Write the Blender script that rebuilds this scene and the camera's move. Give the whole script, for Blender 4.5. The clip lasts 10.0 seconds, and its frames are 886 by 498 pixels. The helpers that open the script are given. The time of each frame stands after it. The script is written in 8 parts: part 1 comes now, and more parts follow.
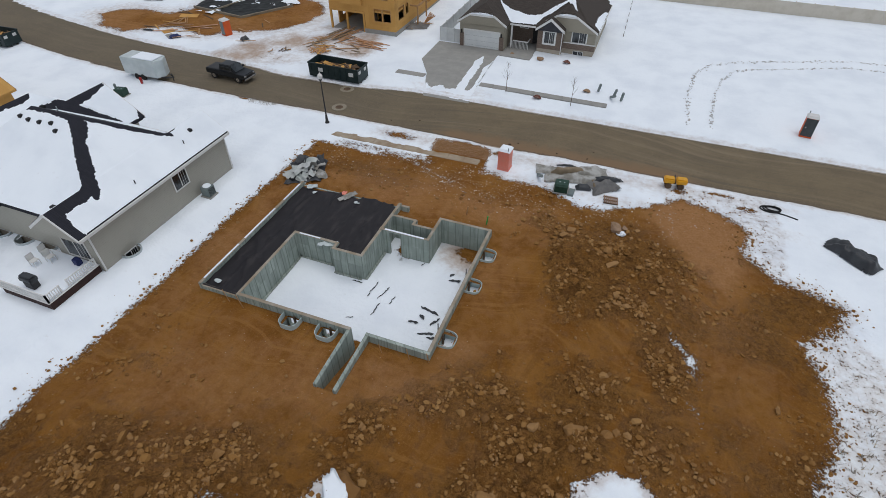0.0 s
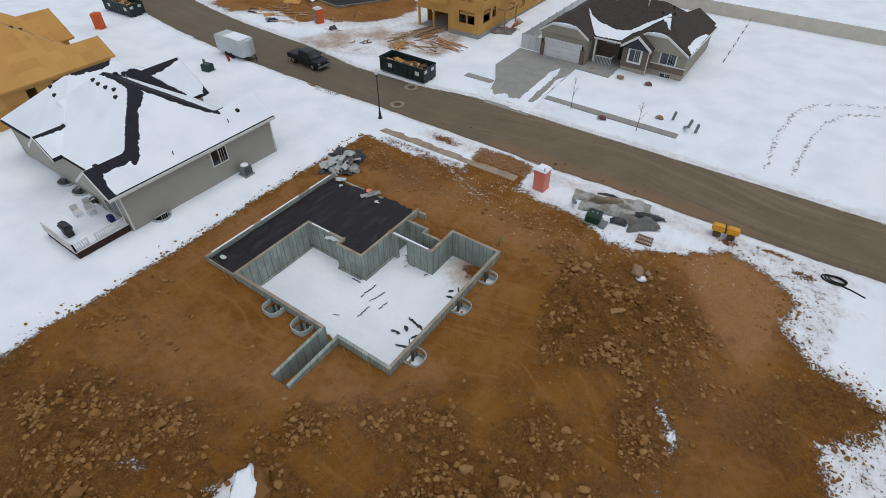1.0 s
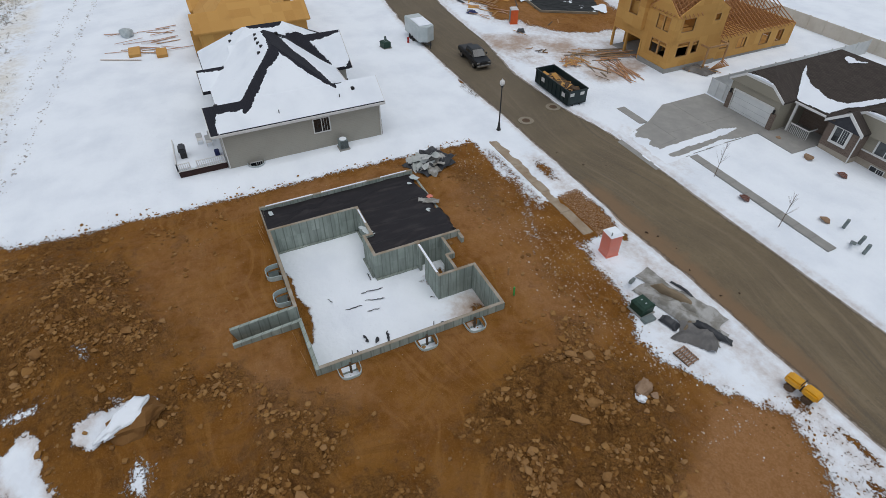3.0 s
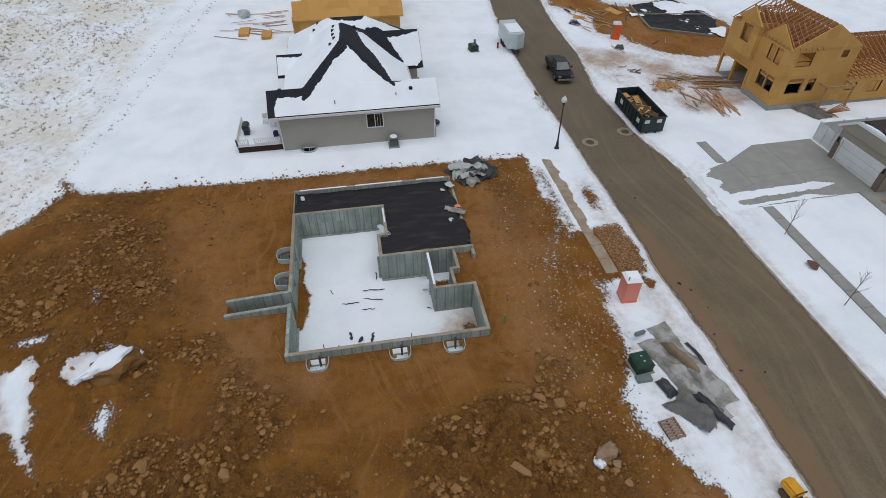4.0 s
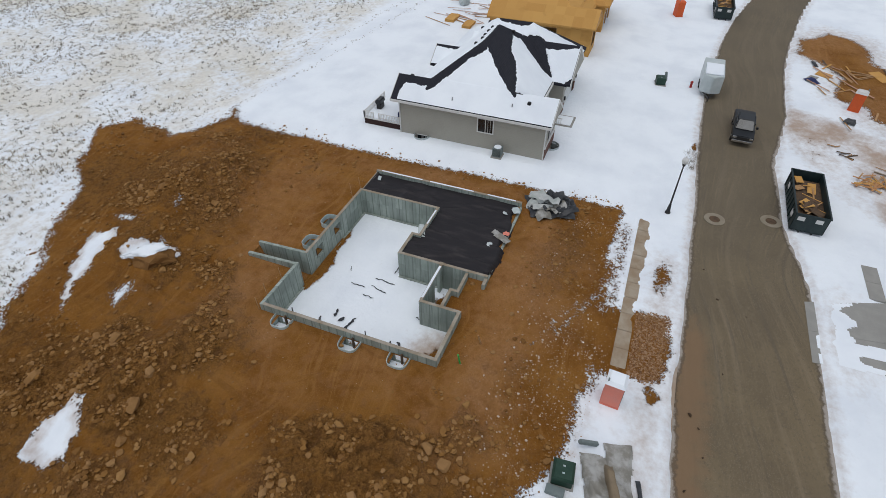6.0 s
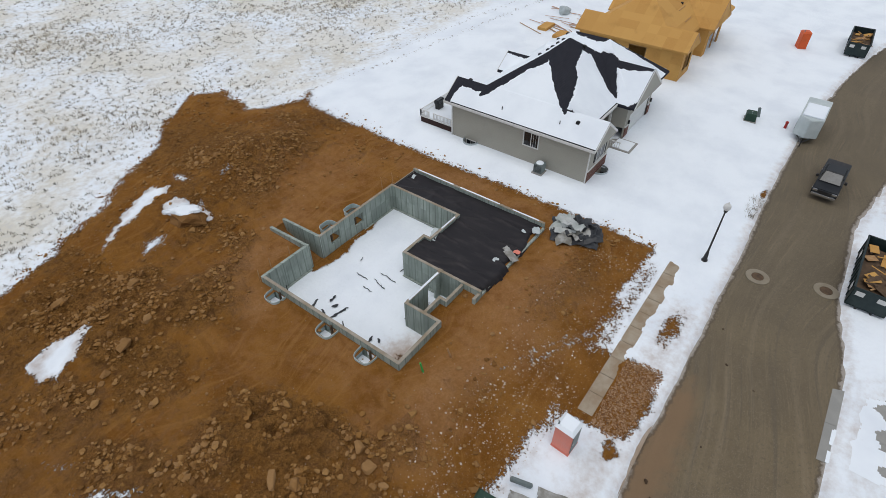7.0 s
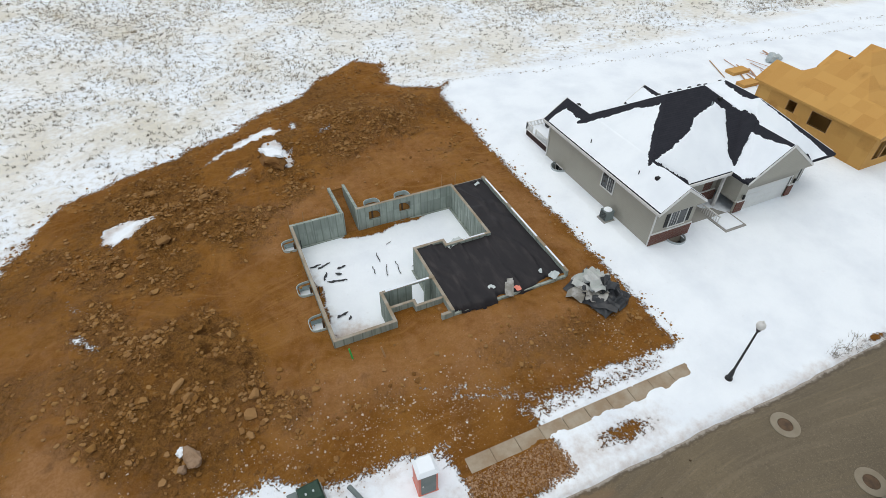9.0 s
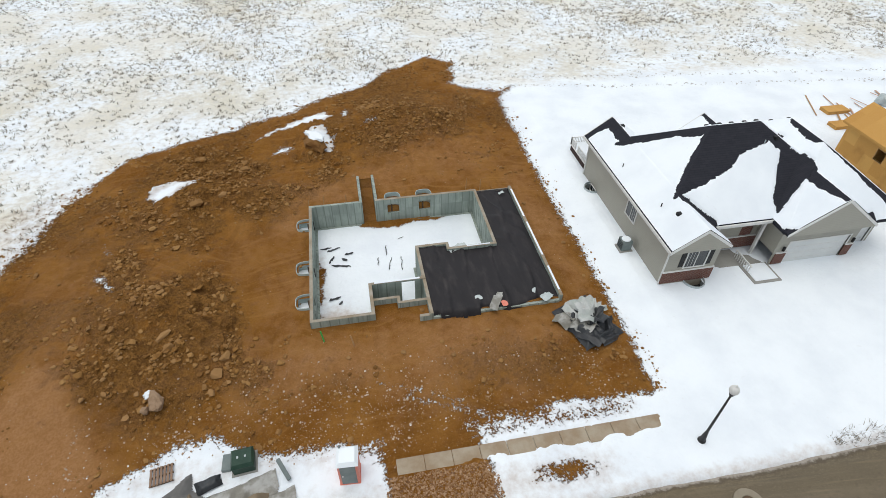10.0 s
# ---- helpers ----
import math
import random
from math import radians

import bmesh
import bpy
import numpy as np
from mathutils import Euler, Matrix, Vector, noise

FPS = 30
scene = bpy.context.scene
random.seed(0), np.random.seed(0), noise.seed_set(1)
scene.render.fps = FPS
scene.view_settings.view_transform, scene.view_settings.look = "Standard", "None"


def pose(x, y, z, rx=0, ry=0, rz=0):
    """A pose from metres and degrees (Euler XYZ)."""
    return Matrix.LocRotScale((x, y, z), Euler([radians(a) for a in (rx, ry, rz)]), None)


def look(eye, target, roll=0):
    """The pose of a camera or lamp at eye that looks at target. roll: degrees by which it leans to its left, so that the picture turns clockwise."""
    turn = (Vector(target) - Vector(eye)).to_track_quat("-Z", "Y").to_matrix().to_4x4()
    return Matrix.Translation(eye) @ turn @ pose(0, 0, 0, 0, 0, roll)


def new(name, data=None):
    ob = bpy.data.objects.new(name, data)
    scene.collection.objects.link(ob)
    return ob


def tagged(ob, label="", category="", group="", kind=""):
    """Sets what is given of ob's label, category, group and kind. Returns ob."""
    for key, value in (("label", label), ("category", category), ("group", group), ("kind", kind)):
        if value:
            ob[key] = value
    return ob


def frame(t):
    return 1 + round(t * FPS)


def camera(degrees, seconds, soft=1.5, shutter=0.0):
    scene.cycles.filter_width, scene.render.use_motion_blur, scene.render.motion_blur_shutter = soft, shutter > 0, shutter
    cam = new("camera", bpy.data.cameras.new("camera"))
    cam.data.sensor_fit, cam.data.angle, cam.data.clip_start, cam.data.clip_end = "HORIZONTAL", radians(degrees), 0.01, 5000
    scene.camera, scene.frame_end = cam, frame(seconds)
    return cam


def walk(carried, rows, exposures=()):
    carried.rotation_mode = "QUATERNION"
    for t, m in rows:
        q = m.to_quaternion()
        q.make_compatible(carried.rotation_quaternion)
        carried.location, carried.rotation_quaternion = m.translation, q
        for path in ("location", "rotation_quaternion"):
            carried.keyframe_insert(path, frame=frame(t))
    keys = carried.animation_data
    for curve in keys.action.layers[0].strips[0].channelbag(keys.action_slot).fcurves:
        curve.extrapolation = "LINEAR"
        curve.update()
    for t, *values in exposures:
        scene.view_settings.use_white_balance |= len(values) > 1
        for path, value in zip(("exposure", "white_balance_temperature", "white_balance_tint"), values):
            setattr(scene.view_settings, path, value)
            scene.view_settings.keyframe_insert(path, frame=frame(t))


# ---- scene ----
cam = camera(78.8, 10.0, 0.65)
METRES, EYE, TILT, LEAN, TURN = 70.87, 27.0, 0.0, 0.0, 21.4
ROWS = [
    (0.0, 0.0, 0.0, 0.0, -0.18, -41.62, 0.2),
    (0.5, 0.048, 0.0143, -0.0018, 6.72, -41.58, 0.13),
    (1.0, 0.0938, 0.0344, -0.0029, 13.86, -41.55, 0.11),
    (1.5, 0.1363, 0.0595, -0.0028, 21.39, -41.54, -0.03),
    (2.0, 0.1747, 0.0899, -0.002, 29.19, -41.69, -0.19),
    (2.5, 0.2092, 0.1226, -0.002, 36.31, -41.76, -0.27),
    (4.0, 0.2924, 0.2495, -0.0008, 58.79, -41.73, 0.05),
    (4.5, 0.3094, 0.2989, 0.0005, 66.79, -41.83, 0.1),
    (5.0, 0.3204, 0.3488, -0.0002, 74.86, -41.82, 0.14),
    (5.5, 0.3251, 0.4001, 0.0008, 82.77, -41.87, 0.16),
    (7.0, 0.3036, 0.5512, 0.0039, 105.29, -41.73, 0.14),
    (7.5, 0.2846, 0.5976, 0.0047, 112.93, -41.7, 0.02),
    (8.0, 0.261, 0.6401, 0.0052, 120.28, -41.71, -0.2),
    (8.5, 0.2333, 0.6795, 0.0057, 127.34, -41.72, -0.4),
    (9.0, 0.2003, 0.7154, 0.008, 134.18, -41.81, -0.49),
    (9.5, 0.1634, 0.7476, 0.0104, 140.98, -41.92, -0.57),
    (10.0, 0.1233, 0.7754, 0.0129, 147.82, -42.06, -0.62),
]
EXPOSURES = [(0.0, 0.0, 6500, 10), (5.0, -0.03, 6500, 10), (6.0, 0.04, 6550, 10), (7.5, 0.18, 6620, 9), (9.0, 0.36, 6760, 7), (10.0, 0.47, 6850, 7)]
walk(cam, [(t, pose(0, 0, EYE, TILT, LEAN, TURN) @ pose(METRES * x, METRES * y, METRES * z, 90 + pitch, roll, yaw)) for t, x, y, z, yaw, pitch, roll in ROWS], EXPOSURES)

# ---- light: an overcast winter sky ----
world = bpy.data.worlds.new("overcast_sky")
scene.world = world
world.use_nodes = True
wn, wl = world.node_tree.nodes, world.node_tree.links
sky = wn.new("ShaderNodeTexSky")
sky.sky_type = "NISHITA"
sky.sun_disc = False
sky.sun_elevation, sky.sun_rotation = radians(72), radians(150)
sky.dust_density, sky.air_density = 1.5, 1.0
cloud = wn.new("ShaderNodeHueSaturation")
cloud.inputs["Saturation"].default_value = 0.4
wl.new(sky.outputs[0], cloud.inputs["Color"])
wl.new(cloud.outputs[0], wn["Background"].inputs["Color"])
wn["Background"].inputs["Strength"].default_value = 0.136
sun = new("sun", bpy.data.lights.new("sun", "SUN"))
sun.data.energy, sun.data.angle, sun.data.color = 0.75, radians(40), (1.0, 0.985, 0.96)
sun.matrix_world = look((0, 0, 60), (-10 * math.sin(radians(150)), 10 * math.cos(radians(150)), 26))


# ---- materials ----
def material(name):
    m = bpy.data.materials.new(name)
    m.use_nodes = True
    return m, m.node_tree


def put(tree, kind, **given):
    """A node whose inputs are set by name: a socket is linked, a value is set."""
    n = tree.nodes.new("ShaderNode" + kind)
    for key, value in given.items():
        name = key.replace("_", " ")
        if name in n.inputs:
            if isinstance(value, bpy.types.NodeSocket):
                tree.links.new(value, n.inputs[name])
            else:
                n.inputs[name].default_value = value
    return n


def where(tree):
    return put(tree, "NewGeometry").outputs["Position"]


def scaled(tree, v, s):
    n = tree.nodes.new("ShaderNodeVectorMath")
    n.operation = "MULTIPLY"
    tree.links.new(v, n.inputs[0])
    n.inputs[1].default_value = s
    return n.outputs[0]


def grain(tree, v, scale, detail=4, rough=0.55):
    return put(tree, "TexNoise", Vector=v, Scale=scale, Detail=detail, Roughness=rough).outputs["Fac"]


def calc(tree, op, a, b=0.0, c=0.0):
    n = tree.nodes.new("ShaderNodeMath")
    n.operation = op
    for i, value in enumerate((a, b, c)):
        if isinstance(value, bpy.types.NodeSocket):
            tree.links.new(value, n.inputs[i])
        else:
            n.inputs[i].default_value = value
    return n.outputs[0]


def band(tree, v, lo, hi, a=0.0, b=1.0):
    n = tree.nodes.new("ShaderNodeMapRange")
    n.interpolation_type = "SMOOTHSTEP"
    tree.links.new(v, n.inputs[0])
    for i, value in enumerate((lo, hi, a, b)):
        n.inputs[i + 1].default_value = value
    return n.outputs[0]


def blend(tree, f, a, b, how="MIX"):
    n = tree.nodes.new("ShaderNodeMix")
    n.data_type, n.blend_type = "RGBA", how
    for i, value in ((0, f), (6, a), (7, b)):
        if isinstance(value, bpy.types.NodeSocket):
            tree.links.new(value, n.inputs[i])
        elif i == 0:
            n.inputs[0].default_value = value
        else:
            n.inputs[i].default_value = (*value, 1)
    return n.outputs[2]


def field_of(tree, name):
    n = tree.nodes.new("ShaderNodeAttribute")
    n.attribute_name = name
    return n.outputs["Fac"]


def finish(tree, color, rough=0.8, height=None, strength=0.4, depth=0.02, metal=0.0, spec=0.3):
    b = tree.nodes["Principled BSDF"]
    for key, value in (("Base Color", color), ("Roughness", rough), ("Metallic", metal)):
        if isinstance(value, bpy.types.NodeSocket):
            tree.links.new(value, b.inputs[key])
        else:
            b.inputs[key].default_value = (*value, 1) if key == "Base Color" else value
    b.inputs["Specular IOR Level"].default_value = spec
    if height is not None:
        n = put(tree, "Bump", Height=height, Strength=strength, Distance=depth)
        tree.links.new(n.outputs[0], b.inputs["Normal"])


def worn(name, color, other, scale=1.5, rough=0.7, metal=0.0, fine=14.0, depth=0.01, spec=0.3, lo=0.35, hi=0.7, stretch=(1, 1, 1), pieces=None):
    """A surface of two tones: broad wear (on the grey tarp, painted wrinkle shading) and fine grain."""
    m, t = material(name)
    v = scaled(t, where(t), stretch)
    broad, small = grain(t, v, scale, 5), grain(t, v, fine, 3)
    c = blend(t, band(t, broad, lo, hi), color, other)
    if pieces:
        one = put(t, "NewGeometry").outputs["Random Per Island"]
        c = blend(t, band(t, one, 0.35, 1.0, 0, 0.85), c, pieces[0])
        c = blend(t, band(t, one, 0.0, 0.35, 0.8, 0.0), c, pieces[1])
    c = blend(t, calc(t, "MULTIPLY", small, 0.35), c, tuple(0.55 * a for a in color))
    finish(t, c, rough, small, 0.35, depth, metal, spec)
    return m


SNOW_C = (0.828, 0.880, 0.922)


def snow_look(t, v):
    n1, n2 = grain(t, v, 0.25, 4), grain(t, v, 3.0, 5)
    c = blend(t, band(t, n1, 0.35, 0.75), SNOW_C, (0.735, 0.788, 0.842))
    return blend(t, band(t, n2, 0.62, 0.85, 0, 0.35), c, (0.60, 0.60, 0.60)), n2


def make_snow():
    m, t = material("snow")
    v = where(t)
    c, n2 = snow_look(t, v)
    finish(t, c, 0.65, n2, 0.25, 0.03, 0, 0.25)
    return m


def make_ground():
    """Snow, trampled snow, bare soil, packed sandy soil, gravel and dry field, chosen by distances kept on the mesh."""
    m, t = material("lot_ground")
    v = where(t)
    n_lo, n_mid, n_hi, n_fine = grain(t, v, 0.35, 5), grain(t, v, 1.6, 6, 0.65), grain(t, v, 7, 6, 0.7), grain(t, v, 26, 4, 0.7)
    dirt, pale, speck, gravel, dry = (field_of(t, k) for k in ("dirt", "pale", "speck", "gravel", "dry"))
    # soil: damp and dry tones, crusted clods with crevice shade painted between them, drag marks of machines
    rubble = field_of(t, "rubble")
    rough_ = band(t, calc(t, "ADD", rubble, calc(t, "MULTIPLY", calc(t, "SUBTRACT", n_mid, 0.5), 1.3)), 0.08, 0.55)
    busy = calc(t, "ADD", 0.46, calc(t, "MULTIPLY", rough_, 0.54))
    soil = blend(t, band(t, n_lo, 0.36, 0.66), (0.182, 0.080, 0.0160), (0.248, 0.122, 0.031))
    bent = put(t, "TexNoise", Vector=v, Scale=0.10, Detail=2)
    swirl = t.nodes.new("ShaderNodeVectorMath")
    swirl.operation = "MULTIPLY_ADD"
    t.links.new(bent.outputs["Color"], swirl.inputs[0])
    swirl.inputs[1].default_value = (9, 9, 0)
    t.links.new(v, swirl.inputs[2])
    drag = grain(t, scaled(t, swirl.outputs[0], (0.20, 2.6, 0.4)), 1.0, 5, 0.6)
    soil = blend(t, band(t, drag, 0.50, 0.68, 0, 0.60), soil, (0.305, 0.165, 0.056))
    drag2 = grain(t, scaled(t, swirl.outputs[0], (2.4, 0.22, 0.4)), 1.0, 5, 0.6)
    soil = blend(t, band(t, drag2, 0.52, 0.70, 0, 0.38), soil, (0.108, 0.048, 0.012))
    damp = grain(t, v, 0.16, 4, 0.65)
    soil = blend(t, band(t, damp, 0.50, 0.66, 0, 0.34), soil, (0.125, 0.055, 0.012))
    warp = put(t, "TexNoise", Vector=v, Scale=2.2, Detail=4)
    wob = t.nodes.new("ShaderNodeVectorMath")
    wob.operation = "MULTIPLY_ADD"
    t.links.new(warp.outputs["Color"], wob.inputs[0])
    wob.inputs[1].default_value = (0.55, 0.55, 0.2)
    t.links.new(v, wob.inputs[2])
    chunk = put(t, "TexVoronoi", Vector=wob.outputs[0], Scale=2.1, Randomness=1.0)
    chip = put(t, "TexVoronoi", Vector=wob.outputs[0], Scale=5.6, Randomness=1.0)
    tint1 = put(t, "SeparateColor", Color=chunk.outputs["Color"]).outputs[0]
    tint2 = put(t, "SeparateColor", Color=chip.outputs["Color"]).outputs[1]
    soil = blend(t, calc(t, "MULTIPLY", rough_, 0.42), soil, (0.335, 0.185, 0.068))
    soil = blend(t, calc(t, "MULTIPLY", rough_, band(t, tint1, 0.45, 1.0, 0, 0.20)), soil, (0.115, 0.050, 0.012))
    soil = blend(t, calc(t, "MULTIPLY", rough_, band(t, tint2, 0.5, 1.0, 0, 0.7)), soil, (0.320, 0.170, 0.058))
    soil = blend(t, calc(t, "MULTIPLY", busy, band(t, n_mid, 0.52, 0.64, 0, 0.48)), soil, (0.115, 0.050, 0.0115))
    soil = blend(t, calc(t, "MULTIPLY", busy, band(t, n_hi, 0.52, 0.66, 0, 0.85)), soil, (0.335, 0.182, 0.066))
    soil = blend(t, calc(t, "MULTIPLY", busy, band(t, n_fine, 0.53, 0.63, 0, 0.95)), soil, (0.058, 0.025, 0.0066))
    soil = blend(t, calc(t, "MULTIPLY", busy, band(t, grain(t, v, 13, 5, 0.7), 0.56, 0.66, 0, 0.95)), soil, (0.375, 0.215, 0.090))
    # gaps between clods darkened: the shade of the crevices is put into the colour
    crack_shade = calc(t, "MULTIPLY", rough_, band(t, chunk.outputs["Distance"], 0.50, 0.80, 0, 0.42))
    soil = blend(t, crack_shade, soil, (0.040, 0.017, 0.005))
    crack_shade = calc(t, "MULTIPLY", rough_, band(t, chip.outputs["Distance"], 0.5, 0.8, 0, 0.4))
    soil = blend(t, crack_shade, soil, (0.045, 0.019, 0.006))
    sand = blend(t, band(t, n_hi, 0.38, 0.64), (0.385, 0.222, 0.122), (0.305, 0.166, 0.080))
    soil = blend(t, band(t, calc(t, "ADD", pale, calc(t, "MULTIPLY", calc(t, "SUBTRACT", n_mid, 0.5), 1.6)), -0.7, 0.6, 0, 0.92), soil, sand)
    soil = blend(t, 1.0, soil, (1.08, 0.985, 0.81), "MULTIPLY")
    # scattered light stones
    stone = put(t, "TexVoronoi", Vector=v, Scale=8.0)
    pick = put(t, "SeparateColor", Color=stone.outputs["Color"])
    pebble = calc(t, "MULTIPLY", calc(t, "GREATER_THAN", pick.outputs[0], calc(t, "SUBTRACT", 0.985, calc(t, "MULTIPLY", gravel, 0.09))), calc(t, "LESS_THAN", stone.outputs["Distance"], 0.25))
    soil = blend(t, calc(t, "MULTIPLY", pebble, 0.8), soil, (0.42, 0.33, 0.26))
    # snow
    white, n2 = snow_look(t, v)
    tone = blend(t, band(t, grain(t, v, 0.06, 4), 0.42, 0.66), (0.70, 0.65, 0.54), (0.56, 0.48, 0.31))
    grassy = calc(t, "MULTIPLY", dry, band(t, calc(t, "ADD", calc(t, "MULTIPLY", grain(t, v, 0.11, 5, 0.6), 0.7), calc(t, "MULTIPLY", n_mid, 0.3)), 0.40, 0.58))
    white = blend(t, calc(t, "MULTIPLY", grassy, 0.62), white, tone)
    white = blend(t, calc(t, "MULTIPLY", dry, band(t, n_mid, 0.48, 0.64, 0, 0.5)), white, (0.56, 0.56, 0.55))
    lines = grain(t, scaled(t, v, (0.05, 1.4, 1)), 1.0, 5, 0.6)
    white = blend(t, calc(t, "MULTIPLY", band(t, lines, 0.55, 0.75), calc(t, "MULTIPLY", dry, 0.25)), white, (0.58, 0.57, 0.56))
    stain = field_of(t, "stain")
    white = blend(t, band(t, calc(t, "ADD", stain, calc(t, "MULTIPLY", calc(t, "SUBTRACT", n_mid, 0.5), 0.9)), 0.15, 1.1, 0, 0.85), white, (0.34, 0.225, 0.142))
    edge = calc(t, "ADD", calc(t, "MULTIPLY", calc(t, "SUBTRACT", n_mid, 0.5), 1.6), calc(t, "MULTIPLY", calc(t, "SUBTRACT", n_hi, 0.5), calc(t, "ADD", 0.8, calc(t, "MULTIPLY", speck, 2.7))))
    bare = band(t, calc(t, "ADD", dirt, edge), -0.13, 0.13)
    c = blend(t, bare, white, soil)
    h = calc(t, "ADD", calc(t, "MULTIPLY", calc(t, "MULTIPLY", bare, calc(t, "ADD", busy, 0.12)), calc(t, "ADD", calc(t, "ADD", calc(t, "MULTIPLY", n_hi, 1.0), calc(t, "MULTIPLY", n_fine, 0.6)), calc(t, "MULTIPLY", rough_, calc(t, "SUBTRACT", 1.8, calc(t, "ADD", calc(t, "MULTIPLY", chunk.outputs["Distance"], 1.9), calc(t, "MULTIPLY", chip.outputs["Distance"], 0.9)))))), calc(t, "MULTIPLY", n2, 0.35))
    finish(t, c, 0.92, h, 1.0, 0.17, 0, 0.10)
    return m


def make_road():
    m, t = material("road_asphalt")
    v = where(t)
    n1, n2 = grain(t, v, 0.22, 5), grain(t, v, 30, 3)
    bent = put(t, "TexNoise", Vector=v, Scale=0.045, Detail=1)
    swirl = t.nodes.new("ShaderNodeVectorMath")
    swirl.operation = "MULTIPLY_ADD"
    t.links.new(bent.outputs["Color"], swirl.inputs[0])
    swirl.inputs[1].default_value = (0, 9, 0)
    t.links.new(v, swirl.inputs[2])
    tracks = grain(t, scaled(t, swirl.outputs[0], (0.05, 1.2, 1)), 1.0, 6, 0.65)
    c = blend(t, band(t, n1, 0.35, 0.7), (0.150, 0.114, 0.068), (0.192, 0.146, 0.084))
    west = band(t, put(t, "SeparateXYZ", Vector=v).outputs["X"], -34.0, -12.0, 1.0, 0.0)
    c = blend(t, band(t, tracks, 0.48, 0.70, 0, 0.6), c, (0.262, 0.202, 0.130))
    c = blend(t, band(t, grain(t, scaled(t, swirl.outputs[0], (0.07, 2.6, 1)), 1.0, 5), 0.54, 0.72, 0, 0.55), c, (0.105, 0.088, 0.064))
    c = blend(t, band(t, grain(t, v, 1.3, 6, 0.7), 0.5, 0.8, 0, 0.3), c, (0.115, 0.088, 0.056))
    c = blend(t, calc(t, "MULTIPLY", west, 0.5), c, (0.124, 0.106, 0.078))
    c = blend(t, band(t, grain(t, v, 6.0, 6, 0.75), 0.50, 0.66, 0, 0.55), c, (0.100, 0.082, 0.056))
    c = blend(t, band(t, grain(t, scaled(t, swirl.outputs[0], (0.25, 5.0, 1)), 1.0, 5, 0.7), 0.54, 0.70, 0, 0.3), c, (0.280, 0.215, 0.132))
    c = blend(t, band(t, grain(t, v, 16, 4, 0.7), 0.54, 0.66, 0, 0.6), c, (0.275, 0.225, 0.158))
    c = blend(t, calc(t, "MULTIPLY", n2, 0.35), c, (0.06, 0.053, 0.040))
    mud = field_of(t, "mud")
    c = blend(t, calc(t, "MULTIPLY", band(t, calc(t, "ADD", mud, calc(t, "SUBTRACT", grain(t, v, 1.1, 6, 0.7), 0.5)), 0.3, 0.9), 0.75), c, (0.205, 0.128, 0.070))
    edge = calc(t, "ADD", field_of(t, "slush"), calc(t, "MULTIPLY", calc(t, "SUBTRACT", grain(t, v, 2.4, 6, 0.7), 0.5), 1.3))
    wet = blend(t, band(t, edge, -0.50, -0.25, 0, 0.6), c, (0.085, 0.068, 0.050))
    c = blend(t, band(t, edge, -0.2, 0.15, 0, 0.85), wet, (0.36, 0.325, 0.285))
    c = blend(t, band(t, edge, 0.35, 0.85, 0, 0.8), c, (0.64, 0.625, 0.61))
    finish(t, c, 0.82, n2, 0.3, 0.01, 0, 0.3)
    return m


def make_concrete(name, color, other, panel=0.0):
    m, t = material(name)
    v = where(t)
    n1, n2 = grain(t, v, 0.9, 6, 0.6), grain(t, v, 18, 4)
    c = blend(t, band(t, n1, 0.35, 0.7), color, other)
    if panel:
        cell = t.nodes.new("ShaderNodeVectorMath")
        cell.operation = "FLOOR"
        t.links.new(scaled(t, v, (1 / panel, 1 / panel, 0.0)), cell.inputs[0])
        wn_ = put(t, "TexWhiteNoise", Vector=cell.outputs[0])
        c = blend(t, calc(t, "MULTIPLY", wn_.outputs["Value"], 0.6), c, tuple(0.62 * a for a in color))
        s = put(t, "SeparateXYZ", Vector=v)
        joint = calc(t, "FRACT", calc(t, "MULTIPLY", calc(t, "ADD", s.outputs["X"], s.outputs["Y"]), 1 / panel))
        c = blend(t, band(t, joint, 0.0, 0.10, 0.75, 0.0), c, (0.095, 0.115, 0.100))
        c = blend(t, band(t, joint, 0.88, 1.0, 0.0, 0.6), c, (0.125, 0.145, 0.128))
        streak = grain(t, scaled(t, v, (3.5, 3.5, 0.35)), 1.5, 5)
        c = blend(t, band(t, streak, 0.48, 0.72, 0, 0.65), c, (0.165, 0.195, 0.172))
    c = blend(t, calc(t, "MULTIPLY", n2, 0.3), c, tuple(0.6 * a for a in color))
    finish(t, c, 0.85, n2, 0.3, 0.008, 0, 0.25)
    return m


def make_shingle(name, color, other):
    m, t = material(name)
    v = where(t)
    b = put(t, "TexBrick", Vector=scaled(t, v, (1, 1, 1)), Scale=1.0, Color1=(*color, 1), Color2=(*other, 1), Mortar=(*[0.8 * a for a in color], 1), Mortar_Size=0.012, Brick_Width=0.5, Row_Height=0.14)
    c = blend(t, band(t, grain(t, v, 1.2, 5), 0.4, 0.7, 0, 0.4), b.outputs["Color"], tuple(1.35 * a for a in color))
    finish(t, c, 0.9, grain(t, v, 40, 2), 0.4, 0.01, 0, 0.2)
    return m


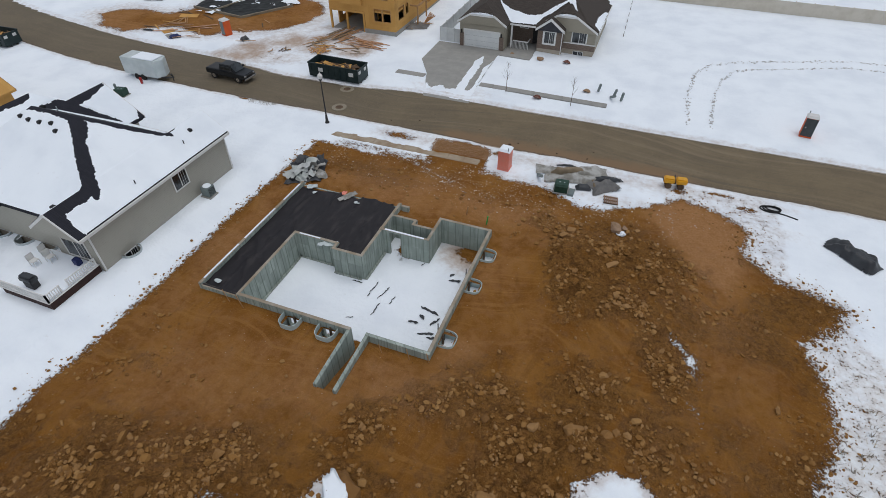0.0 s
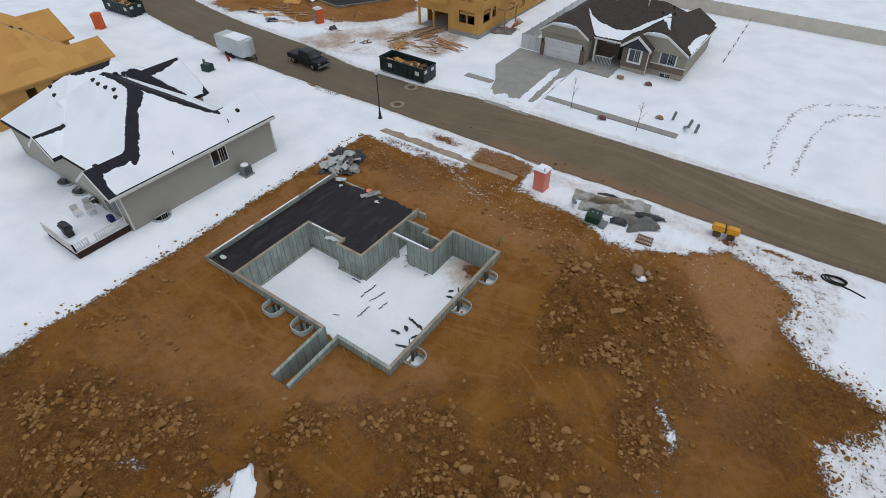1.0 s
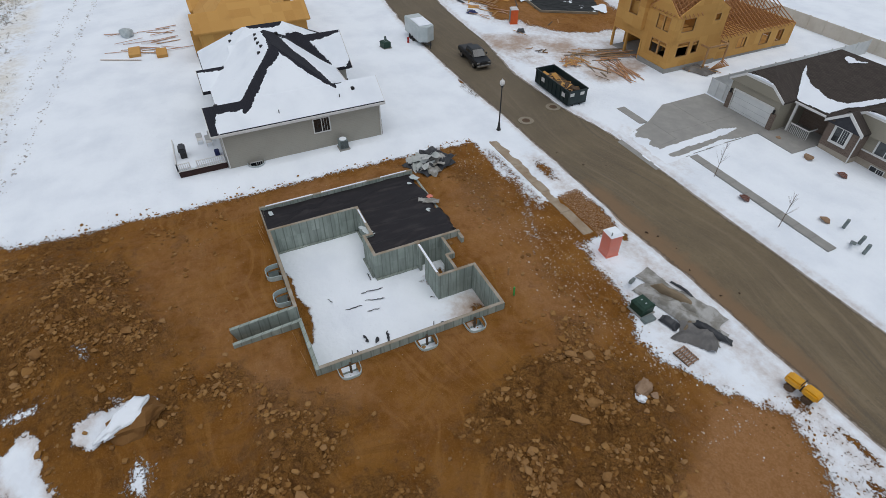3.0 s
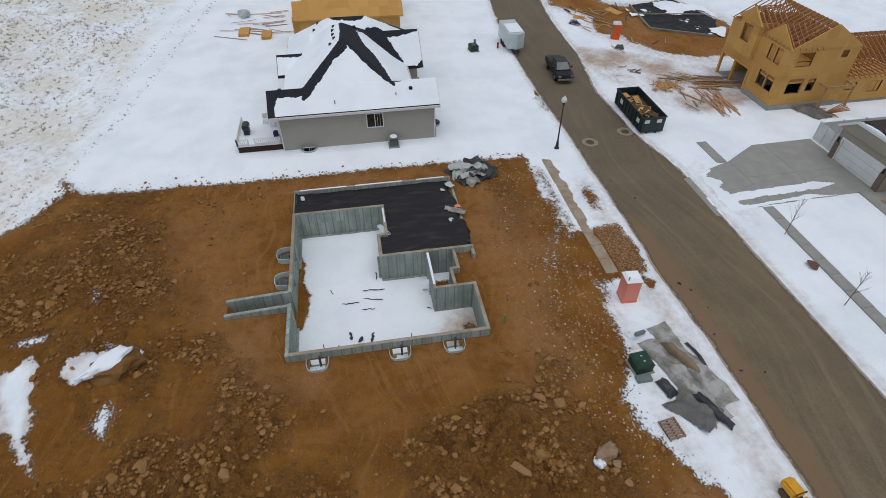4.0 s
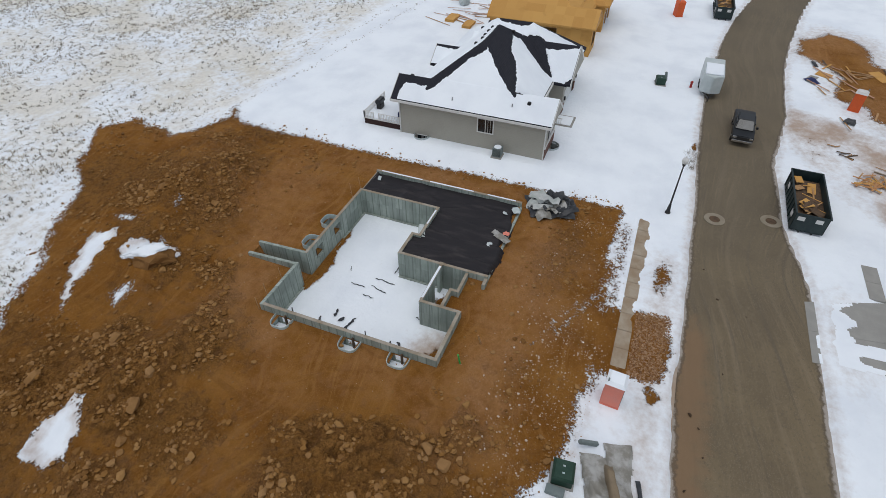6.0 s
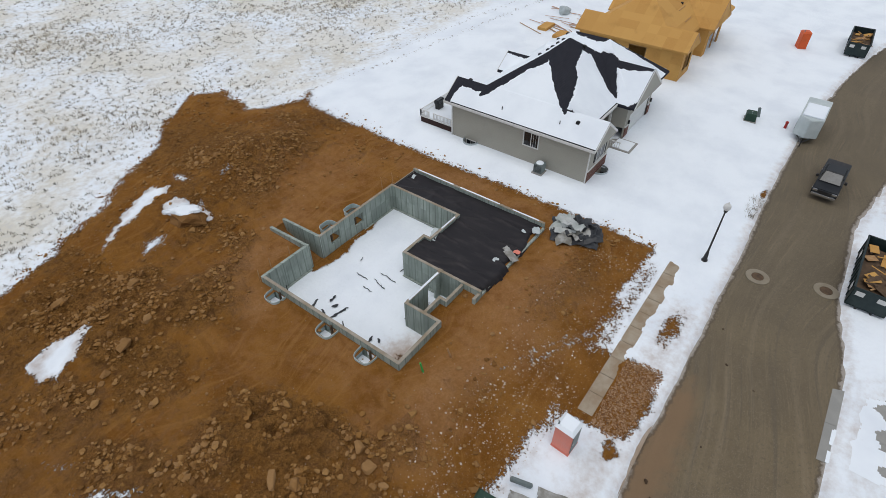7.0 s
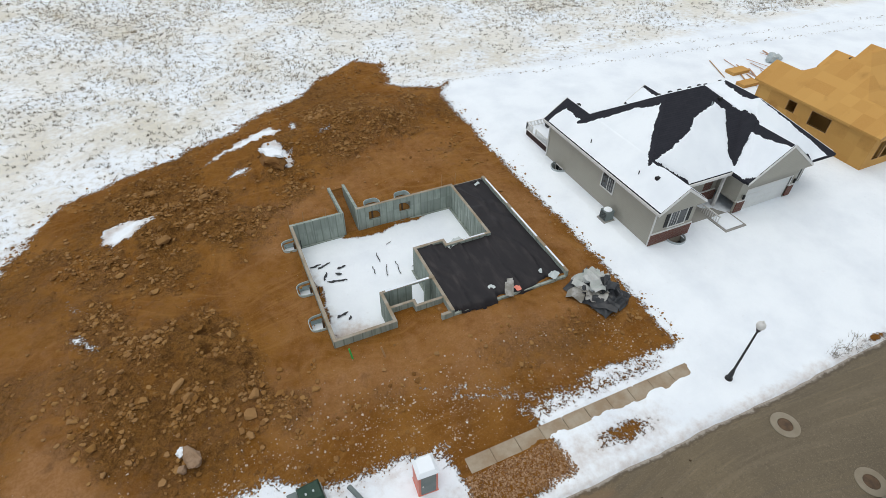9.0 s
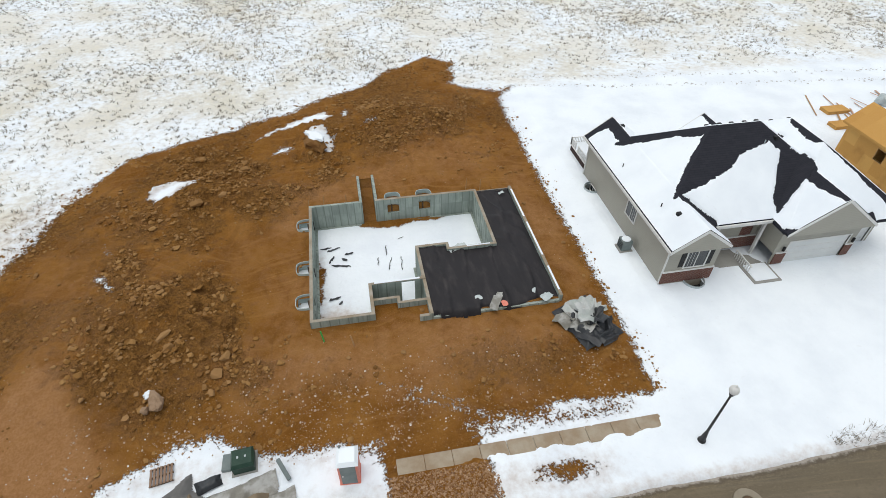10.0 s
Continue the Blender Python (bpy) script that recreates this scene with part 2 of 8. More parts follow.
def make_osb(name):
    m, t = material(name)
    v = where(t)
    flat = t.nodes.new("ShaderNodeVectorMath")
    flat.operation = "FLOOR"
    t.links.new(scaled(t, v, (1 / 2.44, 1 / 1.22, 1 / 1.22)), flat.inputs[0])
    sheet = put(t, "TexWhiteNoise", Vector=flat.outputs[0]).outputs["Value"]
    strand = grain(t, scaled(t, v, (9, 9, 9)), 1.6, 5, 0.75)
    c = blend(t, sheet, (0.56, 0.315, 0.090), (0.47, 0.245, 0.064))
    c = blend(t, band(t, strand, 0.42, 0.66, 0, 0.5), c, (0.53, 0.31, 0.11))
    c = blend(t, band(t, grain(t, v, 0.5, 4), 0.55, 0.8, 0, 0.5), c, (0.26, 0.125, 0.036))
    finish(t, c, 0.8, strand, 0.2, 0.005, 0, 0.25)
    return m


def make_siding(name, color):
    m, t = material(name)
    v = where(t)
    z = put(t, "SeparateXYZ", Vector=v).outputs["Z"]
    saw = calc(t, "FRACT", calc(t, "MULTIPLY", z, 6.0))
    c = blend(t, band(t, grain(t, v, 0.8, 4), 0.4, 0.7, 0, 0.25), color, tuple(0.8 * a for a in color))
    # darker line in each lap's recess: its shade painted into the colour
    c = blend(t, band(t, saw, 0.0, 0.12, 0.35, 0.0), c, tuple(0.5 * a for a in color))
    finish(t, c, 0.6, saw, 0.6, 0.012, 0, 0.35)
    return m


def make_brick(name, a, b):
    m, t = material(name)
    v = where(t)
    s = put(t, "SeparateXYZ", Vector=v)
    flat = put(t, "CombineXYZ", X=calc(t, "ADD", s.outputs["X"], s.outputs["Y"]), Y=s.outputs["Z"])
    br = put(t, "TexBrick", Vector=flat.outputs[0], Scale=1.0, Color1=(*a, 1), Color2=(*b, 1), Mortar=(0.20, 0.165, 0.145, 1), Mortar_Size=0.010, Brick_Width=0.22, Row_Height=0.075)
    finish(t, br.outputs["Color"], 0.85, br.outputs["Fac"], -0.5, 0.008, 0, 0.2)
    return m


def make_glass(name):
    m, t = material(name)
    finish(t, blend(t, band(t, grain(t, where(t), 0.9, 3), 0.4, 0.7), (0.012, 0.016, 0.018), (0.04, 0.048, 0.052)), 0.06, None, spec=0.7)
    return m


snow = make_snow()
ground_mat = make_ground()
road_mat = make_road()
wall_concrete = make_concrete("form_concrete", (0.325, 0.378, 0.335), (0.425, 0.475, 0.430), 0.61)
cap_concrete = make_concrete("dusty_concrete", (0.270, 0.218, 0.152), (0.39, 0.36, 0.305))
slab_concrete = make_concrete("flatwork_concrete", (0.285, 0.282, 0.262), (0.335, 0.33, 0.305))
muddy_concrete = make_concrete("muddy_concrete", (0.30, 0.225, 0.150), (0.40, 0.345, 0.265))
kerb_concrete = make_concrete("kerb_concrete", (0.34, 0.26, 0.19), (0.42, 0.36, 0.30))
ring_concrete = make_concrete("ring_concrete", (0.28, 0.245, 0.185), (0.23, 0.195, 0.14))
dark_shingle = make_shingle("charcoal_shingle", (0.022, 0.023, 0.030), (0.027, 0.028, 0.036))
brown_shingle = make_shingle("brown_shingle", (0.050, 0.042, 0.037), (0.068, 0.058, 0.050))
osb = make_osb("osb_sheathing")
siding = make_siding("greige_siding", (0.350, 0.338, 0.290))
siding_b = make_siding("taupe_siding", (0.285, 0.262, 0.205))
stone_veneer = make_brick("taupe_stone", (0.120, 0.086, 0.066), (0.165, 0.122, 0.094))
red_brick = make_brick("red_brick", (0.105, 0.032, 0.022), (0.145, 0.050, 0.036))
glass = make_glass("dark_glass")
trim_white = worn("white_trim", (0.74, 0.74, 0.72), (0.66, 0.66, 0.64), 2, 0.5)
door_white = worn("white_door", (0.70, 0.72, 0.71), (0.64, 0.66, 0.66), 1, 0.45)
foundation_tan = worn("parged_foundation", (0.40, 0.355, 0.285), (0.34, 0.30, 0.24), 2, 0.9)
fabric_black = worn("black_geotextile", (0.012, 0.010, 0.012), (0.050, 0.042, 0.042), 1.1, 0.6, 0, 30, 0.004, 0.35, 0.45, 0.85, (1.6, 0.5, 1))
# strong light and dark tones: shading of wrinkles put into the colour
tarp_grey = worn("grey_tarp", (0.225, 0.215, 0.185), (0.42, 0.42, 0.40), 1.3, 0.55, 0, 4, 0.10, 0.35, 0.40, 0.62)
tarp_dark = worn("dark_tarp", (0.115, 0.112, 0.108), (0.20, 0.195, 0.185), 0.9, 0.55, 0, 9, 0.01, 0.35)
tarp_pale = worn("pale_tarp", (0.40, 0.435, 0.41), (0.54, 0.55, 0.54), 0.9, 0.55, 0, 9, 0.01)
tarp_tan = worn("tan_tarp", (0.235, 0.180, 0.115), (0.16, 0.125, 0.085), 0.8, 0.6, 0, 9, 0.01)
wet_plastic = worn("wet_black_plastic", (0.012, 0.014, 0.014), (0.030, 0.032, 0.030), 0.8, 0.62, 0, 6, 0.03, 0.18)
tarp_black = worn("black_tarp", (0.022, 0.024, 0.028), (0.05, 0.055, 0.06), 1.0, 0.45, 0, 9, 0.01, 0.4)
lumber_pale = worn("fresh_lumber", (0.46, 0.285, 0.140), (0.38, 0.205, 0.090), 3, 0.75, 0, 20, 0.004, 0.25)
skirt_brown = worn("maroon_skirting", (0.045, 0.020, 0.016), (0.03, 0.014, 0.012), 3, 0.7)
truss_lumber = worn("orange_lumber", (0.50, 0.265, 0.115), (0.40, 0.185, 0.075), 3, 0.75, 0, 20, 0.004)
lumber_red = worn("stained_lumber", (0.47, 0.265, 0.175), (0.52, 0.345, 0.225), 3, 0.75, 0, 20, 0.004)
lumber_dark = worn("weathered_lumber", (0.13, 0.082, 0.048), (0.075, 0.05, 0.032), 3, 0.8, 0, 20, 0.004)
pallet_wood = worn("pallet_wood", (0.30, 0.195, 0.135), (0.21, 0.13, 0.085), 3, 0.85, 0, 20, 0.004)
coral = worn("coral_plastic", (0.76, 0.235, 0.165), (0.70, 0.25, 0.19), 2, 0.45, 0, 20, 0.003, 0.4)
orange = worn("orange_plastic", (0.70, 0.110, 0.018), (0.60, 0.10, 0.02), 2, 0.45, 0, 20, 0.003, 0.4)
dark_plastic = worn("dark_plastic", (0.035, 0.045, 0.048), (0.06, 0.07, 0.072), 2, 0.5, 0, 20, 0.003, 0.4)
grey_plastic = worn("grey_plastic", (0.15, 0.19, 0.19), (0.20, 0.235, 0.23), 2, 0.5, 0, 20, 0.003, 0.4)
pale_roof = worn("pale_plastic", (0.62, 0.62, 0.60), (0.70, 0.70, 0.69), 2, 0.5, 0, 20, 0.003, 0.4)
yellow = worn("yellow_paint", (0.72, 0.36, 0.012), (0.62, 0.30, 0.015), 3, 0.4, 0, 20, 0.003, 0.45)
black_steel = worn("black_steel", (0.016, 0.016, 0.018), (0.035, 0.033, 0.03), 4, 0.5, 0.0, 20, 0.003, 0.4)
mud_dark = worn("wet_mud", (0.045, 0.026, 0.012), (0.07, 0.042, 0.02), 4, 0.7)
rubber = worn("rubber", (0.012, 0.012, 0.012), (0.03, 0.028, 0.025), 4, 0.85)
dumpster_green = worn("dark_green_steel", (0.008, 0.022, 0.024), (0.022, 0.038, 0.038), 1.5, 0.5, 0.0, 16, 0.003, 0.4)
box_green = worn("green_enamel", (0.014, 0.045, 0.030), (0.026, 0.062, 0.042), 3, 0.5)
well_steel = worn("pale_steel", (0.42, 0.52, 0.51), (0.54, 0.63, 0.62), 3, 0.5, 0.0, 18, 0.003, 0.4)
galvanised = worn("galvanised_steel", (0.40, 0.46, 0.47), (0.50, 0.55, 0.56), 3, 0.45, 0.15, 18, 0.003, 0.5)
trailer_white = worn("trailer_sheet", (0.47, 0.53, 0.53), (0.58, 0.63, 0.63), 1, 0.4, 0.0, 10, 0.002, 0.4)
car_paint = worn("graphite_car_paint", (0.010, 0.012, 0.014), (0.018, 0.020, 0.022), 1, 0.35, 0.0, 60, 0.0, 0.3)
chrome = worn("bright_metal", (0.50, 0.50, 0.50), (0.60, 0.60, 0.60), 3, 0.25, 0.9)
lamp_globe = worn("frosted_globe", (0.66, 0.66, 0.64), (0.74, 0.74, 0.72), 3, 0.35)
rock_mat = worn("soil_crusted_rock", (0.285, 0.152, 0.054), (0.215, 0.104, 0.030), 2.5, 0.92, 0, 12, 0.03, pieces=((0.325, 0.185, 0.076), (0.150, 0.068, 0.018)))
pebble_pale = worn("pale_pebble", (0.52, 0.40, 0.30), (0.40, 0.28, 0.19), 3, 0.9, 0, 12, 0.01, pieces=((0.62, 0.53, 0.44), (0.32, 0.19, 0.10)))
rock_pale = worn("pale_rock", (0.33, 0.225, 0.145), (0.24, 0.150, 0.088), 2.5, 0.9, 0, 12, 0.02)
clod_mat = worn("soil_clod", (0.270, 0.134, 0.036), (0.215, 0.100, 0.025), 2.0, 0.95, 0, 12, 0.02, pieces=((0.345, 0.195, 0.072), (0.150, 0.067, 0.016)))
gravel_mat = worn("rust_gravel", (0.26, 0.130, 0.054), (0.34, 0.20, 0.105), 6, 0.92, 0, 22, 0.01, pieces=((0.46, 0.31, 0.19), (0.12, 0.055, 0.022)))
# grey in place of white: rut shade and peeking grass put into the snow's colour
rut_shade = worn("shaded_rut_snow", (0.58, 0.57, 0.56), (0.36, 0.34, 0.31), 0.8, 0.8)
dry_grass = worn("dry_grass", (0.46, 0.375, 0.235), (0.32, 0.265, 0.18), 0.4, 0.9)
grey_grass = worn("grey_weed", (0.25, 0.232, 0.20), (0.36, 0.325, 0.265), 0.4, 0.9)
pale_vinyl = worn("pale_fence", (0.62, 0.64, 0.63), (0.54, 0.56, 0.56), 1.2, 0.55)
dark_shake = worn("slate_shake", (0.035, 0.037, 0.045), (0.055, 0.057, 0.065), 2, 0.8)
fence_vinyl = worn("tan_fence", (0.60, 0.555, 0.475), (0.53, 0.485, 0.405), 1.2, 0.6)
vent_black = worn("black_vent", (0.015, 0.015, 0.016), (0.03, 0.03, 0.03), 3, 0.6)
blue_cloth = worn("blue_cover", (0.02, 0.03, 0.10), (0.03, 0.04, 0.13), 3, 0.7)
red_cap = worn("red_enamel", (0.40, 0.03, 0.025), (0.32, 0.025, 0.02), 3, 0.5)
paint_green = worn("green_marker", (0.05, 0.42, 0.09), (0.06, 0.36, 0.10), 3, 0.5)


# ---- building helpers ----
RNG = random.Random(7)


def thing(name, at, label, category, group="", kind=""):
    """An empty at a thing's base, to carry its parts."""
    ob = new(name)
    ob.empty_display_size = 0.2
    ob.matrix_basis = Matrix.Translation(at)
    return tagged(ob, label, category, group, kind)


def part(name, bm, mat, parent, label="", smooth=False):
    """Links a bmesh in world coordinates as one mesh under a thing or under a part."""
    me = bpy.data.meshes.new(name)
    bmesh.ops.recalc_face_normals(bm, faces=bm.faces)
    bm.to_mesh(me)
    bm.free()
    if smooth:
        for p in me.polygons:
            p.use_smooth = True
    me.materials.append(mat)
    ob = new(name, me)
    ob.parent = parent
    if parent.type == "EMPTY":
        ob.matrix_parent_inverse = parent.matrix_basis.inverted()
    return tagged(ob, label)


def solo(name, bm, mat, label, category, group="", kind="", smooth=False):
    """A thing of one mesh; its origin goes to the middle of its base."""
    lo = [min(v.co[i] for v in bm.verts) for i in range(3)]
    hi = [max(v.co[i] for v in bm.verts) for i in range(3)]
    at = Vector(((lo[0] + hi[0]) / 2, (lo[1] + hi[1]) / 2, lo[2]))
    bmesh.ops.translate(bm, verts=bm.verts, vec=-at)
    bmesh.ops.recalc_face_normals(bm, faces=bm.faces)
    me = bpy.data.meshes.new(name)
    bm.to_mesh(me)
    bm.free()
    if smooth:
        for p in me.polygons:
            p.use_smooth = True
    me.materials.append(mat)
    ob = new(name, me)
    ob.location = at
    return tagged(ob, label, category, group, kind)


def box(bm, x0, x1, y0, y1, z0, z1, bevel=0.0):
    r = bmesh.ops.create_cube(bm, size=1.0, matrix=Matrix.Translation(((x0 + x1) / 2, (y0 + y1) / 2, (z0 + z1) / 2)) @ Matrix.Diagonal((abs(x1 - x0), abs(y1 - y0), abs(z1 - z0), 1)))
    if bevel:
        es = list({e for v in r["verts"] for e in v.link_edges})
        bmesh.ops.bevel(bm, geom=es, offset=bevel, segments=2, affect="EDGES")
    return r["verts"]


def boxed(*args, **kw):
    bm = bmesh.new()
    box(bm, *args, **kw)
    return bm


def tilted(bm, length, width, height, m):
    """A bar along x, placed by m."""
    return bmesh.ops.create_cube(bm, size=1.0, matrix=m @ Matrix.Diagonal((length, width, height, 1)))["verts"]


def rod(bm, a, b, r, r2=None, n=8):
    a, b = Vector(a), Vector(b)
    d = b - a
    m = Matrix.Translation((a + b) / 2) @ d.to_track_quat("Z", "Y").to_matrix().to_4x4()
    bmesh.ops.create_cone(bm, cap_ends=True, segments=n, radius1=r, radius2=r if r2 is None else r2, depth=d.length, matrix=m)


def beam(bm, a, b, w=0.04, h=0.09):
    a, b = Vector(a), Vector(b)
    d = b - a
    q = d.to_track_quat("X", "Z").to_matrix().to_4x4()
    tilted(bm, d.length, w, h, Matrix.Translation((a + b) / 2) @ q)


def solid(bm, base, top):
    """A closed body between two rings of equally many points."""
    lo, hi = [bm.verts.new(p) for p in base], [bm.verts.new(p) for p in top]
    n = len(lo)
    bm.faces.new(lo[::-1])
    bm.faces.new(hi)
    for i in range(n):
        bm.faces.new((lo[i], lo[(i + 1) % n], hi[(i + 1) % n], hi[i]))


def slab(bm, ring, z0, z1):
    solid(bm, [(x, y, z0) for x, y in ring], [(x, y, z1) for x, y in ring])


def faces(bm, points, polys):
    vs = [bm.verts.new(p) for p in points]
    for p in polys:
        bm.faces.new([vs[i] for i in p])


def wall_boxes(bm, axis, at, thick, a0, a1, z0, z1, holes=()):
    """A wall along an axis with openings (b0, b1, c0, c1) through it, as one closed skin."""
    ca = sorted({a0, a1, *[b for h in holes for b in h[:2] if a0 < b < a1]})
    cz = sorted({z0, z1, *[c for h in holes for c in h[2:] if z0 < c < z1]})
    full = {(i, k) for i in range(len(ca) - 1) for k in range(len(cz) - 1)
            if not any(h[0] < (ca[i] + ca[i + 1]) / 2 < h[1] and h[2] < (cz[k] + cz[k + 1]) / 2 < h[3] for h in holes)}
    made = {}

    def v(i, side, k):
        if (i, side, k) not in made:
            d = at + thick * side
            made[i, side, k] = bm.verts.new((ca[i], d, cz[k]) if axis == "x" else (d, ca[i], cz[k]))
        return made[i, side, k]
    for i, k in full:
        for side in (0, 1):
            bm.faces.new([v(i, side, k), v(i + 1, side, k), v(i + 1, side, k + 1), v(i, side, k + 1)])
        for n, p, q in (((i - 1, k), (i, k), (i, k + 1)), ((i + 1, k), (i + 1, k), (i + 1, k + 1)), ((i, k - 1), (i, k), (i + 1, k)), ((i, k + 1), (i, k + 1), (i + 1, k + 1))):
            if n not in full:
                bm.faces.new([v(p[0], 0, p[1]), v(q[0], 0, q[1]), v(q[0], 1, q[1]), v(p[0], 1, p[1])])


def distance(px, py, ring):
    """Signed distance to a polygon, positive inside."""
    ring = np.array(ring, float)
    best = np.full(px.shape, 1e9)
    inside = np.zeros(px.shape, bool)
    for (ax, ay), (bx, by) in zip(ring, np.roll(ring, -1, 0)):
        dx, dy = bx - ax, by - ay
        k = np.clip(((px - ax) * dx + (py - ay) * dy) / (dx * dx + dy * dy + 1e-12), 0, 1)
        best = np.minimum(best, np.hypot(px - ax - k * dx, py - ay - k * dy))
        cross = (ay > py) != (by > py)
        inside ^= cross & (px < (bx - ax) * (py - ay) / (by - ay if by != ay else 1e-9) + ax)
    return np.where(inside, best, -best)


def lumps(px, py, scale, seed, octaves=4):
    """Smooth value noise on arrays."""
    out, amp, total = np.zeros(px.shape), 1.0, 0.0
    for o in range(octaves):
        r = np.random.RandomState(seed + o)
        table = r.rand(256, 256)
        u, w = px * scale * 2 ** o + 37.3 * o, py * scale * 2 ** o + 11.7 * o
        i, j = np.floor(u).astype(int), np.floor(w).astype(int)
        f, g = u - i, w - j
        f, g = f * f * (3 - 2 * f), g * g * (3 - 2 * g)
        a, b = table[i % 256, j % 256], table[(i + 1) % 256, j % 256]
        c, d = table[i % 256, (j + 1) % 256], table[(i + 1) % 256, (j + 1) % 256]
        out += amp * ((a * (1 - f) + b * f) * (1 - g) + (c * (1 - f) + d * f) * g - 0.5)
        total += amp
        amp *= 0.5
    return out / total


# ---- the lie of the land ----
LOT = [(-28.3, 38.7), (-28.3, 30), (-28.4, 16), (-28.6, 6), (-28.6, 1.0), (-29.6, -0.6), (-31.2, -1.9), (-29.2, -1.3), (-27.0, -2.4), (-24.0, -4.3), (-25.8, -10.4), (-22.3, -12.8), (-19.5, -10.0), (-12.5, -4.4),
       (-5.5, 0.0), (1.2, 3.3), (6.8, 5.6), (9.9, 9.0), (12.0, 14.0), (12.9, 18.0), (14.4, 22.2), (14.0, 25.0), (13.2, 28.0), (15.6, 30.0), (16.2, 32.0), (14.2, 33.2), (12.2, 33.6),
       (9.8, 35.9), (10.3, 38.5), (7.7, 40.3), (5.4, 41.2), (3.6, 40.0), (1.5, 38.7), (-0.6, 37.6), (-2.6, 37.0), (-4.8, 38.5), (-9.0, 38.9), (-11.6, 39.4), (-12.0, 43.3),
       (-17.3, 43.2), (-17.2, 41.2), (-16.8, 39.0), (-22.0, 38.6)]
PALE = [(2.8, 38.2), (4.1, 40.4), (5.6, 40.9), (7.7, 40.2), (10.2, 38.5), (9.8, 36.3), (10.0, 33.6), (8.8, 30.6), (6.6, 31.0), (5.4, 34.0)]
# soft lighter patches of worked soil, and heaps of rubble: x, y, half-widths, weight
TAN = [(-9.2, 15.6, 3.6, 1.8, 1.0), (-6.9, 18.5, 1.5, 2.6, 0.9), (-13.5, 14.5, 3.0, 2.2, 0.8), (-20.0, 11.5, 6.0, 4.0, 0.75), (-6.8, 27.0, 1.3, 4.0, 0.7), (-8.5, 33.3, 5.5, 1.8, 1.0), (-18, 33.8, 6.0, 2.2, 0.95), (-23, 3, 3, 3, 0.5), (8.2, 28.0, 3.0, 5.5, 0.7), (5.0, 36.2, 3.0, 2.0, 0.6), (9.5, 20.5, 2.2, 4.0, 0.5), (-3.5, 22.5, 2.5, 4.0, 0.45),
       ]
TAN += [(-5.6, 11.0, 3.5, 2.2, 0.35), (1.0, 21.5, 2.5, 1.6, 0.4), (6.6, 30.5, 1.8, 2.5, 0.55), (-26.3, 23, 1.3, 8.0, 0.85), (-26, -3, 3, 4, 0.4), (8.5, 12.5, 2.0, 2.5, 0.35), (3.0, 34.0, 2.0, 1.5, 0.4), (7.0, 17.5, 3.5, 5.0, 0.45), (3.5, 24.0, 3.5, 4.0, 0.4), (-24.0, 9.0, 3.0, 6.0, 0.35)]
RUBBLE = [(-18.5, 6.2, 3.6, 1.6, 1.0), (-14.8, 8.2, 1.8, 1.4, 1.0), (-21.8, 4.8, 2.0, 1.5, 0.9), (-14.8, 2.2, 1.2, 2.2, 0.8), (-9.6, 13.0, 1.0, 0.8, 0.8), (-6.5, 15.4, 2.0, 1.0, 0.8), (-4.2, 16.7, 1.4, 1.4, 0.9),
          ]
RUBBLE += [(-1.6, 14.6, 1.8, 1.8, 1.0), (-1.5, 11.2, 1.9, 1.2, 1.0), (1.2, 9.6, 1.4, 2.0, 1.0), (0.9, 16.6, 1.3, 1.2, 1.0), (-1.3, 27.6, 0.9, 2.1, 1.0), (-2.3, 30.8, 0.9, 1.7, 1.0), (0.6, 31.3, 1.2, 0.8, 1.0),
          ]
RUBBLE += [(4.3, 28.8, 1.3, 1.2, 1.0), (2.4, 26.2, 1.4, 1.0, 1.0), (2.9, 30.4, 1.2, 0.8, 1.0), (5.0, 24.2, 0.8, 1.5, 0.8), (6.2, 22.4, 1.0, 1.6, 0.8), (-8.6, 10.6, 2.0, 0.8, 0.6), (0.8, 34.6, 1.4, 0.9, 0.7),
          (2.0, 19.5, 1.6, 1.0, 0.5), (-24.5, 1.5, 2.0, 1.5, 0.6), (-10.0, 7.0, 1.6, 1.4, 0.6), (5.5, 17.0, 1.3, 2.0, 0.6), (6.5, 26.5, 1.0, 1.8, 0.5), (-4.5, 33.3, 1.6, 0.7, 0.6), (4.5, 32.6, 1.3, 0.8, 0.8)]
DRIFTS = [[(-2.4, 6.2), (-5.0, 4.0), (-8.2, 2.0), (-9.7, 1.7), (-10.6, 3.0), (-9.6, 4.1), (-7.0, 4.7), (-5.2, 5.0)],
          [(-7.2, 6.4), (-9.0, 5.9), (-10.5, 7.7), (-9.9, 9.6), (-8.4, 8.0)],
          [(4.8, 12.8), (3.2, 12.4), (1.6, 12.6), (2.2, 13.7), (3.3, 14.9), (4.6, 15.4), (5.2, 14.3)],
          [(-12.4, 1.7), (-11.3, 1.8), (-11.2, 4.3), (-12.1, 4.5)],
          [(-6.8, 8.5), (-5.0, 7.4), (-4.5, 8.8), (-6.0, 9.5)], [(7.7, 22.3), (6.9, 24.1), (5.2, 25.6), (4.8, 25.2), (6.0, 23.5), (7.2, 22.0)], [(-14.9, 5.5), (-13.4, 6.3), (-13.1, 6.9), (-14.8, 6.5)], [(6.8, 19.8), (7.5, 19.5), (7.2, 20.8), (6.5, 20.9)]]
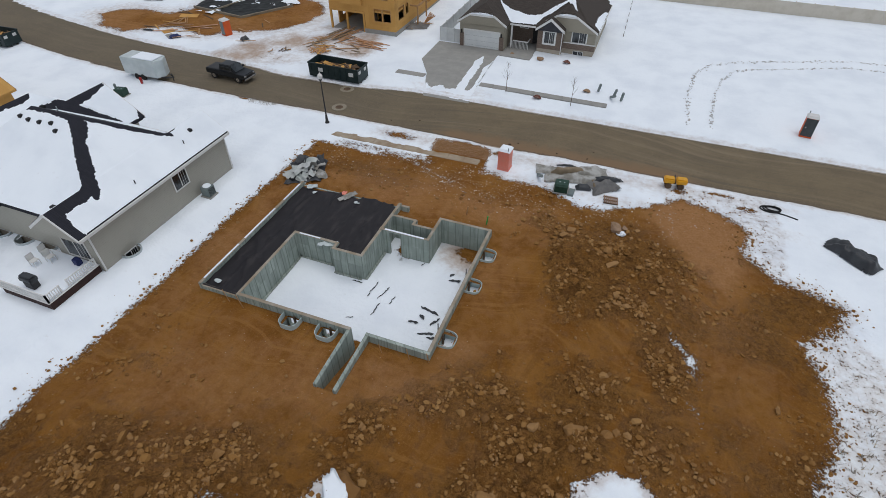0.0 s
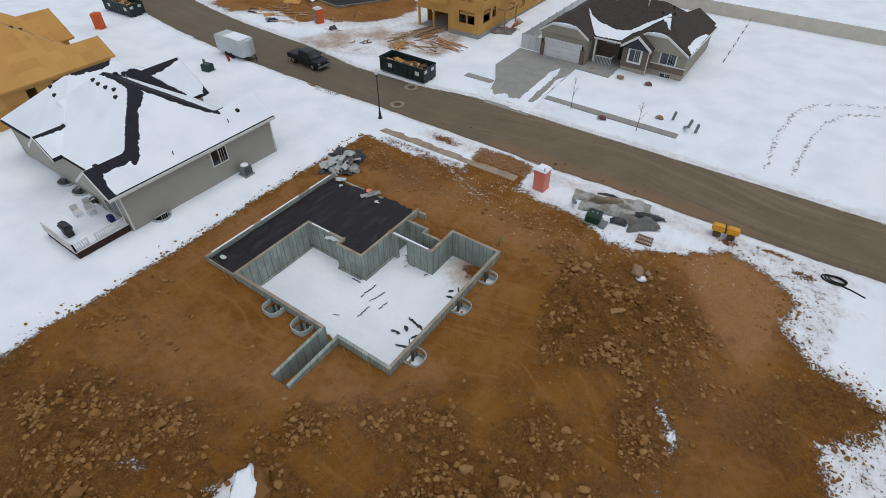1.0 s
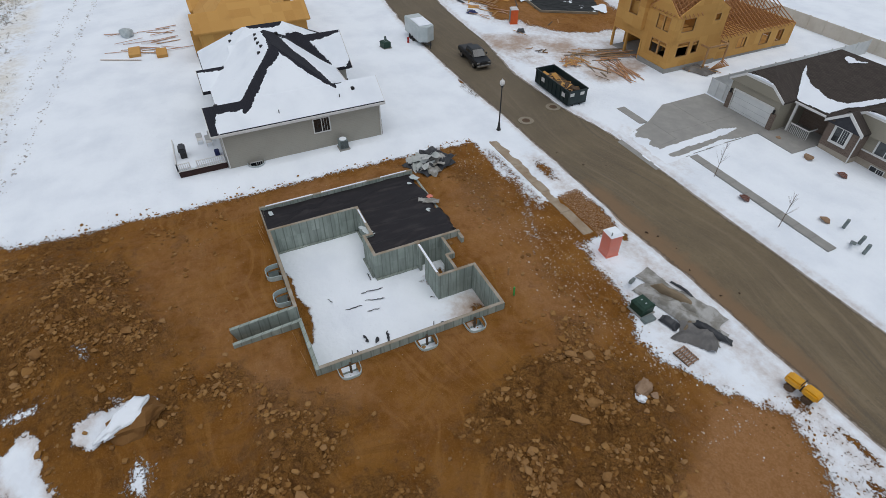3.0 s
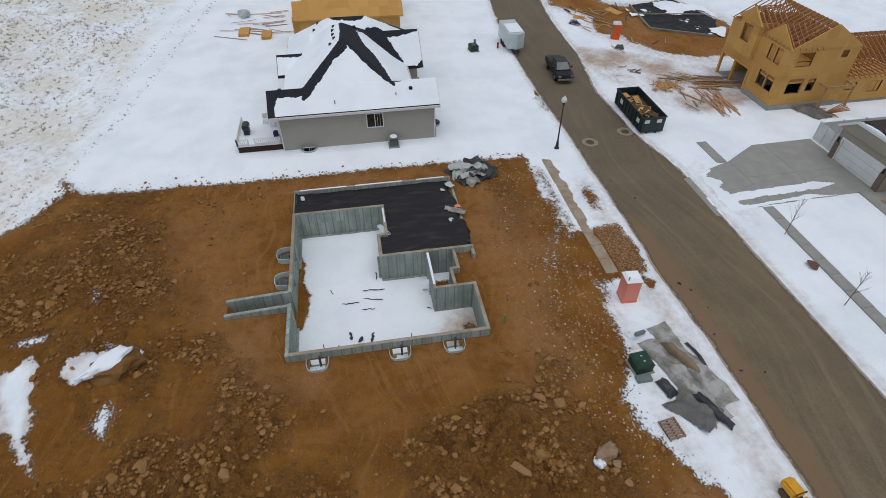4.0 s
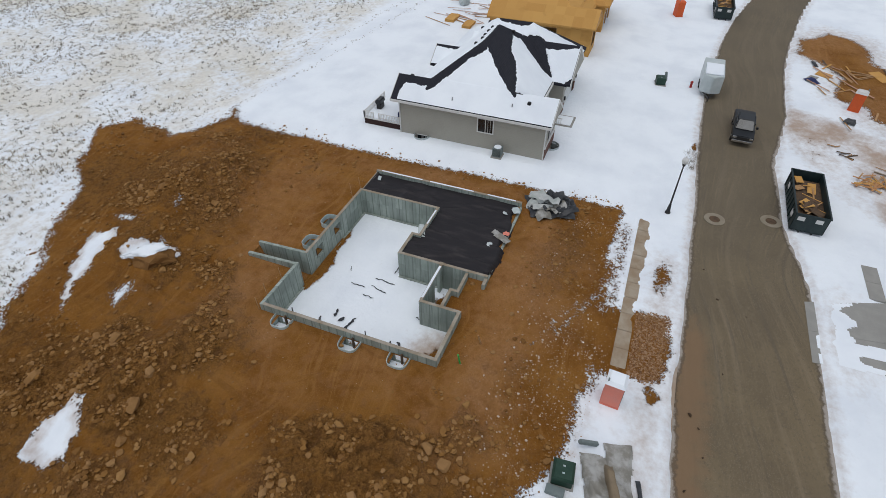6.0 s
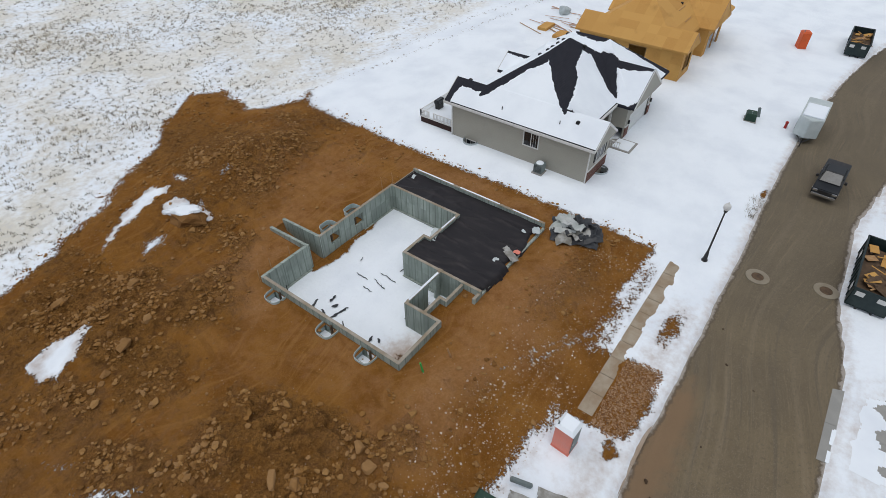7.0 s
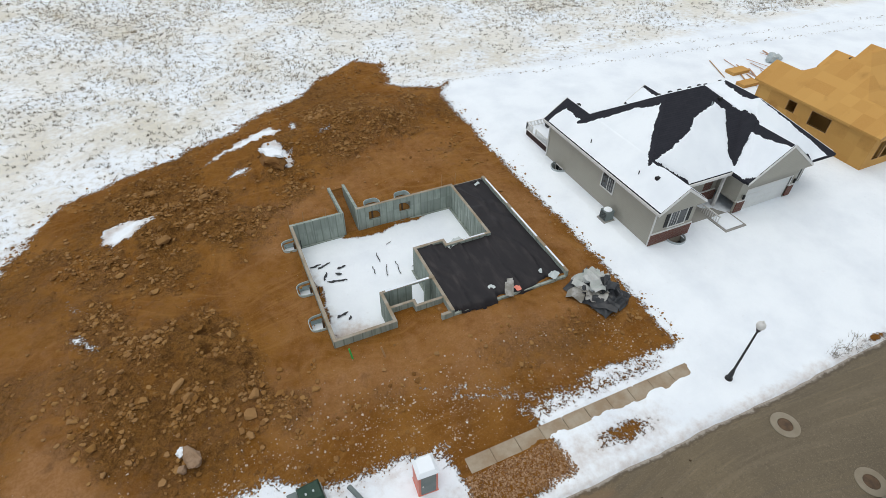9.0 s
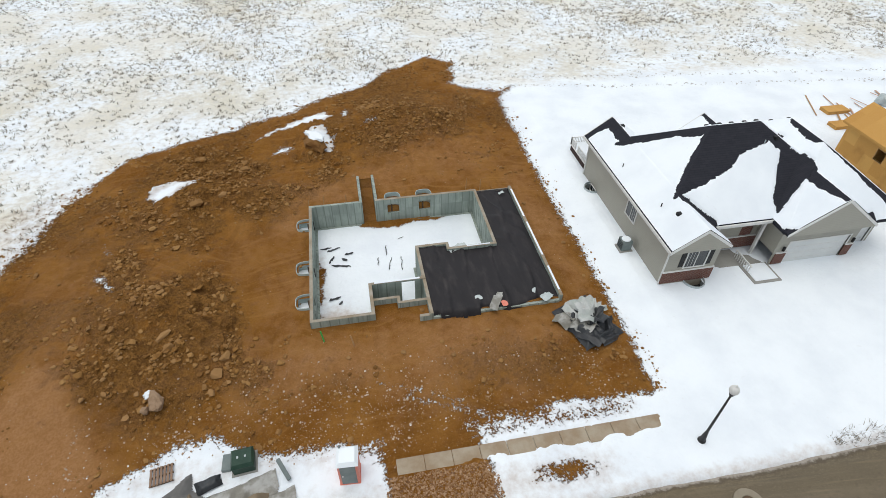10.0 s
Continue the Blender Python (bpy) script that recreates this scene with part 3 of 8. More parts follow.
BASEMENT = [(-8.1, 18.2), (-8.1, 30.5), (-12.1, 30.5), (-12.1, 29.2), (-13.8, 29.2), (-13.8, 29.7), (-15.9, 29.7), (-15.9, 24.5), (-18.2, 24.5), (-18.2, 25.1), (-21.8, 25.1), (-21.8, 18.2)]
GARAGE = [(-24.9, 18.2), (-21.8, 18.2), (-21.8, 25.1), (-18.2, 25.1), (-18.2, 24.5), (-15.9, 24.5), (-15.9, 31.0), (-24.9, 31.0)]
SIDEWALK = [(-27.7, 40.2), (-12.3, 40.1), (-12.3, 41.15), (-27.7, 41.2)]
DRIVEWAY = [(-22.6, 51.6), (-17.2, 51.6), (-17.7, 57.0), (-18.0, 65.2), (-13.8, 65.0), (-13.8, 66.8), (-26.6, 66.9), (-26.5, 60.7), (-24.3, 57.0)]
SIDEWALK_B = [(-17.5, 55.7), (-3.0, 55.5), (-3.0, 56.5), (-17.5, 56.9)]
SIDEWALK_C = [(-28.0, 55.7), (-24.2, 55.7), (-24.0, 56.9), (-28.0, 56.7)]
MUD_D = [(-73.7, 55.6), (-78.5, 59.1), (-76.3, 62.9), (-68.5, 63.2), (-66, 66.5), (-68, 73.5), (-58, 77), (-50, 75), (-47, 70), (-46.5, 67), (-48.3, 63.7), (-50.0, 62.1), (-52.8, 60.5), (-55.7, 60.6), (-57.2, 58.3), (-63.1, 59.2), (-65.9, 58.0), (-69.3, 55.3)]
HOUSE_WELLS = [(-32.2, 19.2, 1, 0), (-34.8, 31.11, 0, 1), (-38.2, 17.5, 0, -1), (-40.6, 17.5, 0, -1), (-43.0, 17.5, 0, -1)]
WELLS = [(-7.95, 19.95, 1), (-7.95, 24.9, 1), (-7.95, 28.25, 1), (-14.85, 18.05, 0), (-17.5, 18.05, 0)]


def road_bend(x):
    return np.where(x < -45, 0.00275 * (x + 45) ** 2, 0.0)


def road_edges(x):
    near = 44.05 + road_bend(x) - 0.25 * np.exp(-((x + 12) / 3.0) ** 2)
    far = 52.25 + road_bend(x) - 1.35 * np.clip((-24.0 - x) / 7.0, 0, 1) * np.clip((x + 50) / 10, 0, 1)
    return near, far


def bump_at(px, py, cx, cy, rx, ry, h):
    return h * np.exp(-((px - cx) / rx) ** 2 - ((py - cy) / ry) ** 2)


def heaps(px, py, spots_):
    """Sum of soft mounds, at most about one."""
    out = np.zeros(px.shape)
    wx, wy = px + 4.0 * lumps(px, py, 0.45, 131, 4), py + 4.0 * lumps(px, py, 0.45, 141, 4)
    for x0, y0, rx, ry, k in spots_:
        out = np.maximum(out, 0.88 * k * np.exp(-(((wx - x0) / (1.55 * rx)) ** 2 + ((wy - y0) / (1.55 * ry)) ** 2)))
    return out


def ground_height(px, py):
    """Height of the ground, and its distances to the road and the lot's soil."""
    lot = distance(px, py, LOT)
    z = 0.36 * np.clip((lot + 0.5) / 5.0, 0, 1) * np.clip((38.5 - py) / 5.0, 0, 1)
    for b in ((-17, 5, 5, 3.6, 1.7), (-9, 6.2, 4.5, 3.0, 0.9), (-3, 15.3, 4.0, 2.0, 0.75), (2.5, 14.0, 2.4, 2.2, 0.7), (1.6, 26, 3.4, 3.0, 0.65), (-0.6, 30.5, 2.6, 2.4, 0.55),
              (4.5, 29, 2.5, 3.0, 0.35), (-22, 1.5, 4.0, 2.5, 0.5), (-24, -9, 8, 7, -0.15), (7.5, 21, 3.0, 5.0, -0.15), (-6, -4, 12, 4, -0.1), (-26.5, 22, 1.2, 9, 0.12), (-8, 71, 6, 4.5, -0.45), (-4.9, 37.4, 0.7, 0.9, -0.5), (-3.2, 8.2, 2.4, 1.8, -0.4)):
        z = z + bump_at(px, py, *b)
    z = z + 0.58 * np.clip((40.5 - py) / 8, 0, 1) * np.clip((-28.9 - px) / 2.2, 0, 1) * np.clip((py + 8) / 14, 0, 1)
    inside = np.clip(lot / 1.5, 0, 1)
    rough = np.clip((np.hypot((px + 15) / 11.5, (py - 23) / 9.5) - 1.0) / 0.5, 0.06, 1) * np.clip((37.5 - py) / 3, 0.12, 1)
    rub = heaps(px, py, RUBBLE)
    n = lumps(px, py, 0.45, 3, 4)
    ridged = 0.5 - np.abs(lumps(px, py, 1.1, 21, 3)) * 2.2
    z = z + inside * rough * (0.36 * n + 0.20 * ridged * np.clip(lumps(px, py, 0.3, 71, 2) * 5 + 0.6, 0.1, 1.4) + 0.16 * lumps(px, py, 1.9, 40, 3))
    z = z + inside * rub * (0.10 + 0.50 * ridged + 0.60 * lumps(px, py, 1.4, 43, 4))
    z = z + (1 - inside) * (0.10 * lumps(px, py, 0.12, 9, 3) + 0.03 * lumps(px, py, 0.9, 17, 2))
    near, far = road_edges(px)
    wob = 0.35 * lumps(px, py, 0.55, 60, 3) + 0.3 * lumps(px, py, 0.12, 66, 2)
    road = np.minimum(py - near, far - py) + wob
    flat = np.clip((5.0 - np.maximum(near - py, py - far)) / 5.0, 0, 1)
    z = z * (1 - 0.85 * flat * (1 - inside))
    z = np.where(road > 0, np.maximum(-0.34, z - 1.6 * road), z + 0.06 * np.clip(-road / 0.3, 0, 1) - 0.02)
    gar = distance(px, py, GARAGE)
    z = np.where(gar > -0.05, 0.60, z)
    for ring in (SIDEWALK, DRIVEWAY, SIDEWALK_B, SIDEWALK_C):
        d = distance(px, py, ring)
        cover = np.clip((1.5 * lumps(px, py, 0.9, 181, 4) - d) / 0.3 + 0.35, 0, 1) if ring is SIDEWALK else 0.0
        z = np.where(d > 0.03, np.minimum(z, -0.06) + 0.15 * cover, z)
    return z, road, lot


def axis_lines(fine0, fine1, step, reach, extra):
    a = list(np.arange(fine0, fine1 + 1e-6, step))
    for sign, s in ((-1, fine0), (1, fine1)):
        p, d = s, step
        while abs(p) < reach:
            d = min(d * 1.03, 40)
            p += sign * d
            a.append(p)
    a = [q for q in a if all(abs(q - e) > 0.04 for e in extra)] + list(extra)
    return np.array(sorted(a))


def sheet(name, gx, gy, gz, keep, fields, mat):
    """A mesh from a grid of heights; keep marks the cells that stay."""
    ny, nx = gz.shape
    idx = np.arange(nx * ny).reshape(ny, nx)
    quads = np.stack([idx[:-1, :-1], idx[:-1, 1:], idx[1:, 1:], idx[1:, :-1]], -1)[keep]
    used = np.zeros(nx * ny, bool)
    used[quads.ravel()] = True
    remap = np.cumsum(used) - 1
    co = np.stack([gx.ravel(), gy.ravel(), gz.ravel()], 1)[used]
    me = bpy.data.meshes.new(name)
    me.from_pydata(co.tolist(), [], remap[quads].tolist())
    for key, value in fields.items():
        at = me.attributes.new(key, "FLOAT", "POINT")
        at.data.foreach_set("value", value.ravel()[used].astype(np.float32))
    for p in me.polygons:
        p.use_smooth = True
    me.materials.append(mat)
    return new(name, me)


XS = axis_lines(-31, 17.0, 0.15, 900, [-8.1, -12.1, -13.8, -13.35, -12.3, -15.9, -18.2, -21.8, -24.9, -7.95, -7.15, -15.3, -14.4, -17.95, -17.05])
YS = axis_lines(-13, 45.0, 0.15, 900, [18.2, 24.5, 25.1, 29.2, 29.7, 30.5, 31.0, 18.05, 17.25, 14.1, 19.5, 20.4, 24.45, 25.35, 27.8, 28.7])
GX, GY = np.meshgrid(XS, YS)
GZ, ROADD, LOTD = ground_height(GX, GY)
cx, cy = (GX[:-1, :-1] + GX[1:, 1:]) / 2, (GY[:-1, :-1] + GY[1:, 1:]) / 2
keep = distance(cx, cy, BASEMENT) < 0
keep &= ~((cx > -13.35) & (cx < -12.3) & (cy > 14.1) & (cy < 18.3))
for wx, wy, side in WELLS:
    keep &= ~((cx > wx) & (cx < wx + 0.8) & (abs(cy - wy) < 0.45)) if side else ~((abs(cx - wx) < 0.45) & (cy < wy) & (cy > wy - 0.8))
for wx, wy, nx_, ny_ in HOUSE_WELLS:
    keep &= ~((np.hypot(cx - wx, cy - wy) < 0.72) & ((cx - wx) * nx_ + (cy - wy) * ny_ > -0.1))
soil = np.maximum(LOTD + 1.3 * lumps(GX, GY, 0.35, 151, 4) * np.where(GX < -26, 0.5, np.where(GY < 12, 2.0, 1.0)), np.where(distance(GX, GY, MUD_D) > -3, distance(GX, GY, MUD_D) + 3.0 * lumps(GX, GY, 0.22, 191, 4), -99))
soil = np.where(soil < -6, -6, soil)
for d in DRIFTS[:3]:
    soil = np.minimum(soil, -2.2 * (distance(GX, GY, d) + 1.5 * lumps(GX, GY, 0.8, 171, 4)) - 0.1)
# soil thrown along the verge and along the lot's edge
speck = np.clip(0.85 * np.exp(-((GY - 39.2) / 1.3) ** 2) * np.clip((GX + 28) / 2, 0, 1) * np.clip((16 - GX) / 3, 0, 1), 0, 1)
speck = np.maximum(speck, np.exp(-((LOTD) / 1.2) ** 2) * np.where((GX > 4) | (GY < 6), 1.0, 0.45))
speck = np.maximum(speck, np.clip(distance(GX, GY, [(4, 38), (5, 43.6), (13, 43.6), (13, 34), (18, 28), (17, 14), (11, 10), (12, 33)]) / 1.0 + 0.5, 0, 0.9))
speck = np.maximum(speck, 0.9 * np.exp(-((distance(GX, GY, MUD_D)) / 2.5) ** 2))
yard = distance(GX, GY, [(-52, 53), (-45, 52.5), (-36, 56), (-34, 60), (-35.5, 66), (-43, 66.5), (-47, 62)])
soil = np.maximum(soil, np.where(yard > -1.5, -0.95 + 0.2 * np.clip(yard, -1, 1.5) + 1.2 * np.clip(lumps(GX, GY, 0.3, 195, 4), -0.3, 0.5), -6))
speck = np.maximum(speck, 0.75 * np.clip(yard + 1, 0, 1))
for ring in (*DRIFTS[3:], [(-20.5, 38.9), (-13.2, 36.4), (-13.0, 36.7), (-19.5, 39.3)], [(-17.0, 37.2), (-11.8, 35.2), (-11.6, 35.4), (-16.5, 37.6)], [(-22.0, 38.9), (-16.4, 37.9), (-16.2, 38.3), (-20.0, 39.4)]):
    d = distance(GX, GY, ring)
    soil = np.where(d > -0.6, np.minimum(soil, 0.36 - 1.0 * d), soil)
    speck = np.where(d > -0.6, np.maximum(speck, 0.6), speck)
soil = np.where((GY > 41.4) & (GY < 43.8) & (GX > -25.0) & (GX < -17.0), np.maximum(soil, -0.55 + 0.9 * np.exp(-((GX + 21.3) / 1.6) ** 2 - ((GY - 42.5) / 0.6) ** 2)), soil)
soil = np.maximum(soil, -0.9 + 0.5 * speck * (GX > 4))
thin = np.exp(-((GY - 39.4) / 0.9) ** 2) * np.clip((GX + 28) / 2, 0, 1) * np.clip((-15 - GX) / 2, 0, 1)
thin = np.maximum(thin, 0.8 * np.exp(-((GX + 21) / 3.2) ** 2 - ((GY - 42.4) / 0.9) ** 2))
soil = np.maximum(soil, -1.0 + 0.85 * thin)
speck = np.maximum(speck, 0.9 * thin)
for sx_, sy_, rx_, ry_ in ((10.3, 41.6, 1.1, 0.5), (8.2, 43.0, 1.5, 0.35), (5.0, 42.3, 0.9, 0.5), (-40.6, 43.7, 1.3, 0.35), (-11.0, 42.7, 0.9, 0.7)):
    soil = np.maximum(soil, -0.9 + 1.25 * np.exp(-((GX - sx_) / rx_) ** 2 - ((GY - sy_) / ry_) ** 2))
stain = np.clip(np.maximum((0.60 + 1.6 * lumps(GX, GY, 0.25, 197, 4)) * np.clip(yard / 2 + 1.0, 0, 1), 0.55 * np.clip(distance(GX, GY, MUD_D) / 4 + 1.2, 0, 1)), 0, 1)
stain = np.maximum(stain, 0.5 * speck * (GY > 10))
stain = np.maximum(stain, 0.55 * np.exp(-((GY - 42.6) / 1.6) ** 2) * np.clip((GX + 26) / 3, 0, 1) * np.clip((16 - GX) / 4, 0, 1))
stain = np.maximum(stain, 0.5 * np.exp(-((ROADD + 0.1) / 0.6) ** 2))
stain = np.maximum(stain, 0.6 * np.exp(-((GX + 20) / 5) ** 2 - ((GY - 54) / 2.0) ** 2))
gravel = np.clip(np.exp(-((GY - 37.6) / 2.2) ** 2) * np.clip((GX + 24) / 6, 0, 1) * np.clip((4 - GX) / 4, 0.25, 1) + 0.8 * (distance(GX, GY, [(-17.2, 41.2), (-12, 41.2), (-12, 43.3), (-17.2, 43.3)]) > 0) + 0.02 * np.clip(LOTD, 0, 1), 0, 1)
dry = np.clip((-1.0 - GY + 0.8 * lumps(GX, GY, 0.2, 90, 3)) / 2.5, 0, 1) * np.clip((-LOTD) / 1.0, 0, 1)
dry = np.maximum(dry, 0.8 * np.clip((GX - 12.5) / 5, 0, 1) * np.clip((30 - GY) / 8, 0, 1))
dry = np.maximum(dry, np.clip((0.72 * GX + 8.5 - GY) / 1.5, 0, 1) * np.clip((-LOTD - 0.2) / 0.8, 0, 1) * np.clip((26 - GY) / 8, 0, 1))
rubble = heaps(GX, GY, RUBBLE)
outer = np.clip((np.hypot((GX + 15) / 11.5, (GY - 23) / 9.5) - 1.02) / 0.35, 0, 1) * np.clip((38.5 - GY) / 3, 0.15, 1) * (distance(GX, GY, PALE) < 0.4)
rubble = np.maximum(rubble, np.clip(outer * (0.16 + 1.3 * lumps(GX, GY, 0.22, 301, 3)), 0, 0.55))
for d in DRIFTS[:3]:
    near_ = np.clip(1.3 - np.abs(distance(GX, GY, d)) / 0.7, 0, 1)
    speck, stain = np.maximum(speck, 0.8 * near_), np.maximum(stain, 0.6 * near_)
pale = np.maximum(np.minimum(0.55 * distance(GX, GY, PALE), 0.35), -0.75 + 1.0 * heaps(GX, GY, TAN))
pale = np.maximum(pale, np.where(distance(GX, GY, MUD_D) > -4, 0.15 * np.clip(distance(GX, GY, MUD_D), -1, 0) - 0.22 + 1.1 * lumps(GX, GY, 0.3, 203, 3), -3))
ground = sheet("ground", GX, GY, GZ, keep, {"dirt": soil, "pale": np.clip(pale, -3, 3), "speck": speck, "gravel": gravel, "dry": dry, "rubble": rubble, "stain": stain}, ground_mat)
tagged(ground, "brown excavated soil lot ringed by snow and dry field grass", "ground", kind="structure")

# road
RX = axis_lines(-95, 25, 0.5, 900, [])
RV = np.linspace(-0.4, 1.4, 60)
gx, gv = np.meshgrid(RX, RV)
near, far = road_edges(gx)
near, far = 43.9 + road_bend(gx), 52.4 + road_bend(gx)
gy = near + (far - near) * (gv + 0.0)
gz = -0.17 + 0.08 * (1 - np.clip(2 * gv - 1, -1, 1) ** 2) - np.where((gv < 0) | (gv > 1), 0.12, 0.0)
_, rd, _ = ground_height(gx, gy)
mud = np.clip(1.0 - np.abs(gy - 44.8) / 2.2, 0, 1) * np.clip((gx + 21) / 5, 0, 1) * np.clip((10 - gx) / 6, 0, 1)
road = sheet("road", gx, gy, gz, np.ones((gx.shape[0] - 1, gx.shape[1] - 1), bool), {"slush": np.clip(0.45 - 2.0 * rd, -3, 1), "mud": mud}, road_mat)
tagged(road, "muddy grey-brown asphalt street streaked by tyres", "road", kind="structure")


def height_at(x, y):
    return float(ground_height(np.array([float(x)]), np.array([float(y)]))[0][0])


# ---- the new house's foundation ----
TOP, FLOOR = 1.0, -1.3
foundation = thing("foundation", (-15, 24, FLOOR), "poured grey-green concrete basement foundation walls in bare soil", "foundation")


def form_wall(name, axis, at, thick, a0, a1, z0, z1, holes=(), ribs=True, cap=True):
    bm = bmesh.new()
    wall_boxes(bm, axis, at, thick, a0, a1, z0, z1, holes)
    ob = part("wall", bm, wall_concrete, foundation)
    if ribs:
        a = a0 + 0.3
        while a < a1 - 0.1:
            for b0, b1, c0, c1 in [h for h in holes if h[0] - 0.05 < a < h[1] + 0.05][:1] or [(0, 0, z1, z1)]:
                for lo, hi in ((z0 + 0.03, min(c0, z1 - 0.02)), (c1, z1 - 0.02)):
                    if hi - lo > 0.1:
                        for s in (at - 0.012, at + thick):
                            if axis == "x":
                                part("form_rib", boxed(a - 0.02, a + 0.02, s, s + 0.012, lo, hi), wall_concrete, ob)
                            else:
                                part("form_rib", boxed(s, s + 0.012, a - 0.02, a + 0.02, lo, hi), wall_concrete, ob)
            a += 0.61
    if cap:
        bm = bmesh.new()
        runs = [(a0, a1)]
        for b0, b1, c0, c1 in holes:
            if c1 >= z1:
                runs = [(a0, b0), (b1, a1)]
        for p, q in runs[-1:] if axis == "y" else runs[:1]:
            box(bm, *((p, q, at - 0.004, at + thick + 0.004) if axis == "x" else (at - 0.004, at + thick + 0.004, p, q)), z1, z1 + 0.015, 0.005)
        part("wall_cap", bm, cap_concrete, ob, "dusty top of the wall with splashed soil")
    return ob


DOOR = (-13.35, -12.3, FLOOR - 0.2, TOP + 0.1)
WIN_S = [(-15.35, -14.35, -0.45, 0.5), (-18.0, -17.0, -0.45, 0.5)]
form_wall("wall", "x", 18.1, 0.22, -21.9, -8.0, FLOOR - 0.2, TOP, [DOOR] + WIN_S)
form_wall("wall", "y", -8.22, 0.22, 18.32, 30.6, FLOOR - 0.2, TOP, [(y - 0.5, y + 0.5, -0.45, 0.45) for y in (19.95, 24.9, 28.25)])
form_wall("wall", "x", 30.38, 0.22, -12.22, -8.22, FLOOR - 0.2, TOP)
form_wall("wall", "y", -12.22, 0.22, 27.7, 30.38, FLOOR - 0.2, TOP)
form_wall("wall", "x", 27.68, 0.20, -15.8, -12.22, FLOOR - 0.2, TOP, [(-15.25, -14.3, FLOOR - 0.2, TOP - 0.12)])
form_wall("wall", "x", 29.10, 0.20, -13.8, -12.22, FLOOR - 0.2, TOP - 0.12)
form_wall("wall", "y", -14.0, 0.20, 29.10, 29.82, FLOOR - 0.2, TOP - 0.12)
form_wall("wall", "x", 29.62, 0.20, -15.8, -14.0, FLOOR - 0.2, TOP - 0.12)
form_wall("wall", "y", -16.0, 0.22, 24.38, 31.2, FLOOR - 0.2, TOP)
form_wall("wall", "x", 31.0, 0.22, -15.78, -15.1, FLOOR - 0.2, TOP - 0.15)
form_wall("wall", "x", 24.38, 0.22, -18.3, -16.0, FLOOR - 0.2, TOP)
form_wall("wall", "y", -18.3, 0.22, 24.6, 25.2, FLOOR - 0.2, TOP)
form_wall("wall", "x", 24.98, 0.22, -21.9, -18.3, FLOOR - 0.2, TOP)
form_wall("wall", "y", -21.9, 0.22, 18.32, 24.98, FLOOR - 0.2, TOP)
form_wall("wall", "y", -25.0, 0.22, 18.1, 31.1, -0.2, TOP - 0.02)
form_wall("wall", "x", 18.1, 0.22, -24.78, -21.9, -0.2, 0.80)
form_wall("wall", "x", 30.98, 0.22, -24.78, -16.0, -0.2, 0.58, cap=False)
for x in (-13.57, -12.3):
    bm = bmesh.new()
    faces(bm, [(x, 14.05, -0.9), (x + 0.22, 14.05, -0.9), (x + 0.22, 18.1, FLOOR - 0.2), (x, 18.1, FLOOR - 0.2),
               (x, 14.05, 0.72), (x + 0.22, 14.05, 0.72), (x + 0.22, 18.1, 0.95), (x, 18.1, 0.95)], [(0, 1, 2, 3), (7, 6, 5, 4), (0, 4, 5, 1), (1, 5, 6, 2), (2, 6, 7, 3), (3, 7, 4, 0)])
    part("stair_wall", bm, wall_concrete, foundation, "low concrete wall beside the basement steps")
# footing ledge
bm = bmesh.new()
for a in ((-21.68, -13.57, 18.32, 18.48), (-12.08, -8.22, 18.32, 18.48), (-8.40, -8.22, 18.5, 30.38), (-21.68, -21.5, 18.48, 24.98), (-21.68, -18.3, 24.80, 24.98), (-18.3, -16.0, 24.2, 24.38), (-15.78, -15.6, 24.4, 27.68)):
    box(bm, *a, FLOOR - 0.2, FLOOR + 0.07, 0.01)
part("footing", bm, wall_concrete, foundation)
# brace stub across the inner closet
part("brace", boxed(-16.0, -15.72, 27.6, 27.95, TOP + 0.015, TOP + 0.06), cap_concrete, foundation, "short pale board on the wall")
# thin snow left on some wall tops
for a in ((-15.6, -12.4, 27.70, 27.86, TOP + 0.014), (-24.97, -24.83, 18.6, 22.4, TOP - 0.006), (-24.97, -24.83, 23.1, 27.0, TOP - 0.006), (-24.97, -24.83, 28.2, 30.6, TOP - 0.006), (-21.4, -19.6, 25.02, 25.14, TOP + 0.014)):
    part("cap_snow", boxed(*a[:4], a[4], a[4] + 0.035, 0.015), snow, foundation, "thin strip of snow on the wall top")

# basement floor under snow
fx, fy = np.meshgrid(np.arange(-21.9, -7.99, 0.15), np.arange(18.1, 30.7, 0.15))
fz = FLOOR + 0.10 * lumps(fx, fy, 0.45, 5, 4) + 0.05 * lumps(fx * 0.5, fy * 2.0, 1.1, 8, 3)
fw = lumps(fx, fy, 0.8, 15, 4)
bank = 0.66 - 1.60 * np.maximum(0, fy - 18.5 + 0.9 * fw) - 0.5 * np.maximum(0, -17.6 - fx) - 1.1 * np.maximum(0, fx + 12.6)
corner = 1.0 - 0.8 * np.hypot((fx + 9.0) * 0.9, fy - 30.2)
closet = 0.6 - 0.7 * np.hypot(fx + 14.0, fy - 28.6)
side_mud = 0.16 - 1.5 * np.abs(fx + 8.45) - 0.25 * np.maximum(0, np.abs(fy - 25.2) - 2.6) + 1.5 * fw
fd = np.maximum(np.maximum(np.maximum(bank, corner), side_mud), np.maximum(closet, -1.6))
fz = fz + 0.16 * np.clip(bank, 0, 1)
fs = np.clip(np.maximum(bank + 0.55, 1.6 - 0.40 * np.hypot(fx + 9.2, fy - 30.4)), 0, 1)
fs = np.maximum(fs, 0.55 * np.clip(1 - np.abs(fx + 8.5) / 1.1, 0, 1) * np.clip((fy - 19) / 3, 0, 1))
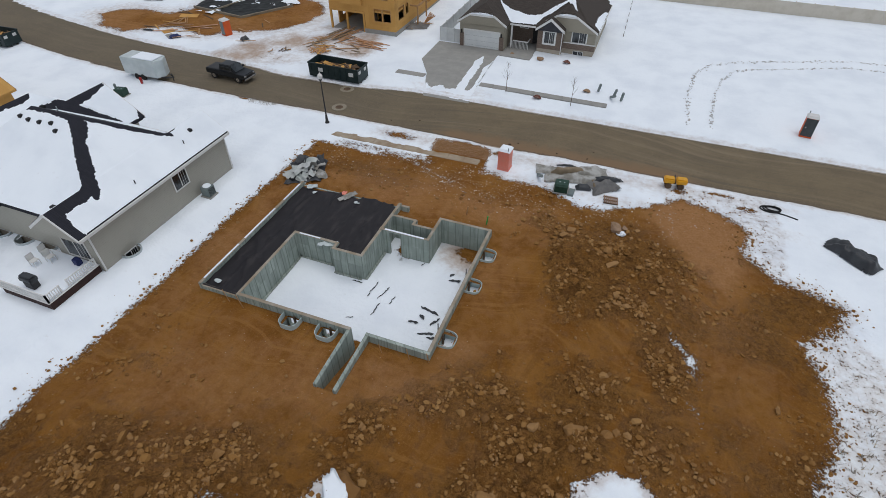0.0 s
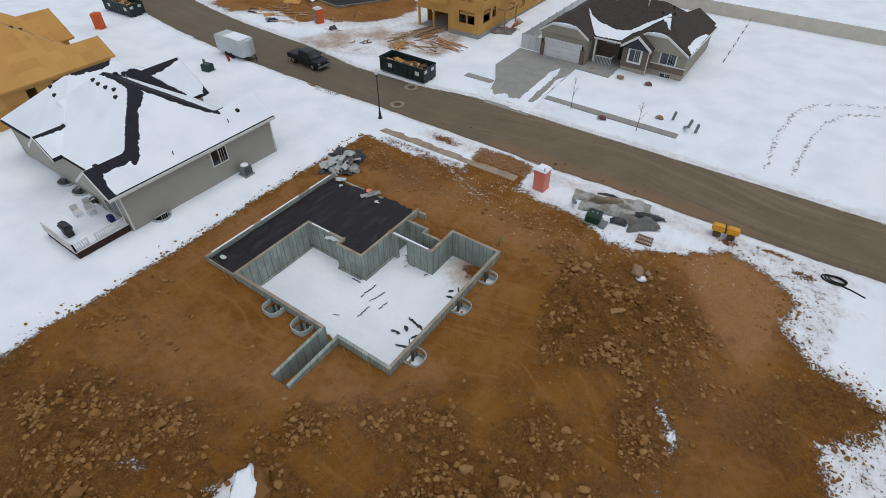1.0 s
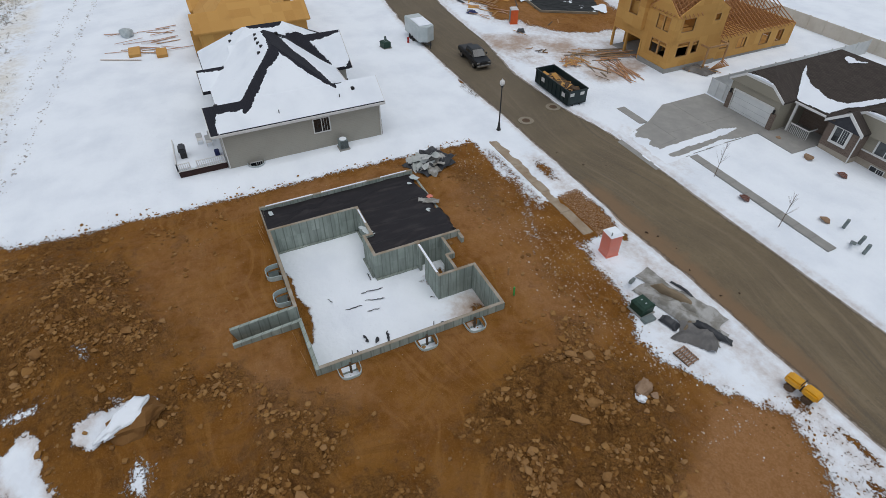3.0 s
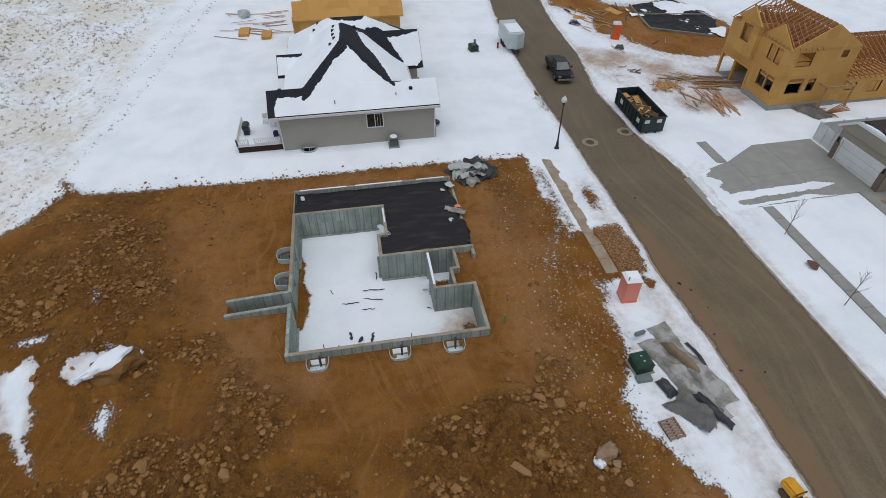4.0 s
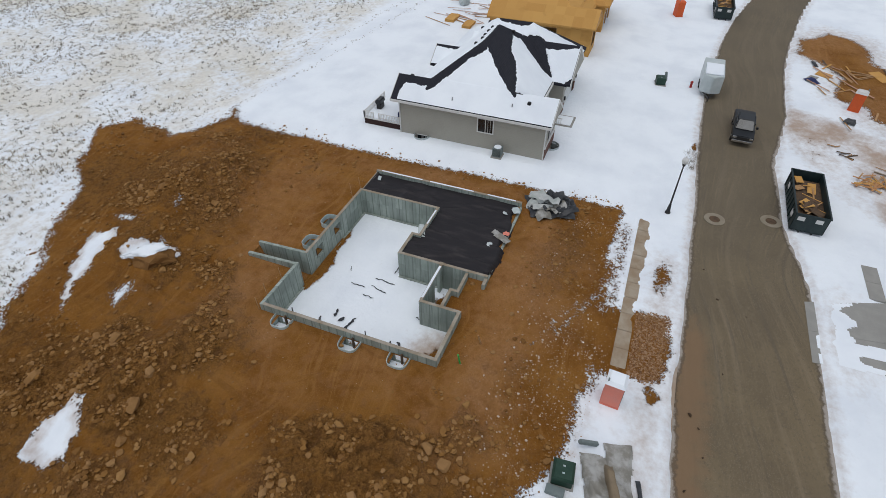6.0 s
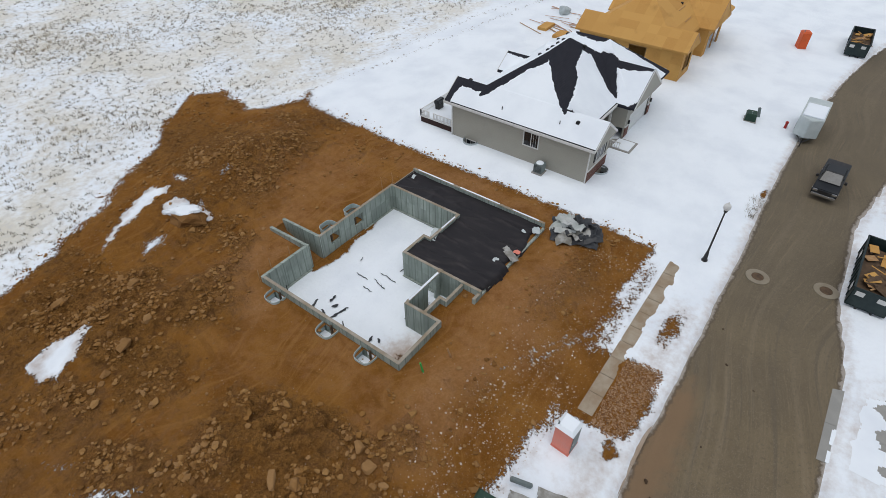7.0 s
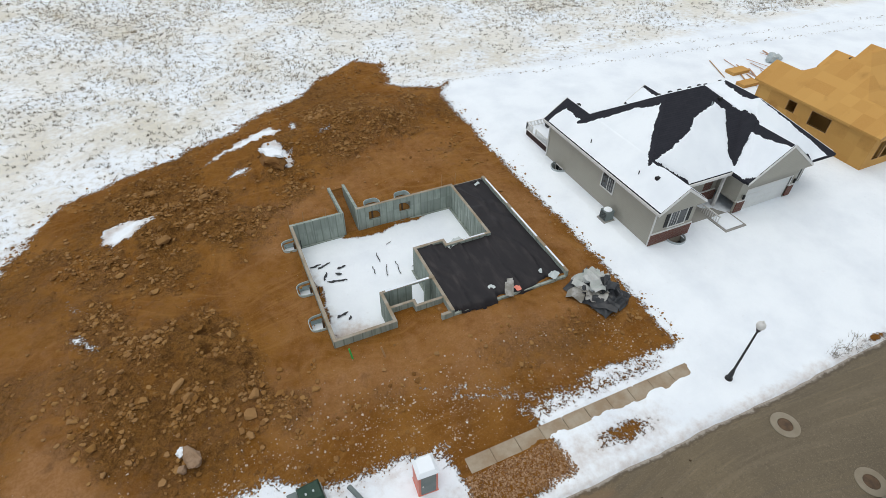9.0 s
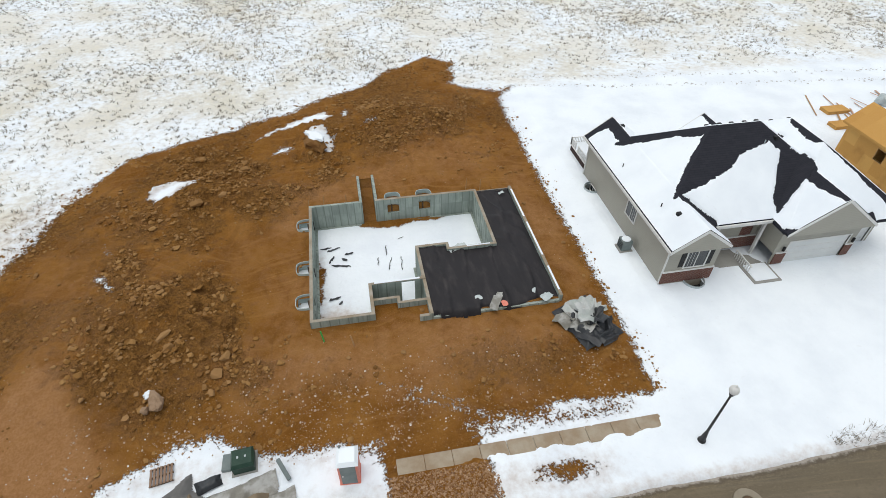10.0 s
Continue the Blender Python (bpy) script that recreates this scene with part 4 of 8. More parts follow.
keepf = distance((fx[:-1, :-1] + fx[1:, 1:]) / 2, (fy[:-1, :-1] + fy[1:, 1:]) / 2, BASEMENT) > -0.1
zero = np.zeros_like(fx)
floor = sheet("basement_floor", fx, fy, fz, keepf, {"dirt": fd, "pale": zero - 1, "speck": zero, "gravel": zero, "dry": zero, "stain": fs}, ground_mat)
tagged(floor, "snow-covered basement floor with muddy corners", "floor", kind="structure")
# soil ramp between the stair walls
rx, ry = np.meshgrid(np.linspace(-13.4, -12.25, 8), np.linspace(13.9, 18.5, 24))
rz = np.interp(ry, [13.9, 14.12, 14.3, 17.6, 18.5], [0.38, 0.34, -0.35, -1.22, -1.28]) + 0.06 * lumps(rx, ry, 1.5, 12, 3)
ramp = sheet("soil_ramp", rx, ry, rz, np.ones((23, 7), bool), {"dirt": np.ones_like(rx), "pale": np.zeros_like(rx) - 0.2, "speck": np.zeros_like(rx), "gravel": np.zeros_like(rx), "dry": np.zeros_like(rx)}, ground_mat)
tagged(ramp, "bare soil ramp down to the basement door", "ground", kind="structure")


def ribbon(bm, inner, outer, z0, z1):
    """A bent strip between two lines of points, closed all round."""
    rows = [[bm.verts.new((*p, z)) for p in line] for line, z in ((inner, z0), (outer, z0), (outer, z1), (inner, z1))]
    for i in range(len(inner) - 1):
        for a, b in ((0, 1), (1, 2), (2, 3), (3, 0)):
            bm.faces.new((rows[a][i], rows[b][i], rows[b][i + 1], rows[a][i + 1]))
    bm.faces.new([r[0] for r in rows])
    bm.faces.new([r[-1] for r in rows])


def window_well(wx, wy, side):
    """A bent steel liner round a basement window, part filled with snow."""
    root = thing("window_well", (wx, wy, 0.3), "pale galvanised steel window well holding snow against the foundation" if side else "pale galvanised steel window well with bare soil inside", "window well", "window wells of the foundation")
    arc = []
    for i in range(15):
        a = math.pi * i / 14
        c, s = math.cos(a), math.sin(a)
        arc.append((math.copysign(abs(c) ** 0.55, c) * 0.66, abs(s) ** 0.6 * 0.95))
    place = (lambda u, w: (wx + w, wy + u)) if side else (lambda u, w: (wx + u, wy - w))
    lift = 0.18 if side else 0.40
    g = height_at(wx + 0.9, wy) if side else height_at(wx, wy - 0.9)
    for name, z0, z1, r, label in (("liner", -0.75, g + lift, 0.0, ""), ("rim", g + lift - 0.01, g + lift + 0.025, 0.008, "rolled steel rim")):
        bm = bmesh.new()
        k = 0.012 + r
        ribbon(bm, [place(u * 0.98, w * 0.98) for u, w in arc], [place(u * (1 + k / 0.66), w * (1 + k / 0.95)) for u, w in arc], z0, z1)
        part(name, bm, well_steel, root, label)
    bm = bmesh.new()
    slab(bm, [place(u * 0.95, w * 0.95) for u, w in arc], -0.7, g - 0.86)
    part("soil_fill", bm, clod_mat, root, "soil at the bottom of the well")
    if side:
        bm = bmesh.new()
        tilt = [(place(u * 0.93, 0.05 + w * 0.88), g - 0.60 + 0.10 * w) for u, w in arc]
        solid(bm, [(*p, g - 0.85) for p, z in tilt], [(*p, z) for p, z in tilt])
        part("snow_fill", bm, snow, root, "drifted snow in the well")
    (px_, py_) = place(0.12, 0.06)
    part("window_buck", boxed(px_ - 0.06, px_ + 0.06, py_ - 0.06, py_ + 0.06, -0.55, 0.72), lumber_dark, root, "dark upright of the window buck")


for w in WELLS:
    window_well(*w)

# black geotextile over the garage fill
tx, ty = np.meshgrid(np.arange(-24.9, -15.3, 0.10), np.arange(18.0, 31.9, 0.10))
wave = lumps(tx, ty, 0.35, 31, 3)
tz = 0.74 + 0.06 * lumps(tx, ty, 0.7, 33, 4)
for k, sx_ in enumerate((-23.3, -21.2, -19.1, -17.2)):
    off = tx - sx_ - 0.9 * lumps(tx * 0 + k, ty, 0.25, 35 + k, 3)
    tz = tz + np.where(off > 0, 0.05, 0.0) + 0.15 * np.exp(-(off / 0.12) ** 2) * np.clip(0.4 + 3 * lumps(tx, ty, 0.5, 37 + k, 2), 0, 1) - 0.012 * k
crease = 1 - np.abs(3.2 * lumps(tx * 1.5 + 0.5 * ty, ty * 0.5, 0.6, 39, 3))
tz = tz + 0.22 * np.clip(crease - 0.5, 0, 1) * np.clip(0.5 + 4 * wave, 0, 1)
front = 31.15 + 0.9 * lumps(tx, ty * 0, 0.6, 41, 3) + np.where((tx > -19.2) & (tx < -16.4), 0.3, 0)
tz = np.where(ty > front - 0.45, tz - 0.55 * np.clip((ty - front + 0.45) / 0.45, 0, 1.2) ** 1.6, tz)
tz = np.where((tx < -21.6) & (ty < 18.4), 0.83 - 0.7 * np.clip((18.12 - ty) / 0.1, 0, 1), tz)
gar = distance(tx, ty, [(-24.8, 18.05), (-21.85, 18.05), (-21.85, 25.15), (-18.25, 25.15), (-18.25, 24.55), (-15.95, 24.55), (-15.95, 31.2), (-15.5, 31.3), (-15.5, 32), (-24.8, 32)])
lap = (gar > -0.02) & (ty < front + 0.02)
keept = lap[:-1, :-1] & lap[1:, 1:] & lap[:-1, 1:] & lap[1:, :-1]
cloth = sheet("geotextile_sheet", tx, ty, tz, keept, {}, fabric_black)
tagged(cloth, "wrinkled black geotextile sheet over the garage fill", "ground sheet")


# ---- houses ----
def hip_body(bm, x0, x1, y0, y1, e, s, drop=0.2):
    h = min(x1 - x0, y1 - y0) / 2
    z = e + s * h
    if x1 - x0 >= y1 - y0:
        r0, r1 = (x0 + h, (y0 + y1) / 2, z), (x1 - h, (y0 + y1) / 2, z)
    else:
        r0, r1 = ((x0 + x1) / 2, y0 + h, z), ((x0 + x1) / 2, y1 - h, z)
    b = e - drop
    pts = [(x0, y0, b), (x1, y0, b), (x1, y1, b), (x0, y1, b), (x0, y0, e), (x1, y0, e), (x1, y1, e), (x0, y1, e), r0, r1]
    sides = [(0, 1, 5, 4), (1, 2, 6, 5), (2, 3, 7, 6), (3, 0, 4, 7), (3, 2, 1, 0)]
    tops = [(4, 5, 9, 8), (5, 6, 9), (6, 7, 8, 9), (7, 4, 8)] if x1 - x0 >= y1 - y0 else [(4, 5, 8), (5, 6, 9, 8), (6, 7, 9), (7, 4, 8, 9)]
    faces(bm, pts, sides + tops)


def gable_body(bm, x0, x1, y0, y1, e, s, drop=0.2):
    """A gable whose ridge runs along y."""
    m, z, b = (x0 + x1) / 2, e + s * (x1 - x0) / 2, e - drop
    pts = [(x0, y0, b), (x1, y0, b), (x1, y1, b), (x0, y1, b), (x0, y0, e), (x1, y0, e), (x1, y1, e), (x0, y1, e), (m, y0, z), (m, y1, z)]
    faces(bm, pts, [(3, 2, 1, 0), (0, 1, 5, 8, 4), (2, 3, 7, 9, 6), (1, 2, 6, 5), (3, 0, 4, 7), (5, 6, 9, 8), (7, 4, 8, 9)])


def rake_trim(bm, x0, x1, y, e, s, w=0.22, t=0.05, out=1):
    """White boards that follow a gable's edge at y."""
    m, z = (x0 + x1) / 2, e + s * (x1 - x0) / 2
    for xa in (x0, x1):
        a, b = (xa, e), (m, z)
        ya, yb = (y, y + out * t)
        solid(bm, [(a[0], ya, a[1] - w), (b[0], ya, b[1] - w), (b[0], ya, b[1] + 0.01), (a[0], ya, a[1] + 0.01)],
              [(a[0], yb, a[1] - w), (b[0], yb, b[1] - w), (b[0], yb, b[1] + 0.01), (a[0], yb, a[1] + 0.01)])


def window(parent, axis, at, out, a0, a1, z0, z1, bars=1, mat=None, trim=0.09):
    """A framed window on a wall face at `at`, looking along out (+1 or -1)."""
    def bx(bm, p, q, lo, hi, d0, d1):
        d0, d1 = sorted((at + out * d0, at + out * d1))
        box(bm, *((p, q, d0, d1) if axis == "x" else (d0, d1, p, q)), lo, hi)
    bm = bmesh.new()
    bx(bm, a0 - trim, a1 + trim, z1, z1 + trim, -0.02, 0.06)
    bx(bm, a0 - trim, a1 + trim, z0 - trim, z0, -0.02, 0.07)
    bx(bm, a0 - trim, a0, z0, z1, -0.02, 0.06)
    bx(bm, a1, a1 + trim, z0, z1, -0.02, 0.06)
    for i in range(bars):
        m = a0 + (a1 - a0) * (i + 1) / (bars + 1)
        bx(bm, m - 0.03, m + 0.03, z0, z1, -0.02, 0.045)
    f = part("window", bm, mat or trim_white, parent, "white-framed sliding window")
    n = bars + 1
    for i in range(n):
        p, q = a0 + (a1 - a0) * i / n, a0 + (a1 - a0) * (i + 1) / n
        bm = bmesh.new()
        bx(bm, p + 0.005, q - 0.005, z0, z1, -0.04, 0.02)
        part("pane", bm, glass, f)
        if i == n - 1 and bars:
            bm = bmesh.new()
            for k in (1, 2):
                c = p + (q - p) * k / 3
                bx(bm, c - 0.01, c + 0.01, z0, z1, 0.0, 0.028)
            part("grille", bm, mat or trim_white, f)
    return f


def opening(parent, axis, at, out, a0, a1, z0, z1):
    """A framed rough opening of a house shell: the studs round a dark hole."""
    bm = bmesh.new()
    for p, q, lo, hi in ((a0 - 0.05, a0, z0, z1), (a1, a1 + 0.05, z0, z1), (a0, a1, z0 - 0.05, z0), (a0, a1, z1, z1 + 0.05)):
        d0, d1 = sorted((at - out * 0.12, at + out * 0.012))
        box(bm, *((p, q, d0, d1) if axis == "x" else (d0, d1, p, q)), lo, hi)
    part("rough_opening", bm, lumber_pale, parent, "studded rough window opening")


def snow_cover(parent, x0, x1, y0, y1, step, top, bare, seed, ragged=0.2, depth=0.09, grow=0.13):
    """Snow lying on a roof wherever it has not slid or melted off the bare patches."""
    gx, gy = np.meshgrid(np.arange(x0, x1 + step, step), np.arange(y0, y1 + step, step))
    zz = top(gx, gy)
    m = np.full(gx.shape, 9.0)
    for ring in bare:
        m = np.minimum(m, -distance(gx, gy, ring))
    m = m + grow + ragged * lumps(gx, gy, 0.9, seed, 4) + 0.5 * ragged * lumps(gx, gy, 4.0, seed + 9, 2)
    lie = (m > 0) & (zz > 0)
    k = lie[:-1, :-1] & lie[1:, 1:] & lie[:-1, 1:] & lie[1:, :-1]
    zz = zz + 0.008 + depth * np.clip(m / 0.2, 0, 1) + 0.02 * lumps(gx, gy, 0.8, seed + 3, 3)
    ob = sheet("roof_snow", gx, gy, zz, k, {}, snow)
    ob.parent = parent
    ob.matrix_parent_inverse = parent.matrix_basis.inverted()
    return tagged(ob, "uneven snow sheet with bare streaks")


def envelope(bodies, e, s):
    def top(px, py):
        z = np.full(px.shape, -5.0)
        for kind, x0, x1, y0, y1 in bodies:
            d = np.minimum(px - x0, x1 - px)
            if kind == "hip":
                d = np.minimum(d, np.minimum(py - y0, y1 - py))
            ok = (px >= x0) & (px <= x1) & (py >= y0) & (py <= y1)
            z = np.maximum(z, np.where(ok, e + s * d, -5.0))
        return z
    return top


EAVE, PITCH, RISE = 3.75, 0.72, 0.3


def rambler(dx, shell):
    """A one-storey house with a gabled wing, a hipped main roof and a gabled garage; shell: still bare sheathing."""
    ax = lambda a: a + dx
    fy, gy, sy, hy_ = (30.55, 30.95, 17.5, 18.3) if shell else (31.05, 31.45, 16.2, 17.3)
    if shell:
        root = thing("house_shell", (ax(-41), 24, 0), "unfinished house shell sheathed in golden strand board", "house")
    else:
        root = thing("house", (ax(-41), 24, 0), "greige-sided house with a snowy charcoal shingle roof", "house")
    skin = osb if shell else siding
    bodies = [("hip", ax(-48.1), ax(-31.94), hy_, 29.5), ("hip", ax(-50.9), ax(-40.7), hy_ - 0.1, 30.9), ("gable", ax(-36.3), ax(-31.9), sy, gy), ("gable", ax(-47.8), ax(-40.8), 20.0, 31.2), ("gable", ax(-44.5), ax(-40.6), sy + 0.4, 22.0)]
    for kind, x0, x1, y0, y1 in bodies:
        bm = bmesh.new()
        (hip_body if kind == "hip" else gable_body)(bm, x0, x1, y0, y1, EAVE, PITCH)
        part("roof", bm, osb if shell else dark_shingle, root)
    if not shell:
        for x0, x1, y, out in ((-36.35, -31.85, gy, 1), (-47.85, -40.75, 31.2, 1), (-36.35, -31.85, 16.2, -1), (-44.55, -40.55, 16.6, -1)):
            bm = bmesh.new()
            rake_trim(bm, x0, x1, y, EAVE, PITCH, out=out)
            part("rake_board", bm, trim_white, root, "white boards along the gable edge")
            bm = bmesh.new()
            m_, z_ = (x0 + x1) / 2, EAVE + PITCH * (x1 - x0) / 2
            ring = [(x0 + 0.1, EAVE - 0.19), (x1 - 0.1, EAVE - 0.19), (x1 - 0.1, EAVE - 0.05), (m_, z_ - 0.06), (x0 + 0.1, EAVE - 0.05)]
            solid(bm, [(a, y - out * 0.02, z) for a, z in ring], [(a, y + out * 0.015, z) for a, z in ring])
            part("gable_wall", bm, siding, root)
        bm = bmesh.new()
        box(bm, -31.9, -31.80, 16.2, gy, EAVE - 0.2, EAVE + 0.03, 0.02)
        part("gutter", bm, trim_white, root)
        part("gutter", boxed(-41.0, -36.3, 29.5, 29.62, EAVE - 0.2, EAVE + 0.05, 0.02), trim_white, root)
        for a in ((-31.9, 31.0), (-31.9, 16.98)):
            bm = bmesh.new()
            box(bm, -32.2, -32.1, a[1] - 0.05, a[1] + 0.05, 0.15, EAVE - 0.2, 0.01)
            part("downpipe", bm, trim_white, root)
    # walls: (axis, face, inner thickness, from, to, outward, openings)
    t = 0.16
    win_e = (24.78, 26.18, 2.0, 3.28)
    base_e = (18.7, 19.7, -0.12, 0.4)
    front = [(-35.1, -33.6, 1.8, 3.2)]
    if shell:
        rows = [("y", -32.2 - t, t, sy + 0.5, fy, 0.25, 3.6, [(21.7, 22.6, 2.2, 3.2), (24.3, 26.3, 1.9, 3.2)]), ("x", fy - t, t, -36.0, -32.365, 0.25, 3.6, [(-35.2, -34.3, 1.2, 3.0), (-34.1, -33.2, 1.2, 3.0)]),
                ("y", -36.0, t, 28.4, fy - t, 0.25, 3.6, []), ("x", 28.3, t, -41.0, -36.0, 0.25, 3.6, [(-38.6, -37.5, 0.3, 2.4)]), ("y", -41.2, t, 28.4, 30.6, 0.25, 3.6, []),
                ("x", 30.6 - t, t, -47.6, -41.2, 0.25, 3.6, [(-47.1, -42.2, 0.2, 2.5)]), ("x", 29.3, t, -50.4, -47.6, 0.25, 3.6, [(-50.1, -47.9, 0.2, 2.5)]),
                ("y", -50.4, t, 18.7, 29.3, 0.25, 3.6, []), ("x", 18.7, t, -50.4, -36.0, 0.25, 3.6, [(-40, -38, 0.3, 2.5)]), ("x", sy + 0.5, t, -36.0, -32.36, 0.25, 3.6, [(-35.2, -33.4, 0.3, 2.5)])]
    else:
        rows = [("y", -32.2 - t, t, 16.9, fy, -0.15, 3.6, [win_e, base_e]), ("x", fy - t, t, -36.0, -32.365, 1.45, 3.6, front),
                ("y", -36.0, t, 28.4, fy - t, 1.45, 3.6, []), ("x", 28.3, t, -41.0, -36.0, 0.62, 3.6, [(-40.6, -39.6, 0.4, 2.5), (-36.9, -36.3, 1.6, 2.9)]), ("y", -41.2, t, 28.4, 30.6, 1.45, 3.6, []),
                ("x", 30.6 - t, t, -47.6, -41.2, 0.15, 3.6, [(-47.0, -42.1, 0.1, 2.35)]), ("x", 29.3, t, -50.4, -47.6, 0.15, 3.6, [(-50.1, -47.9, 0.1, 2.35)]),
                ("y", -50.4, t, 17.5, 29.3, 0.5, 3.6, []), ("x", 17.5, t, -50.4, -36.0, 0.5, 3.6, []), ("x", 16.9, t, -36.0, -32.36, 0.5, 3.6, [(-35.0, -32.9, 1.2, 3.3)])]
    for axis, at, th, a0, a1, z0, z1, holes in rows:
        bm = bmesh.new()
        if axis == "x":
            wall_boxes(bm, "x", at, th, ax(a0), ax(a1), z0, z1, [(ax(b0), ax(b1), c0, c1) for b0, b1, c0, c1 in holes])
        else:
            wall_boxes(bm, "y", ax(at), th, a0, a1, z0, z1, holes)
        part("wall", bm, skin, root)
    # footing strip and inner dark core
    bm = bmesh.new()
    for a in ((-50.38, -32.24, 19.0 if shell else 17.6, 29.2), (-35.96, -32.24 if shell else -32.5, sy + 0.75, fy - 0.08), (-47.5, -41.1, 29.0, 30.5)):
        box(bm, ax(a[0]), ax(a[1]), a[2], a[3], -0.7, 0.25 if shell else 0.30)
    if not shell:
        box(bm, -35.96, -32.22, fy - 0.1, fy + 0.02, -0.7, 0.45)
    part("foundation_wall", bm, foundation_tan if not shell else slab_concrete, root, "parged concrete base")
    if shell:
        for a in ((-36.0, -32.5, 21.2, 21.32), (-34.4, -34.28, 17.2, 21.0), (-34.4, -34.28, 21.5, 30.3), (-43.0, -42.88, 18.0, 29.0)):
            part("inner_wall", boxed(ax(a[0]), ax(a[1]), a[2], a[3], 0.26, 3.4), osb, root)
        for b0, b1, c0, c1 in rows[0][7]:
            opening(root, "y", ax(-32.2), 1, b0, b1, c0, c1)
        for b0, b1, c0, c1 in rows[1][7]:
            opening(root, "x", fy, 1, ax(b0), ax(b1), c0, c1)
        for x in (-47.1, -44.7, -42.2):
            part("post", boxed(ax(x) - 0.08, ax(x) + 0.08, 30.42, 30.58, 0.2, 2.5), lumber_pale, root)
        bm = bmesh.new()
        rake_trim(bm, ax(-36.35), ax(-31.85), gy, EAVE, PITCH, 0.15, 0.04)
        part("rake_board", bm, lumber_pale, root)
        bm = bmesh.new()
        rake_trim(bm, ax(-47.85), ax(-40.75), 31.2, EAVE, PITCH, 0.15, 0.04)
        part("rake_board", bm, lumber_pale, root)
        # no hole is cut: black blocks carry the dark of the openings in their colour
        for x, y in ((-39.6, 25.4), (-41.2, 26.6), (-40.2, 21.0)):
            part("vent_hole", boxed(ax(x) - 0.14, ax(x) + 0.14, y - 0.14, y + 0.14, envelope(bodies, EAVE, PITCH)(np.array([ax(x)]), np.array([y]))[0] - 0.1, envelope(bodies, EAVE, PITCH)(np.array([ax(x)]), np.array([y]))[0] + 0.12), vent_black, root, "black block standing for the dark of a vent hole in the sheathing")
        for i, y in enumerate((24.6, 25.8, 27.0, 28.2)):
            bm = bmesh.new()
            z = EAVE + PITCH * (29.5 - y)
            beam(bm, (ax(-43.2 + 0.9 * i), y, z + 0.04), (ax(-40.6 + 0.7 * i), y, z + 0.04), 0.09, 0.04)
            part("cleat", bm, lumber_pale, root, "pale board nailed on the roof")
        return root
    window(root, "y", -32.2, 1, *win_e)
    window(root, "x", fy, 1, *front[0], bars=1)
    window(root, "x", 28.46, 1, -36.9, -36.3, 1.6, 2.9, bars=0)
    window(root, "y", -32.2, 1, *base_e, trim=0.05)
    window(root, "x", 16.9, -1, -35.0, -32.9, 1.2, 3.3, bars=1)
    for x0 in (-35.57, -33.49):
        part("shutter", boxed(x0, x0 + 0.36, fy, fy + 0.04, 1.85, 3.25, 0.01), vent_black, root, "black window shutter")
    # brick wainscot on the front
    for a in ((-36.04, -32.16, fy - 0.04, fy + 0.06), (-36.06, -35.9, 28.5, fy - 0.04), (-41.2, -36.06, 28.42, 28.5), (-42.1, -41.25, 30.58, 30.68), (-47.65, -47.0, 30.58, 30.68)):
        part("brick_wainscot", boxed(*a, 0.42, 1.45), red_brick, root, "red brick lower wall")
        part("water_table", boxed(a[0] - 0.02, a[1] + 0.02, a[2] - 0.02, a[3] + 0.02, 1.45, 1.55), trim_white, root)
    for x0, x1, y in ((-47.0, -42.1, 30.52), (-50.1, -47.9, 29.38)):
        d = part("garage_door", boxed(x0, x1, y - 0.06, y, 0.05, 2.35), door_white, root, "white sectional garage door")
        for k in range(1, 4):
            part("panel_line", boxed(x0, x1, y, y + 0.012, 0.05 + k * 0.575 - 0.012, 0.05 + k * 0.575 + 0.012), trim_white, d)
        bm = bmesh.new()
        wall_boxes(bm, "x", y + 0.02, 0.08, x0 - 0.12, x1 + 0.12, 0.05, 2.47, [(x0, x1, 0.0, 2.35)])
        part("door_trim", bm, trim_white, d)
    part("front_door", boxed(-40.55, -39.65, 28.40, 28.44, 0.42, 2.48), red_brick, root, "dark red front door")
    for x in (-40.6, -36.9):
        part("porch_post", boxed(x - 0.1, x + 0.1, 29.1, 29.3, 0.3, 3.5, 0.01), trim_white, root)
    part("porch_slab", boxed(-40.9, -36.1, 28.5, 30.3, -0.05, 0.32, 0.02), slab_concrete, root, "concrete porch slab under snow")
    rail = part("porch_rail", boxed(-39.2, -39.12, 29.4, 31.2, 0.95, 1.03), trim_white, root, "white porch railing")
    for i in range(9):
        y = 29.4 + i * 0.21
        part("baluster", boxed(-39.18, -39.14, y, y + 0.04, 0.1, 0.96), trim_white, rail)
    for x in (-41.6, -47.3):
        part("wall_lamp", boxed(x - 0.07, x + 0.07, 30.68, 30.84, 1.75, 2.15, 0.02), vent_black, root, "black wall lantern")
    # roof vents and pipes
    zt = envelope(bodies, EAVE, PITCH)
    for x, y in ((-39.3, 22.6), (-40.4, 22.5), (-41.5, 22.5), (-42.4, 22.6), (-38.6, 22.2), (-34.6, 17.3), (-33.4, 29.0), (-42.8, 24.6), (-45.8, 20.5), (-47.0, 20.9)):
        z = float(zt(np.array([x]), np.array([y]))[0])
        part("roof_vent", boxed(x - 0.17, x + 0.17, y - 0.16, y + 0.16, z - 0.1, z + 0.2, 0.04), vent_black, root, "square black roof vent")
    for x, y in ((-32.6, 22.1), (-32.9, 27.6), (-41.7, 24.9)):
        z = float(zt(np.array([x]), np.array([y]))[0])
        bm = bmesh.new()
        rod(bm, (x, y, z - 0.1), (x, y, z + 0.38), 0.04)
